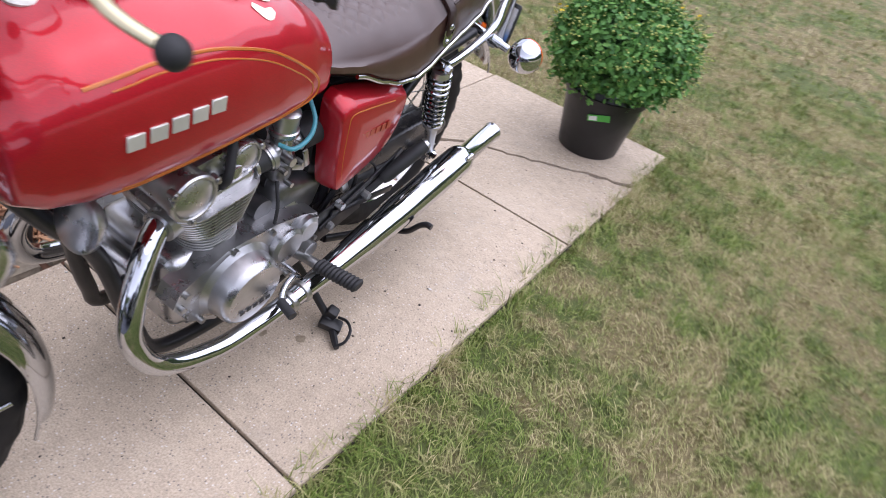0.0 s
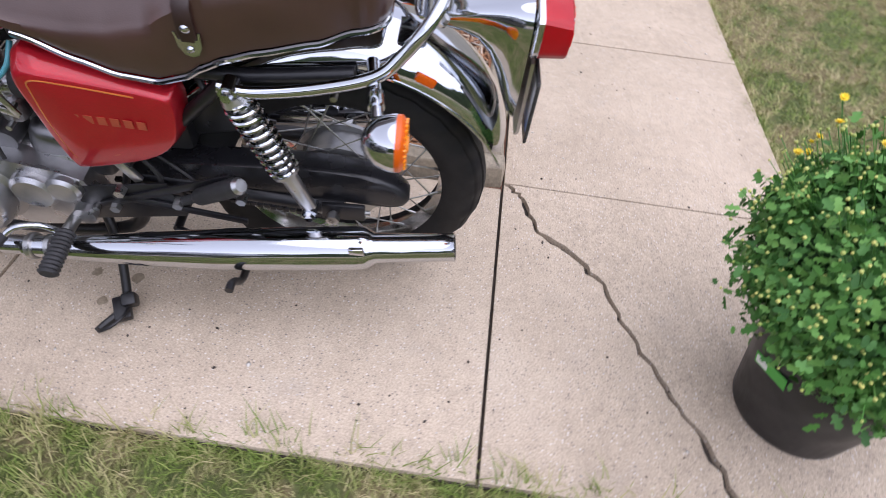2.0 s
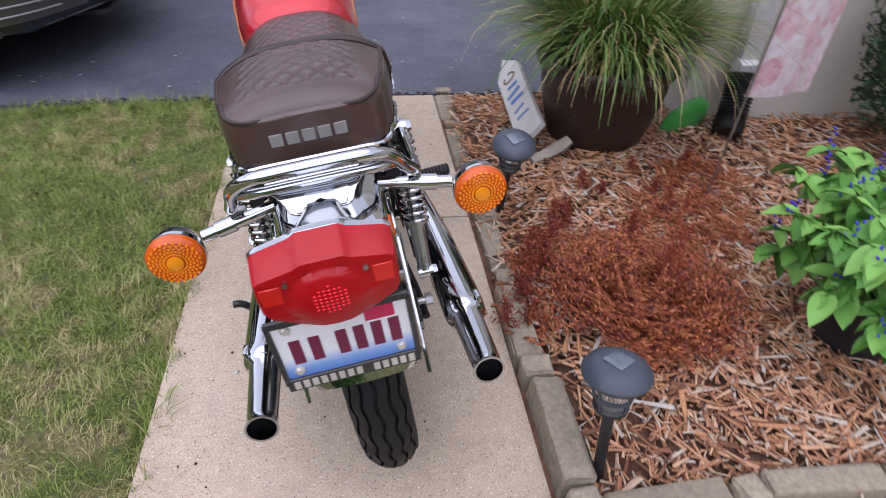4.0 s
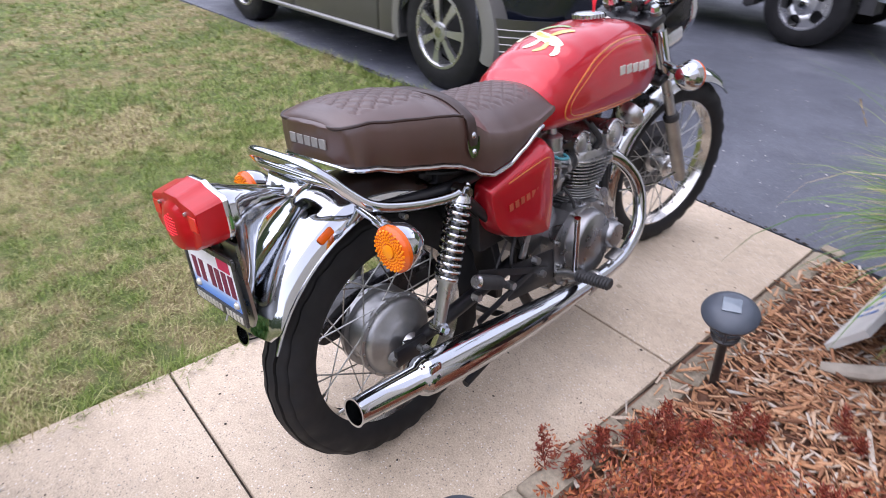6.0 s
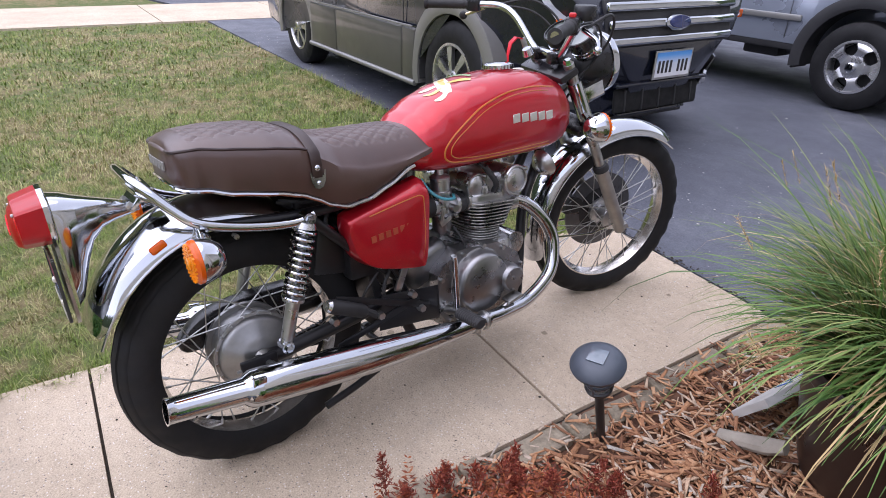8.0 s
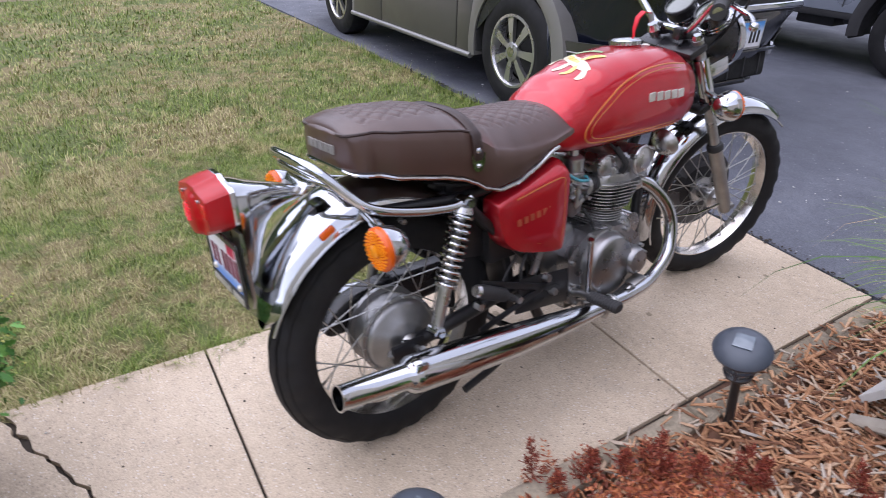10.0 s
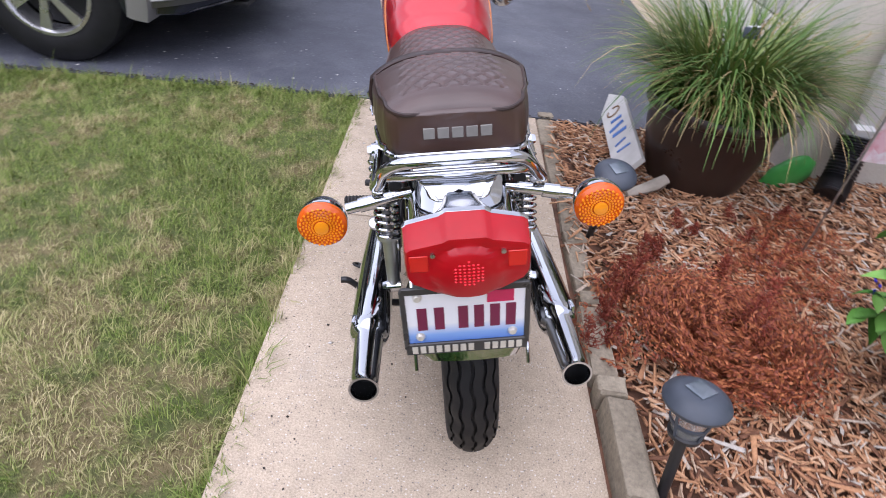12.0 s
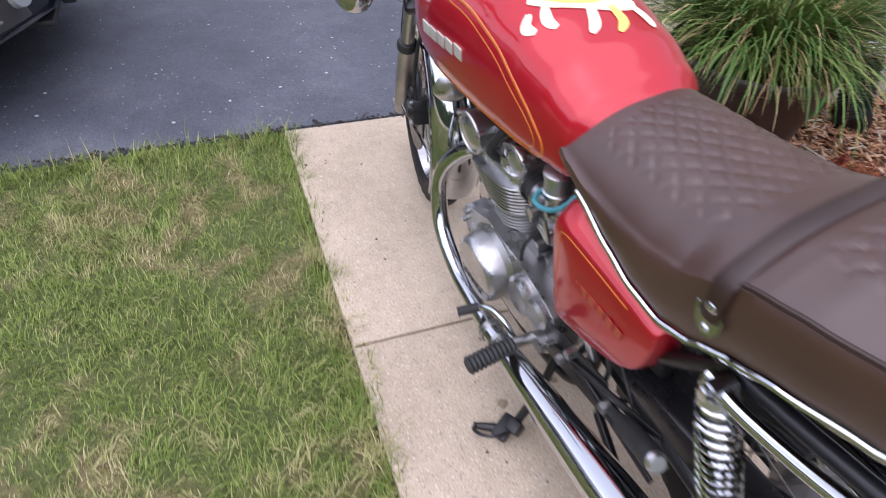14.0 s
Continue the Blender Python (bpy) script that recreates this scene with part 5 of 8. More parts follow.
slab(bm, rounded(0, 0, 0.048, 0.096, 0.04), -0.02, 0.17)
bmesh.ops.transform(bm, matrix=CYL, verts=bm.verts)
part("cylinder_block", bm, FRAME_GREY, engine)


def fin_mesh(name, hx, hy, thick, mat):
    bm = B()
    slab(bm, rounded(0, 0, hx, hy, min(0.052, hx * 0.8)), 0, thick, 0.0008, 1)
    return finish(name, bm, mat)


BARREL_GREY = plain("grey_barrel_alloy", (0.46, 0.46, 0.455), 0.5, 0.7, 0.2, 60, 0.1)
small_fin = fin_mesh("barrel_fin", 0.060, 0.108, 0.0026, BARREL_GREY)
for k in range(9):
    ob = new("cooling_fin", small_fin)
    ob.parent = engine
    ob.matrix_basis = CYL @ Matrix.Translation((0, 0, 0.012 + 0.0078 * k))
for k in range(8):
    f = k / 7
    ob = new("cooling_fin", fin_mesh("head_fin", 0.076 + 0.022 * f, 0.116 + 0.013 * f, 0.0032, ALLOY))
    ob.parent = engine
    ob.matrix_basis = CYL @ Matrix.Translation((0.002 * k / 7, 0, 0.084 + 0.0104 * k))
# head: a low casting with a plug well between the two cam housings
bm = B()
slab(bm, rounded(0, 0, 0.086, 0.112, 0.03), 0.150, 0.184, 0.008)
for s in (1, -1):
    box(bm, (0.026, 0.020, 0.050), (0.040, s * 0.104, 0.188), (0, 0, 0), 0.006)
    box(bm, (0.026, 0.020, 0.044), (-0.034, s * 0.100, 0.186), (0, 0, 0), 0.006)
bmesh.ops.transform(bm, matrix=CYL, verts=bm.verts)
head = part("cylinder_head", bm, ALLOY, engine)
for dx, dz, y1, r in ((0.068, 0.216, 0.130, 0.042), (-0.060, 0.207, 0.106, 0.034)):
    for s in (1, -1):
        c = CYL @ Vector((dx, 0, dz))
        m = Matrix.Translation(c) @ pose(0, 0, 0, -90 * s, 0, 0)
        bm = B()
        lathe(bm, [(r * 0.94, 0.01), (r * 0.98, y1 - 0.040), (r * 1.02, y1 - 0.018), (r * 1.08, y1 - 0.014), (r * 1.08, y1 - 0.006), (r * 1.02, y1 - 0.003), (r * 0.93, y1 - 0.003), (r * 0.88, y1 - 0.007), (r * 0.80, y1 - 0.004), (r * 0.45, y1), (0.0, y1 + 0.001)], m, 40)
        cover = part("cam_cover", bm, ALLOY, head, "round cast cam cover with raised rim")
        for k in range(3):
            a = 2 * math.pi * (k + 0.3) / 3
            bm = B()
            p = c + Vector((r * 1.10 * math.cos(a), s * (y1 - 0.016), r * 1.10 * math.sin(a)))
            rod(bm, p, p + Vector((0, s * 0.013, 0)), 0.0075, None, 10)
            rod(bm, p + Vector((0, s * 0.013, 0)), p + Vector((0, s * 0.017, 0)), 0.0045, None, 6)
            part("cover_screw", bm, STEEL, cover)
bm = B()
slab(bm, rounded(0.006, 0, 0.080, 0.090, 0.03), 0.180, 0.236, 0.014)
bmesh.ops.transform(bm, matrix=CYL, verts=bm.verts)
part("head_top", bm, ALLOY, head)
for s in (1, -1):
    bm = B()
    tube(bm, [CYL @ Vector((0.0, s * 0.105, 0.185)), CYL @ Vector((-0.005, s * 0.118, 0.215)), CYL @ Vector((-0.035, s * 0.10, 0.26))], 0.0085, 10)
    tube(bm, [CYL @ Vector((-0.005, s * 0.118, 0.215)), CYL @ Vector((-0.05, s * 0.09, 0.27)), (0.66, s * 0.03, 0.685)], 0.0042, 8)
    part("plug_lead", bm, RUBBER, engine, "black spark plug cap and lead")
for k in range(8):
    bm = B()
    a = CYL @ Vector((-0.075 + 0.05 * (k % 4), (0.09 if k < 4 else -0.09), 0.198))
    rod(bm, a, a + Vector((0, 0, 0.012)), 0.006, None, 6)
    part("head_nut", bm, STEEL, engine)
# right side: clutch cover, points cover, kick start
bm = B()
lathe(bm, [(0.112, 0.090), (0.109, 0.125), (0.104, 0.132), (0.096, 0.136), (0.092, 0.156), (0.088, 0.165), (0.081, 0.170), (0.0, 0.173)], Matrix.Translation((0.638, 0, 0.328)) @ pose(0, 0, 0, 90, 0, 0), 48)
lathe(bm, [(0.046, 0.10), (0.044, 0.155), (0.040, 0.178), (0.035, 0.183), (0.0, 0.185)], Matrix.Translation((0.738, 0, 0.316)) @ pose(0, 0, 0, 90, 0, 0), 36)
# darker copy of the cast aluminium: the house-side shade is in its colour
SHADED_ALLOY = plain("shaded_cover_alloy", (0.30, 0.30, 0.305), 0.30, 0.95, 0.25, 40, 0.12)
right_cover = part("clutch_cover", bm, SHADED_ALLOY, engine, "scuffed round aluminium clutch cover")
bm = B()
quads(bm, [[(x, -y, z) for x, z in ((0.495, 0.385), (0.515, 0.405), (0.57, 0.44), (0.72, 0.425), (0.80, 0.37), (0.825, 0.30), (0.80, 0.235), (0.70, 0.205), (0.58, 0.21), (0.515, 0.235), (0.495, 0.27))] for y in (0.085, 0.128, 0.134)])
part("right_crankcase", bm, SHADED_ALLOY, engine)
for x, z in ((0.505, 0.37), (0.512, 0.30), (0.53, 0.235), (0.585, 0.425), (0.66, 0.432), (0.735, 0.405), (0.812, 0.33)):
    bm = B()
    rod(bm, (x, -0.12, z), (x, -0.143, z), 0.0065, None, 10)
    part("cover_screw", bm, STEEL, right_cover)
for x, z in ((0.730, 0.286), (0.764, 0.340), (0.716, 0.340)):
    bm = B()
    rod(bm, (x, -0.172, z), (x, -0.186, z), 0.004, None, 8)
    part("cover_screw", bm, STEEL, right_cover)
bm = B()
tube(bm, [(0.525, -0.145, 0.265), (0.525, -0.17, 0.275), (0.522, -0.178, 0.30), (0.512, -0.188, 0.43), (0.505, -0.192, 0.462)], [0.011, 0.010, 0.008, 0.0075, 0.0085], 10)
part("kick_start", bm, CHROME, engine, "chromed kick start lever")
bm = B()
tube(bm, [(0.55, -0.15, 0.235), (0.61, -0.175, 0.225), (0.68, -0.195, 0.240), (0.715, -0.20, 0.262)], 0.007, 10)
box(bm, (0.055, 0.038, 0.010), (0.722, -0.200, 0.268), (0, -12, 0), 0.004)
part("brake_pedal", bm, STEEL, bike, "steel rear brake pedal")
# left side: alternator cover, sprocket cover, shift lever
bm = B()
lathe(bm, [(0.094, 0.090), (0.091, 0.130), (0.080, 0.140), (0.0765, 0.165), (0.0735, 0.174), (0.067, 0.180), (0.0, 0.183)], Matrix.Translation((0.702, 0, 0.322)) @ pose(0, 0, 0, -90, 0, 0), 48)
left_cover = part("alternator_cover", bm, ALLOY, engine, "satin aluminium alternator cover")
bm = B()
quads(bm, [[(x, y, z) for x, z in ((0.475, 0.375), (0.52, 0.395), (0.60, 0.415), (0.73, 0.425), (0.835, 0.385), (0.850, 0.350), (0.815, 0.285), (0.75, 0.235), (0.62, 0.220), (0.50, 0.235), (0.455, 0.29))] for y in (0.085, 0.122, 0.130)])
part("left_crankcase", bm, ALLOY, engine)
bm = B()
lathe(bm, [(0.046, 0.11), (0.044, 0.143), (0.036, 0.150), (0.0, 0.151)], Matrix.Translation((0.575, 0, 0.345)) @ pose(0, 0, 0, -90, 0, 0), 36)
lathe(bm, [(0.034, 0.11), (0.033, 0.142), (0.026, 0.148), (0.0, 0.149)], Matrix.Translation((0.515, 0, 0.355)) @ pose(0, 0, 0, -90, 0, 0), 28)
lathe(bm, [(0.022, 0.11), (0.022, 0.150), (0.0, 0.152)], Matrix.Translation((0.50, 0, 0.285)) @ pose(0, 0, 0, -90, 0, 0), 24)
part("sprocket_cover", bm, ALLOY, left_cover)
for x, z in ((0.487, 0.370), (0.475, 0.30), (0.55, 0.228), (0.62, 0.408), (0.715, 0.416), (0.825, 0.375), (0.835, 0.345), (0.79, 0.272)):
    bm = B()
    rod(bm, (x, 0.11, z), (x, 0.140, z), 0.0065, None, 10)
    part("cover_screw", bm, STEEL, left_cover)
for k in range(5):
    bm = B()
    box(bm, (0.011, 0.0016, 0.009), (0.736 - 0.017 * k, 0.1835, 0.296 - 0.001 * k), (0, 4, 0))
    part("mark_bar", bm, FRAME_BLACK, left_cover, "small dark bar")
bm = B()
rod(bm, (0.84, 0.0, 0.345), (0.84, 0.06, 0.345), 0.048, None, 24)
rod(bm, (0.855, -0.07, 0.365), (0.855, 0.07, 0.365), 0.038, None, 24)
part("starter_motor", bm, POLISHED, engine)
bm = B()
tube(bm, [(0.545, 0.13, 0.245), (0.55, 0.165, 0.25), (0.58, 0.175, 0.282), (0.62, 0.185, 0.285), (0.645, 0.20, 0.272)], 0.0065, 10)
part("shift_lever", bm, CHROME, engine)
bm = B()
rod(bm, (0.645, 0.198, 0.272), (0.655, 0.240, 0.272), 0.0105, None, 12)
part("shift_rubber", bm, RUBBER, engine)
# carburettors: capped slide barrel, mixing chamber, float bowl, linkage
for s in (1, -1):
    y = s * 0.078
    bm = B()
    lathe(bm, [(0.0, 0.545), (0.026, 0.545), (0.026, 0.596), (0.030, 0.598), (0.030, 0.607), (0.027, 0.609), (0.027, 0.636), (0.0285, 0.637), (0.0285, 0.645), (0.022, 0.650), (0.013, 0.653), (0.012, 0.668), (0.006, 0.672), (0.0, 0.672)], Matrix.Translation((0.562, y, 0)), 28)
    rod(bm, (0.600, y, 0.556), (0.520, y, 0.566), 0.023, None, 20)
    rod(bm, (0.606, y, 0.555), (0.596, y, 0.557), 0.032, None, 20)
    carb = part("carburettor", bm, ALLOY, engine, "grubby alloy carburettor")
    bm = B()
    lathe(bm, [(0.0, 0.478), (0.012, 0.478), (0.014, 0.486), (0.024, 0.490), (0.027, 0.500), (0.027, 0.528), (0.032, 0.530), (0.032, 0.538), (0.026, 0.545), (0.0, 0.545)], Matrix.Translation((0.562, y, 0)), 24)
    part("float_bowl", bm, OILY_SHADED, carb)
    bm = B()
    for x, z in ((0.538, 0.534), (0.586, 0.534), (0.562, 0.490)):
        rod(bm, (x, y + s * 0.022, z), (x, y + s * 0.040, z), 0.0055, None, 8)
    rod(bm, (0.578, y + s * 0.020, 0.560), (0.578, y + s * 0.046, 0.560), 0.010, None, 10)
    rod(bm, (0.545, y + s * 0.020, 0.576), (0.545, y + s * 0.036, 0.576), 0.006, None, 8)
    box(bm, (0.012, 0.004, 0.046), (0.534, y + s * 0.040, 0.548), (0, 18, 0), 0.001)
    box(bm, (0.040, 0.004, 0.012), (0.548, y + s * 0.036, 0.528), (0, -25, 0), 0.001)
    part("throttle_linkage", bm, STEEL, carb)
    bm = B()
    tube(bm, [(0.592, y + s * 0.018, 0.590), (0.575, y + s * 0.040, 0.588), (0.535, y + s * 0.040, 0.598), (0.508, y + s * 0.026, 0.620), (0.500, y, 0.650)], 0.0045, 10)
    part("fuel_hose", bm, HOSE, carb, "blue-green fuel hose")
    bm = B()
    tube(bm, [(0.585, s * 0.10, 0.50), (0.600, s * 0.122, 0.455), (0.606, s * 0.124, 0.395)], 0.0038, 8)
    part("overflow_pipe", bm, RUBBER, carb)
    bm = B()
    rod(bm, (0.604, y, 0.556), (0.660, s * 0.070, 0.548), 0.027, None, 18)
    part("intake_rubber", bm, RUBBER, carb)
    bm = B()
    rod(bm, (0.525, y, 0.566), (0.470, y, 0.572), 0.029, 0.033, 18)
    part("air_hose", bm, RUBBER, carb)
    bm = B()
    for x in (0.612, 0.648):
        rod(bm, (x, y, 0.5545), (x - 0.007, y, 0.5555), 0.0295, None, 18)
    part("hose_clip", bm, STEEL, carb)
    bm = B()
    tube(bm, [(0.562, y, 0.670), (0.566, y * 0.9, 0.700), (0.60, s * 0.05, 0.72)], 0.0036, 8)
    part("throttle_cable", bm, RUBBER, carb)
# horn and voltage parts under the tank front
for s in (1, -1):
    bm = B()
    lathe(bm, [(0.012, -0.03), (0.030, -0.022), (0.043, -0.006), (0.045, 0.004), (0.038, 0.008), (0.0, 0.010)], Matrix.Translation((0.965, s * 0.09, 0.61)) @ pose(0, 0, 0, 0, 70, 0), 28)
    part("horn", bm, ALLOY, bike, "grey metal horn")

# ---- front end ----
FRONT_AXLE = Vector((1.385, 0, 0.322))
front_wheel = wheel("front_wheel", tuple(FRONT_AXLE), 0.324, 0.088, 0.243, (0.040, 0.034), front)
bm = B()
lathe(bm, [(0.0, -0.062), (0.020, -0.060), (0.028, -0.045), (0.046, -0.040), (0.046, -0.030), (0.030, -0.024), (0.030, 0.030), (0.050, 0.034), (0.050, 0.044), (0.030, 0.050), (0.0, 0.060)], along_y(tuple(FRONT_AXLE)), 32)
part("hub", bm, ALLOY, front_wheel)
bm = B()
lathe(bm, [(0.085, 0.050), (0.148, 0.050), (0.148, 0.056), (0.085, 0.056)], along_y(tuple(FRONT_AXLE)), 56, True)
# steel colour lowered to paint in the reflection of dark ground
part("brake_disc", bm, plain("dark_reflection_disc_steel", (0.13, 0.13, 0.135), 0.34, 1.0, 0.25, 60, 0.05), front_wheel, "steel front brake disc")
bm = B()
lathe(bm, [(0.040, 0.046), (0.088, 0.049), (0.088, 0.057), (0.040, 0.060)], along_y(tuple(FRONT_AXLE)), 40, True)
part("disc_carrier", bm, FRAME_BLACK, front_wheel)
# brake caliper straddling the disc behind the left fork leg
cal = FRONT_AXLE + Vector((-0.128, 0.053, 0.048))
bm = B()
for y0, y1, r0, r1 in ((-0.030, -0.006, 0.030, 0.032), (0.006, 0.030, 0.033, 0.033), (0.030, 0.044, 0.031, 0.024)):
    rod(bm, cal + Vector((0, y0, 0)), cal + Vector((0, y1, 0)), r0, r1, 24)
box(bm, (0.026, 0.058, 0.075), cal + Vector((-0.020, 0.004, 0)), (0, 12, 0), 0.008)
box(bm, (0.070, 0.016, 0.034), cal + Vector((0.040, 0.024, 0.030)), (0, 24, 0), 0.006)
box(bm, (0.060, 0.014, 0.026), cal + Vector((0.044, 0.026, -0.024)), (0, -20, 0), 0.005)
caliper = front(part("brake_caliper", bm, FRAME_BLACK, bike, "black front brake caliper"))
for dz in (0.030, -0.030):
    bm = B()
    rod(bm, cal + Vector((-0.022, 0.030, dz)), cal + Vector((-0.022, 0.040, dz)), 0.007, None, 6)
    part("caliper_bolt", bm, STEEL, caliper)
bm = B()
tube(bm, [cal + Vector((-0.020, 0.020, 0.035)), cal + Vector((-0.050, 0.030, 0.120)), cal + Vector((-0.075, 0.020, 0.230)), cal + Vector((-0.115, -0.010, 0.330))], 0.0050, 8)
part("brake_hose", bm, RUBBER, caliper, "black rubber brake hose")
bm = B()
rod(bm, FRONT_AXLE + Vector((0, -0.115, 0)), FRONT_AXLE + Vector((0, 0.115, 0)), 0.009)
front(part("axle", bm, STEEL, bike))
for s in (1, -1):
    foot = FRONT_AXLE + Vector((-0.018, s * 0.093, 0))
    up = -FORK_DIR
    bm = B()
    tube(bm, [foot - up * 0.025, foot + up * 0.03, foot + up * 0.24, foot + up * 0.26], [0.020, 0.023, 0.0225, 0.024], 20, 1)
    box(bm, (0.045, 0.030, 0.030), foot + Vector((0.008, 0, -0.004)), (0, 0, 0), 0.008)
    leg = front(part("fork_leg", bm, FORK_STEEL, bike, "weathered aluminium fork leg"))
    bm = B()
    rod(bm, foot + up * 0.25, foot + up * 0.66, 0.0165, None, 18)
    part("fork_tube", bm, STEEL, leg, "plain steel fork tube")
    bm = B()
    lathe(bm, [(0.017, 0.0), (0.026, 0.0), (0.027, 0.012), (0.022, 0.022), (0.017, 0.024)], Matrix.Translation(foot + up * 0.255) @ pose(0, 0, 0, 0, -26.7, 0), 24)
    part("dust_seal", bm, RUBBER, leg)
    bm = B()
    rod(bm, foot + up * 0.445, foot + up * 0.60, 0.0235, None, 20)
    part("fork_shroud", bm, CHROME, leg, "chromed upper fork shroud")
    bm = B()
    ear0 = foot + up * 0.53
    box(bm, (0.070, 0.004, 0.050), ear0 + Vector((0.050, s * 0.002, 0.025)), (0, -20, 0), 0.001)
    part("lamp_ear", bm, CHROME, leg, "chromed headlamp bracket")
    bm = B()
    rod(bm, foot + up * 0.655, foot + up * 0.675, 0.016, 0.012, 6)
    part("fork_cap", bm, CHROME, leg)
    bm = B()
    lathe(bm, [(0.0, -0.006), (0.017, -0.004), (0.017, 0.004), (0.0, 0.006)], Matrix.Translation(foot + up * 0.44 + Vector((-0.002, s * 0.028, 0))) @ pose(0, 0, 0, 90, 0, 0), 20)
    part("fork_reflector", bm, CHROME, leg)
    bm = B()
    tube(bm, [foot + Vector((-0.01, s * 0.01, 0.02)), (1.27, s * 0.070, 0.295), (1.095, s * 0.055, 0.305)], 0.004, 8, 1)
    part("mudguard_stay", bm, CHROME, leg)
for k, (lift, hx) in enumerate(((0.625, 0.03), (0.43, 0.035))):
    bm = B()
    c = FRONT_AXLE + Vector((-0.018, 0, 0)) - FORK_DIR * lift
    box(bm, (0.07, 0.235, 0.026), c + Vector((-0.022, 0, 0)), (0, -26.7, 0), 0.010)
    front(part("fork_yoke", bm, BLACK, bike, "black fork yoke"))
mudguard("front_mudguard", (1.385, 0.322), 0.364, 0.066, 198, 54, 0.042, 44, front)
# headlamp
lampm = Matrix.Translation((1.212, 0, 0.885)) @ pose(0, 0, 0, 0, 90 - 4, 0)
bm = B()
lathe(bm, [(0.0, -0.09), (0.035, -0.085), (0.065, -0.06), (0.084, -0.02), (0.088, 0.02), (0.088, 0.035)], lampm, 40)
headlamp = front(part("headlamp", bm, BLACK, bike, "black headlamp shell with chrome rim"))
bm = B()
lathe(bm, [(0.086, 0.030), (0.094, 0.034), (0.096, 0.045), (0.091, 0.058), (0.084, 0.060), (0.082, 0.052)], lampm, 44)
part("rim", bm, CHROME, headlamp)
bm = B()
lathe(bm, [(0.083, 0.052), (0.06, 0.064), (0.03, 0.070), (0.0, 0.072)], lampm, 40)
part("lens", bm, plain("headlamp_glass", (0.55, 0.57, 0.60), 0.1, 0.6, 0.1, 60, 0.0), headlamp)
# instruments
for s in (1, -1):
    gm = Matrix.Translation((1.130, s * 0.062, 0.982)) @ pose(0, 0, 0, 0, -38, 0)
    bm = B()
    lathe(bm, [(0.0, -0.065), (0.035, -0.062), (0.044, -0.045), (0.046, -0.005), (0.048, 0.0), (0.046, 0.006), (0.042, 0.007), (0.041, 0.0)], gm, 36)
    gauge = front(part("instrument", bm, BLACK, bike, "round black instrument with chrome rings"))
    bm = B()
    for h in (-0.044, -0.034):
        lathe(bm, [(0.0445, h - 0.002), (0.0475, h - 0.001), (0.0475, h + 0.003), (0.0445, h + 0.004)], gm, 36, True)
    part("ring", bm, CHROME, gauge)
    bm = B()
    lathe(bm, [(0.042, 0.001), (0.02, 0.002), (0.0, 0.002)], gm, 36)
    part("dial", bm, plain("dial_glass", (0.10, 0.12, 0.11), 0.05, 0.0, 0.2, 60, 0.0, 1.0), gauge, "dark dial under glass")
# handlebar, grips, levers
bm = B()
half_bar = [(1.055, 0.0, 0.93), (1.055, 0.055, 0.93), (1.05, 0.085, 0.945), (1.03, 0.16, 1.018), (1.005, 0.215, 1.045), (0.95, 0.260, 1.048), (0.835, 0.360, 1.046), (0.81, 0.382, 1.045)]
tube(bm, [(x, -y, z) for x, y, z in half_bar[:0:-1]] + half_bar, 0.011, 14, 5)
bar = front(part("handlebar", bm, CHROME, bike, "wide chromed handlebar"))
for s in (1, -1):
    bm = B()
    box(bm, (0.05, 0.03, 0.035), (1.055, s * 0.045, 0.922), (0, 0, 0), 0.006)
    part("bar_clamp", bm, BLACK, bar)
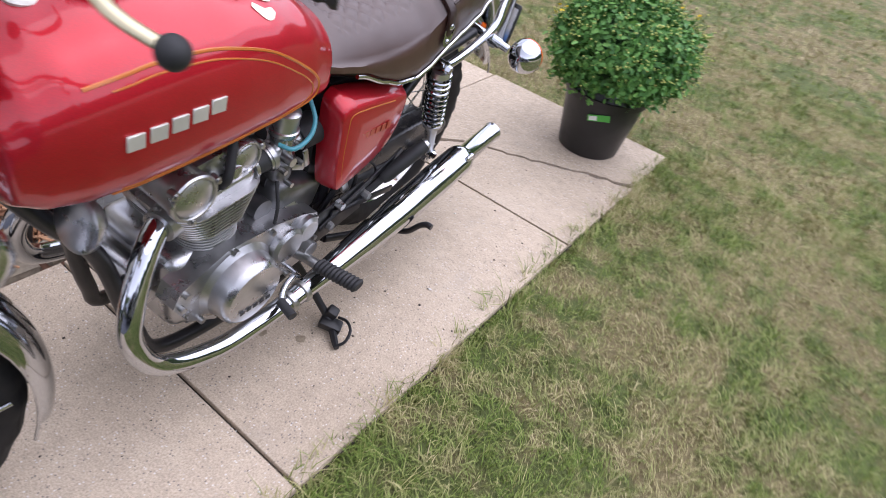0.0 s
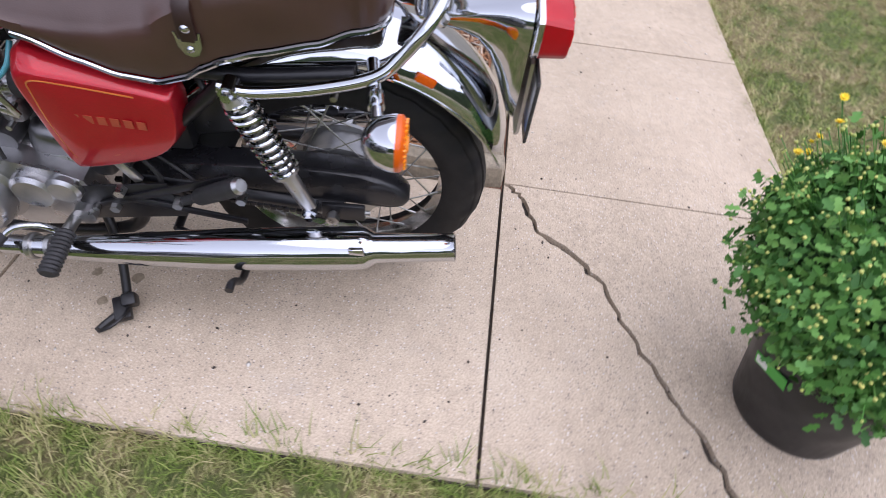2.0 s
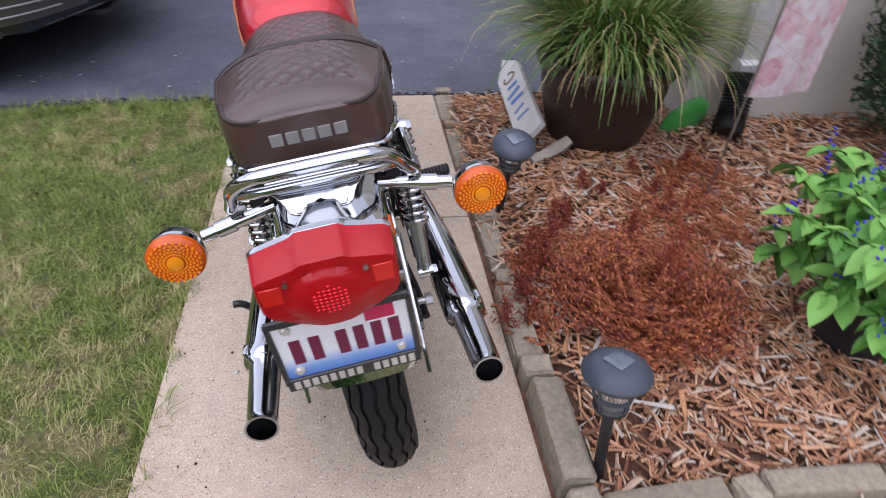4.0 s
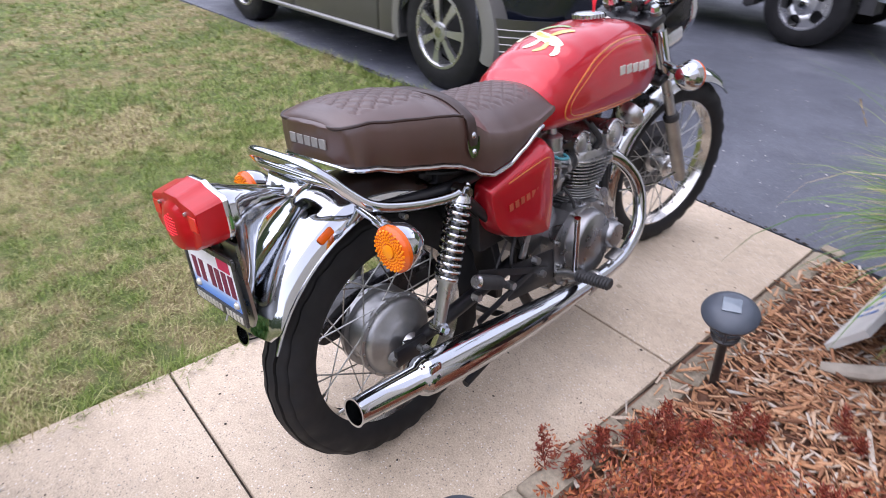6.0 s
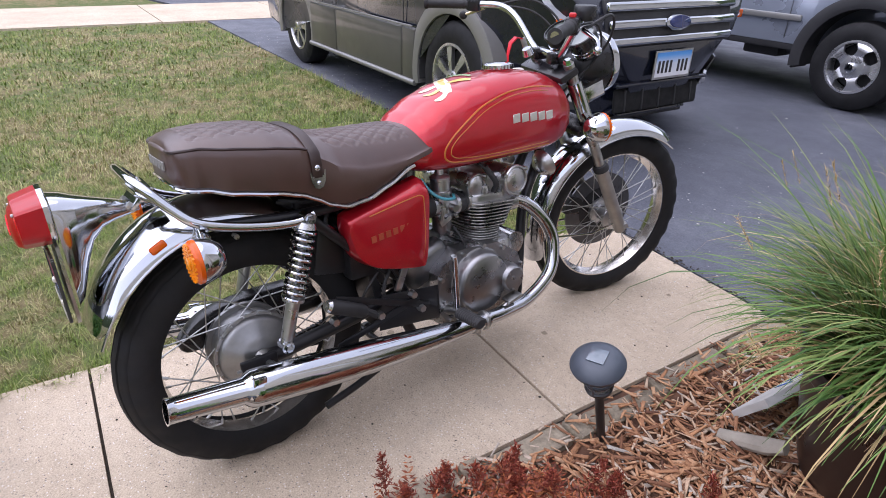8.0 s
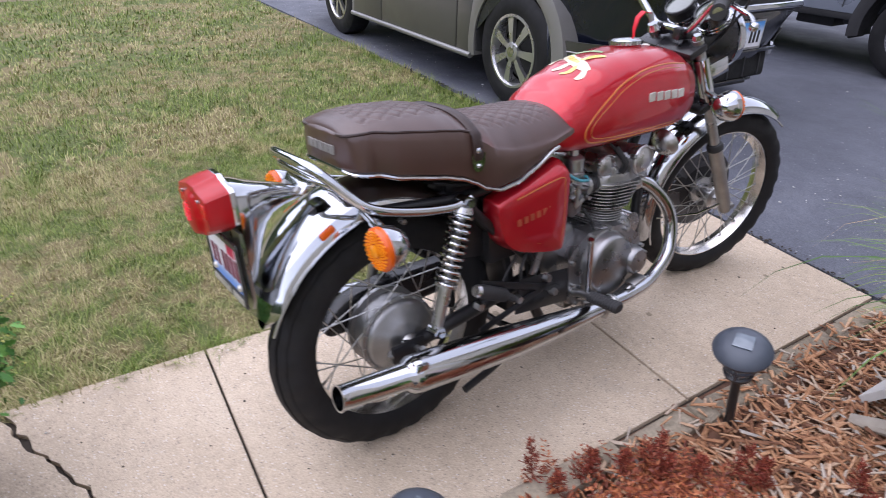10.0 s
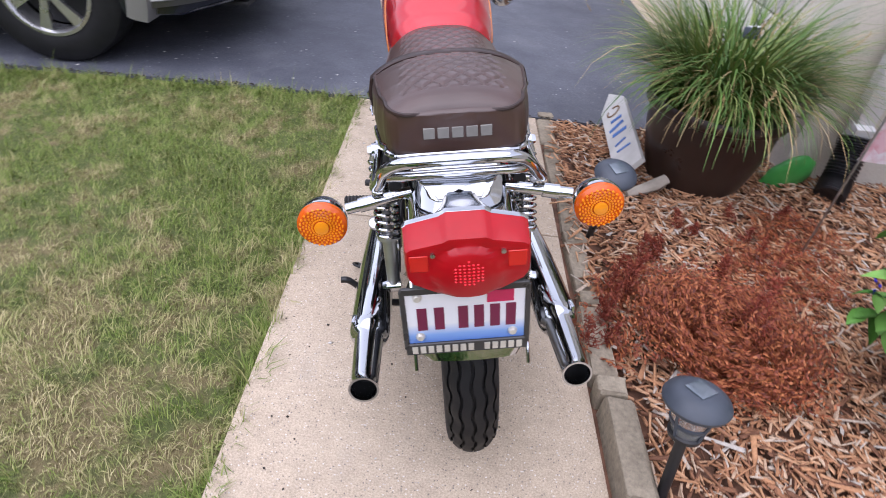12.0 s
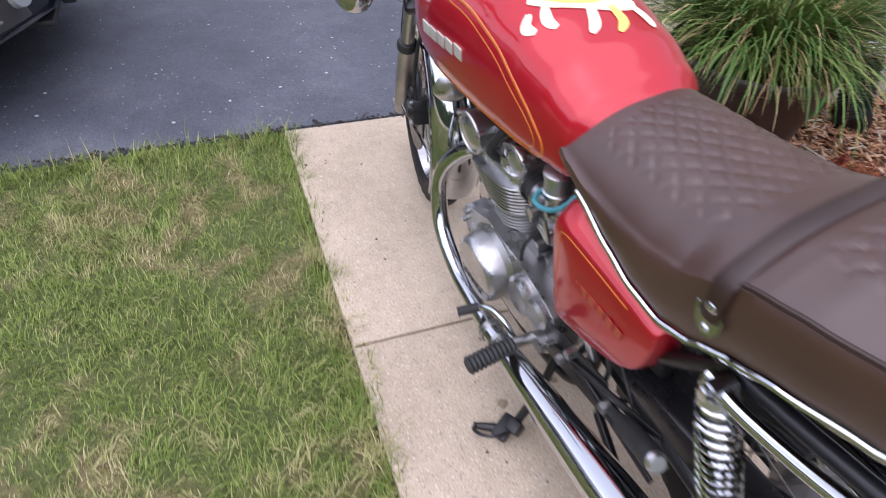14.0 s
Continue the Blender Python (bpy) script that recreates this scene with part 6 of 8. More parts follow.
for s in (1, -1):
    g0, g1 = Vector((0.923, s * 0.284, 1.048)), Vector((0.810, s * 0.382, 1.045))
    d = g1 - g0
    bm = B()
    rings = []
    dd, e1, e2 = basis(d)
    for k in range(27):
        r = (0.0165 if k % 2 else 0.0148) if 1 < k < 25 else 0.019
        c = g0 + d * (k / 26)
        rings.append([c + (e1 * math.cos(a) + e2 * math.sin(a)) * r for a in (2 * math.pi * j / 16 for j in range(16))])
    quads(bm, rings)
    part("grip", bm, RUBBER, bar, "black rubber grip")
    bm = B()
    box(bm, (0.045, 0.04, 0.045), g0 - d * 0.12, (0, 0, -48 * s), 0.010)
    part("switch_box", bm, BLACK, bar)
    if s < 0:
        bm = B()
        box(bm, (0.02, 0.018, 0.012), g0 - d * 0.10 + Vector((0, 0, 0.026)), (0, 0, 48), 0.003)
        part("stop_switch", bm, plain("red_plastic", (0.6, 0.02, 0.02), 0.4), bar, "small red stop switch")
    bm = B()
    l0, l1 = g0 + Vector((0.052, -s * 0.012, -0.012)), Vector((0.948, s * 0.372, 1.002))
    mid_l = (l0 + l1) / 2 + Vector((0.012, s * 0.010, 0.0))
    tube(bm, [l0, mid_l, l1], [0.0085, 0.007, 0.0065], 10, 6, True, 0.75)
    lever = part("lever", bm, CHROME if s < 0 else BRASS_LEVER, bar, "hand lever with ball end")
    bm = B()
    bmesh.ops.create_icosphere(bm, subdivisions=3, radius=0.0115 if s < 0 else 0.014, matrix=Matrix.Translation(l1))
    part("lever_ball", bm, CHROME if s < 0 else RUBBER, lever)
    if s < 0:
        bm = B()
        lathe(bm, [(0.0, 0.0), (0.028, 0.0), (0.030, 0.006), (0.030, 0.032), (0.027, 0.036), (0.0, 0.037)], Matrix.Translation(g0 - d * 0.30 + Vector((0.03, 0, 0.01))), 24)
        part("fluid_reservoir", bm, BLACK, bar)
    bm = B()
    tube(bm, [l0, (1.12, s * 0.20, 1.06), (1.19, s * 0.12, 0.98), (1.15, s * 0.06, 0.86), (1.06, s * 0.05, 0.74)], 0.004, 8)
    tube(bm, [g0 - d * 0.1, (1.10, s * 0.17, 1.03), (1.17, s * 0.10, 0.93), (1.10, s * 0.045, 0.82), (0.98, s * 0.04, 0.72)], 0.0035, 8)
    part("control_cable", bm, RUBBER, bar)
# ignition key with red fob
bm = B()
rod(bm, HEAD_AT - FORK_DIR * 0.145, HEAD_AT - FORK_DIR * 0.165, 0.018, 0.014, 20)
lock = front(part("ignition_lock", bm, CHROME, bike))
bm = B()
base_k = HEAD_AT - FORK_DIR * 0.165
box(bm, (0.018, 0.0025, 0.03), base_k + Vector((-0.01, 0, 0.018)), (0, -26, 0), 0.001)
part("key", bm, STEEL, lock)
bm = B()
k0 = base_k + Vector((-0.02, 0, 0.03))
rings = []
for f, dx, dy, dz, h in ((0, 0, 0, 0, 0.008), (0.3, -0.018, 0.004, 0.004, 0.009), (0.6, -0.035, 0.006, -0.012, 0.009), (0.8, -0.042, 0.006, -0.045, 0.006), (1, -0.040, 0.004, -0.075, 0.003)):
    c = k0 + Vector((dx, dy, dz))
    rings.append([c + Vector((0, h, 0.0015)), c + Vector((0, -h, 0.0015)), c + Vector((0.002, -h, -0.0015)), c + Vector((0.002, h, -0.0015))])
quads(bm, rings)
part("key_fob", bm, plain("red_fob", (0.65, 0.015, 0.03), 0.45), lock, "red ribbon key fob")

# ---- planting bed: soil, mulch chips, edging blocks ----
BED = [(-1.36, -0.60), (-1.36, 1.625), (-5.3, 1.625), (-5.3, -0.20), (-2.42, -0.20), (-2.42, -0.60)]


def bed_height(x, y):
    """The bed is heaped a little away from its edges."""
    d = min(-1.44 - x, 1.55 - y, y + 0.55)
    return -0.004 + 0.045 * max(0.0, min(1.0, d / 0.5)) + 0.012 * noise.noise((x * 2.5, y * 2.5, 7))


def in_bed(x, y):
    return -5.2 < x < -1.43 and -0.56 < y < 1.56 and not (x < -2.44 and y < -0.18)


def build_bed():
    bm = B()
    n, m = 48, 27
    grid = []
    for i in range(n + 1):
        row = []
        for j in range(m + 1):
            x, y = -5.3 + 3.94 * i / n, -0.60 + 2.225 * j / m
            row.append(bm.verts.new((x, y, bed_height(x, y) - 0.012)))
        grid.append(row)
    for i in range(n):
        for j in range(m):
            bm.faces.new((grid[i][j], grid[i + 1][j], grid[i + 1][j + 1], grid[i][j + 1]))
    tagged(part("ground", bm, MULCH_SOIL), "dark damp soil of the planting bed", "flower bed", kind="structure")
    # the chips
    rng = np.random.RandomState(5)
    pts = []
    while len(pts) < 17500:
        x = -1.36 - abs(rng.gamma(1.7, 0.75))
        y = rng.uniform(-0.58, 1.60)
        if in_bed(x, y) or (-1.43 <= x < -1.345 and -0.5 < y < 1.05 and rng.rand() < 0.65) or (-1.345 <= x < -1.25 and -0.5 < y < 1.05 and rng.rand() < 0.06):
            pts.append((x, y))
    pts = np.array(pts)
    n = len(pts)
    z = np.array([bed_height(x, y) if x < -1.43 else (0.012 if x < -1.36 else 0.003) for x, y in pts]) + rng.uniform(0, 0.022, n)
    length = rng.gamma(2.8, 0.0145, n) + 0.010
    wide = rng.uniform(0.004, 0.012, n) * (0.6 + length * 8)
    thick = rng.uniform(0.0015, 0.005, n)
    yaw, pitch, roll = rng.uniform(0, 2 * np.pi, n), rng.normal(0, 0.22, n), rng.normal(0, 0.4, n)
    ax = np.stack([np.cos(yaw) * np.cos(pitch), np.sin(yaw) * np.cos(pitch), np.sin(pitch)], 1)
    side = np.stack([-np.sin(yaw) * np.cos(roll), np.cos(yaw) * np.cos(roll), np.sin(roll)], 1)
    up = np.cross(ax, side)
    c = np.stack([pts[:, 0], pts[:, 1], z], 1)
    verts = []
    for a, b, d in ((-1, -1, -1), (1, -0.6, -1), (1, 0.5, -1), (-1, 1, -1), (-0.9, -0.9, 1), (0.85, -0.5, 1), (0.9, 0.4, 1), (-0.95, 0.9, 1)):
        verts.append(c + ax * (a * length / 2)[:, None] + side * (b * wide / 2)[:, None] + up * (d * thick / 2)[:, None])
    verts = np.stack(verts, 1).reshape(-1, 3)
    cube = np.array([(0, 3, 2, 1), (4, 5, 6, 7), (0, 1, 5, 4), (1, 2, 6, 5), (2, 3, 7, 6), (3, 0, 4, 7)])
    faces = (cube[None] + 8 * np.arange(n)[:, None, None]).reshape(-1, 4)
    tagged(soup("wood_chips", verts, faces, MULCH), "reddish brown and grey shredded wood mulch", "mulch", kind="stuff")


build_bed()


def edging_block(at, size, yaw, tilt=0.0, kind_long=True):
    lx, wy, hz = size
    bm = B()
    box(bm, (lx, wy, hz + 0.06), (0, 0, (hz - 0.06) / 2), (0, 0, 0), 0.011, 3)
    rng = random.Random(int(at[0] * 1000) + int(at[1] * 777))
    for v in bm.verts:
        if v.co.z > 0 and kind_long:
            v.co.y += (0.006 if v.co.y > 0 else -0.006) * (1 - (2 * v.co.x / lx) ** 2)
            v.co.z -= 0.012 * (2 * v.co.x / lx) ** 4
        v.co += Vector((rng.uniform(-1, 1), rng.uniform(-1, 1), rng.uniform(-1, 1))) * 0.0032
    ob = part("edging_block", bm, EDGING, None)
    ob.matrix_world = pose(*at, tilt, 0, yaw)
    return tagged(ob, "weathered tan concrete edging block beside the path" if kind_long else "small square concrete edging link beside the path", "edging stone", "bed edging blocks")


edging_block((-1.408, 1.582, -0.005), (0.068, 0.078, 0.070), 4, 0, False)
x = -1.445
for k in range(9):
    edging_block((x - 0.145, 1.578 - 0.004 * (k % 2), -0.008), (0.275, 0.062, 0.064 - 0.003 * k), random.Random(k).uniform(-4, 4), random.Random(k + 9).uniform(-9, 7))
    edging_block((x - 0.325, 1.584, -0.008), (0.060, 0.068, 0.068 - 0.004 * k), random.Random(k + 20).uniform(-9, 9), 0, False)
    x -= 0.366
y = 1.532
for k in range(6):
    drop = (0.070, 0.052, 0.026, 0.014, 0.010, 0.010)[k]
    edging_block((-1.408 + 0.010 * math.sin(k * 1.7), y - 0.150, -0.006), (0.285, 0.075, drop), 90 + random.Random(k + 40).uniform(-3, 3), random.Random(k + 49).uniform(-6, 4))
    edging_block((-1.410 + 0.006 * math.cos(k * 2.1), y - 0.332, -0.006), (0.060, 0.080, max(0.012, drop - 0.006)), 90 + random.Random(k + 60).uniform(-8, 8), 0, False)
    y -= 0.368

# ---- lawn ----
def blades(seed):
    rng = np.random.RandomState(seed)

    def patch(x0, x1, y0, y1, n, h0, h1, w0, w1):
        return np.stack([rng.uniform(x0, x1, n), rng.uniform(y0, y1, n), rng.gamma(6, (h0 + h1) / 12, n), rng.uniform(w0, w1, n)], 1)
    sets = [patch(-0.475, 1.3, -0.58, 2.7, 125000, 0.026, 0.042, 0.0014, 0.0029),
            patch(-0.475, 1.6, 2.55, 4.2, 36000, 0.028, 0.044, 0.0020, 0.0038),
            patch(1.3, 3.4, -0.58, 4.0, 44000, 0.028, 0.046, 0.0032, 0.0056),
            patch(-4.8, -0.475, 2.53, 4.6, 60000, 0.026, 0.042, 0.0020, 0.0040),
            patch(3.4, 7.35, -0.58, 6.5, 34000, 0.03, 0.05, 0.007, 0.012),
            patch(-4.8, 3.4, 4.2, 7.5, 22000, 0.03, 0.05, 0.006, 0.011),
            patch(-0.50, -0.43, -0.58, 2.5, 4600, 0.045, 0.068, 0.0018, 0.0034),
            patch(-3.8, -0.45, 2.515, 2.56, 2600, 0.04, 0.06, 0.0018, 0.0034),
            patch(-0.46, 3.4, -0.60, -0.53, 3600, 0.045, 0.07, 0.0022, 0.0040)]
    p = np.concatenate(sets)
    n = len(p)
    x, y, h, w = p.T
    z = -0.037 * np.clip(x, 0, 9.5) - 0.024 + 0.004 * np.sin(x * 5.1) * np.cos(y * 4.3)
    # tufts: neighbours lean much the same way, some tufts stand taller
    cell = (np.floor(x / 0.055 + 0.4 * np.sin(y * 31)) * 131 + np.floor(y / 0.055 + 0.4 * np.sin(x * 29)) * 977).astype(int)
    tuft = np.abs(np.sin(cell * 12.9898) * 43758.5453) % 1.0
    h = h * (0.46 + 0.54 * tuft)
    yaw = 2 * np.pi * ((tuft * 7.31) % 1.0) + rng.normal(0, 1.1, n)
    lean = np.clip(rng.gamma(3.0, 0.30, n), 0.10, 1.45)
    d = np.stack([np.cos(yaw), np.sin(yaw)], 1)
    s = np.stack([-np.sin(yaw), np.cos(yaw)], 1)
    root = np.stack([x, y, z], 1)

    def at(f, bend):
        out = h * f * np.sin(lean * bend)
        return np.stack([x + d[:, 0] * out, y + d[:, 1] * out, z + h * f * np.cos(lean * bend)], 1)
    sw = np.concatenate([s * (w / 2)[:, None], np.zeros((n, 1))], 1)
    mid, tip = at(0.6, 0.75), at(1.15, 1.15)
    verts = np.stack([root - sw, root + sw, mid + sw * 0.85, mid - sw * 0.85, tip], 1).reshape(-1, 3)
    tri = np.array([(0, 1, 2), (0, 2, 3), (3, 2, 4)])
    faces = (tri[None] + 5 * np.arange(n)[:, None, None]).reshape(-1, 3)
    return tagged(soup("grass", verts, faces, GRASS), "short lawn grass, green with dry tan patches", "grass", kind="stuff")


blades(11)

# ---- solar path lights ----
LIGHT_GREY = plain("slate_grey_plastic", (0.055, 0.066, 0.085), 0.45, 0.0, 0.2, 50, 0.08)
SOLAR = plain("solar_cell", (0.14, 0.17, 0.20), 0.15, 0.2, 0.15, 90, 0.0, 0.8)
CLEAR = material("clear_plastic", 0.08, 0.0, (0.85, 0.87, 0.88))
bsdf(CLEAR).inputs["Transmission Weight"].default_value = 0.85
bsdf(CLEAR).inputs["IOR"].default_value = 1.3


def path_light(base_at, top_at):
    a, t = Vector(base_at), Vector(top_at)
    d = (t - a).normalized()
    m = Matrix.Translation(a) @ d.to_track_quat("Z", "Y").to_matrix().to_4x4()
    h = (t - a).length
    thing = group_of("path_light", m, "grey plastic solar path light staked in mulch", "garden light", "solar path lights")
    bm = B()
    lathe(bm, [(0.0, -0.05), (0.011, -0.02), (0.0125, 0.0), (0.0125, h - 0.135), (0.022, h - 0.132), (0.036, h - 0.122), (0.038, h - 0.112), (0.033, h - 0.108)], None, 18)
    part("stake", bm, PLASTIC, thing)
    bm = B()
    lathe(bm, [(0.031, h - 0.112), (0.047, h - 0.042)], None, 24)
    part("lens", bm, CLEAR, thing, "clear plastic lens")
    bm = B()
    for k in range(4):
        ang = 2 * math.pi * k / 4 + 0.4
        rod(bm, (0.033 * math.cos(ang), 0.033 * math.sin(ang), h - 0.115), (0.050 * math.cos(ang), 0.050 * math.sin(ang), h - 0.038), 0.0036, None, 6)
    lathe(bm, [(0.038, h - 0.086), (0.042, h - 0.084), (0.043, h - 0.077), (0.039, h - 0.075)], None, 24, True)
    part("cage", bm, LIGHT_GREY, thing)
    bm = B()
    lathe(bm, [(0.040, h - 0.045), (0.060, h - 0.042), (0.069, h - 0.034), (0.071, h - 0.026), (0.066, h - 0.016), (0.050, h - 0.004), (0.038, h + 0.001), (0.0, h + 0.002)], None, 36)
    part("cap", bm, LIGHT_GREY, thing, "domed slate-grey cap")
    bm = B()
    box(bm, (0.046, 0.046, 0.003), (0, 0, h + 0.0035), (0, 0, 25), 0.001)
    part("solar_panel", bm, SOLAR, thing, "small square solar cell")
    return thing


path_light((-1.474, 0.431, 0.0), (-1.473, 0.522, 0.330))
path_light((-1.474, 1.483, 0.0), (-1.469, 1.437, 0.318))
path_light((-2.654, 1.470, 0.0), (-2.70, 1.50, 0.330))
path_light((-3.75, 1.480, 0.0), (-3.76, 1.49, 0.330))

# ---- potted chrysanthemum on the path corner ----
POT_BLACK = plain("black_nursery_plastic", (0.016, 0.016, 0.018), 0.42, 0.0, 0.25, 30, 0.06)


def leaf_cloud(name, centres, normals, size, mat, parent, lobes, seed, label=""):
    """Many small lobed leaves as one mesh."""
    rng = np.random.RandomState(seed)
    n = len(centres)
    nrm = normals + rng.normal(0, 0.55, (n, 3))
    nrm /= np.linalg.norm(nrm, axis=1)[:, None]
    ref = rng.normal(0, 1, (n, 3))
    a = np.cross(nrm, ref)
    a /= np.linalg.norm(a, axis=1)[:, None]
    b = np.cross(nrm, a)
    s = size * rng.uniform(0.6, 1.25, n)
    shape = lobes
    verts = [centres]
    for u, v, w in shape:
        verts.append(centres + a * (u * s)[:, None] + b * (v * s)[:, None] + nrm * (w * s)[:, None])
    k = len(shape)
    verts = np.stack(verts, 1).reshape(-1, 3)
    tri = np.array([(0, i + 1, (i + 1) % k + 1) for i in range(k)])
    faces = (tri[None] + (k + 1) * np.arange(n)[:, None, None]).reshape(-1, 3)
    ob = soup(name, verts, faces, mat)
    ob.parent = parent
    ob["kind"] = "stuff"
    if label:
        ob["label"] = label
    return ob


def leaf_mat(name, lo, mid, hi):
    m = material(name, 0.5)
    r = node(m, "ShaderNodeNewGeometry").outputs["Random Per Island"]
    col = ramp(m, r, [(0.0, lo), (0.5, mid), (1.0, hi)])
    base(m, col)
    bsdf(m).inputs["Specular IOR Level"].default_value = 0.3
    return m


MUM_LEAF = leaf_mat("chrysanthemum_leaf", (0.038, 0.125, 0.024), (0.085, 0.230, 0.044), (0.170, 0.365, 0.080))
BUD = leaf_mat("pale_bud", (0.32, 0.42, 0.10), (0.52, 0.56, 0.16), (0.68, 0.64, 0.18))
PETAL = plain("yellow_petal", (0.86, 0.66, 0.03), 0.5, 0.0, 0.15, 60, 0.0)


def chrysanthemum(at):
    thing = group_of("potted_chrysanthemum", pose(*at), "round green chrysanthemum with yellow buds in black pot", "potted plant")
    bm = B()
    lathe(bm, [(0.0, 0.0), (0.120, 0.0), (0.126, 0.006), (0.160, 0.235), (0.168, 0.238), (0.170, 0.262), (0.164, 0.264), (0.158, 0.235), (0.15, 0.215), (0.0, 0.215)], None, 48)
    pot = part("pot", bm, POT_BLACK, thing, "black plastic nursery pot")
    bm = B()
    box(bm, (0.085, 0.003, 0.028), (0, 0, 0), (0, 0, 0), 0.001)
    tag = part("pot_label", bm, plain("green_label", (0.08, 0.42, 0.06), 0.4, 0, 0.1, 60, 0), pot, "green and white pot label", smooth=False)
    tag.matrix_basis = pose(0.0, 0, 0.195, 0, 0, 20) @ Matrix.Translation((0, -0.1565, 0)) @ pose(0, 0, 0, 8, -12, 0)
    bm = B()
    box(bm, (0.030, 0.002, 0.018), (-0.022, -0.002, 0.0))
    part("label_bar", bm, plain("white_label", (0.8, 0.8, 0.78), 0.4, 0, 0.05, 60, 0), tag, smooth=False)
    rng = np.random.RandomState(21)
    lobes = [(0.0, -0.5, 0), (0.30, -0.34, 0.05), (0.22, -0.10, 0), (0.56, 0.08, 0.10), (0.26, 0.24, 0), (0.34, 0.62, 0.06), (0.0, 0.90, -0.12), (-0.34, 0.62, 0.06), (-0.26, 0.24, 0), (-0.56, 0.08, 0.10), (-0.22, -0.10, 0), (-0.30, -0.34, 0.05)]
    rad, mid = np.array([0.264, 0.264, 0.205]), np.array([0, 0, 0.420])
    # sprays: each a tuft of leaves round its own shoot, so the outline is uneven
    k = 620
    w = rng.normal(0, 1, (k, 3))
    w /= np.linalg.norm(w, axis=1)[:, None]
    w = w[w[:, 2] > -0.62]
    tip = w * rad * rng.uniform(0.86, 1.06, (len(w), 1)) + mid
    per = 27
    out = np.repeat(w, per, axis=0)
    c = np.repeat(tip, per, axis=0) + rng.normal(0, 0.022, (len(out), 3)) - out * np.abs(rng.normal(0, 0.034, (len(out), 1)))
    leaf_cloud("foliage", c, out * 0.8 + np.array([0, 0, 0.45]), 0.0178, MUM_LEAF, thing, lobes, 4, "dense small lobed green leaves")
    # dark core ball: the shade between the leaves, put in as colour
    bm = B()
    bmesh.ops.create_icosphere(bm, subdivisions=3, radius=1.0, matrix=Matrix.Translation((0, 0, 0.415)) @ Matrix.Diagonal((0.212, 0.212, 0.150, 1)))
    part("shade_core", bm, plain("shaded_core_green", (0.020, 0.055, 0.014), 0.9, 0, 0.4, 60, 0.6), thing)
    # buds on thin stalks above the leaves
    verts, faces, sv, sf = [], [], [], []
    heads = []
    for p, d in zip(tip, w):
        for _ in range(3):
            if d[2] < rng.uniform(-0.55, 0.15):
                continue
            root = p + rng.normal(0, 0.016, 3)
            top = root + d * rng.uniform(0.014, 0.036) + np.array([0, 0, rng.uniform(0.010, 0.026)])
            heads.append((top, d))
            r = rng.uniform(0.0028, 0.0050)
            b0 = len(verts)
            for dx, dy, dz in ((1, 0, 0), (0, 1, 0), (-1, 0, 0), (0, -1, 0), (0, 0, 0.9), (0, 0, -1.1)):
                verts.append(top + np.array((dx, dy, dz)) * r)
            for a_, b_ in ((0, 1), (1, 2), (2, 3), (3, 0)):
                faces += [(b0 + a_, b0 + b_, b0 + 4), (b0 + b_, b0 + a_, b0 + 5)]
            for ax in (np.array((0.0011, 0, 0)), np.array((0, 0.0011, 0))):
                b0 = len(sv)
                sv += [root - d * 0.02 - ax, root - d * 0.02 + ax, top + ax, top - ax]
                sf.append((b0, b0 + 1, b0 + 2, b0 + 3))
    ob = soup("bud", np.array(verts), np.array(faces), BUD, True)
    ob.parent, ob["kind"], ob["label"] = thing, "stuff", "pale green unopened buds"
    ob = soup("bud_stalk", np.array(sv), np.array(sf), MUM_LEAF)
    ob.parent, ob["kind"] = thing, "stuff"
    opened = [h for h in heads if h[1][2] > 0.25 and h[1][1] - h[1][0] > -0.35]
    for q in rng.permutation(len(opened))[:70]:
        top, d = opened[q]
        bm = B()
        size = rng.uniform(0.006, 0.0105)
        for ring_i, lift in ((1.0, 0.0), (0.62, 0.003)):
            for q2 in range(10):
                an = 2 * math.pi * (q2 + 0.5 * (ring_i < 1)) / 10
                t2 = Vector((math.cos(an), math.sin(an), 0)) * size * ring_i + Vector((0, 0, 0.004 + lift))
                sd = Vector((-math.sin(an), math.cos(an), 0)) * size * 0.28
                bm.faces.new([bm.verts.new(x_) for x_ in (sd * 0.4, t2 * 0.6 + sd, t2, t2 * 0.6 - sd, -sd * 0.4)])
        ob = part("flower", bm, PETAL, thing, "", False)
        ob.matrix_basis = Matrix.Translation(Vector(top) + Vector((0, 0, 0.004))) @ pose(0, 0, 0, rng.uniform(-30, 30), rng.uniform(-30, 30), rng.uniform(0, 360))
    return thing


chrysanthemum((-0.748, 2.305, 0.003))

# ---- salvia in its nursery pot ----
SALVIA = leaf_mat("salvia_leaf", (0.06, 0.17, 0.025), (0.11, 0.28, 0.05), (0.19, 0.38, 0.08))
obj_rnd = node(SALVIA, "ShaderNodeObjectInfo").outputs["Random"]
base(SALVIA, ramp(SALVIA, obj_rnd, [(0.0, (0.06, 0.17, 0.025)), (0.5, (0.11, 0.28, 0.05)), (1.0, (0.20, 0.40, 0.085))]))
SALVIA_BLUE = plain("blue_violet_petal", (0.05, 0.035, 0.50), 0.5, 0.0, 0.2, 60, 0.0)
STEM = plain("green_stem", (0.08, 0.15, 0.04), 0.6, 0.0, 0.2, 60, 0.1)


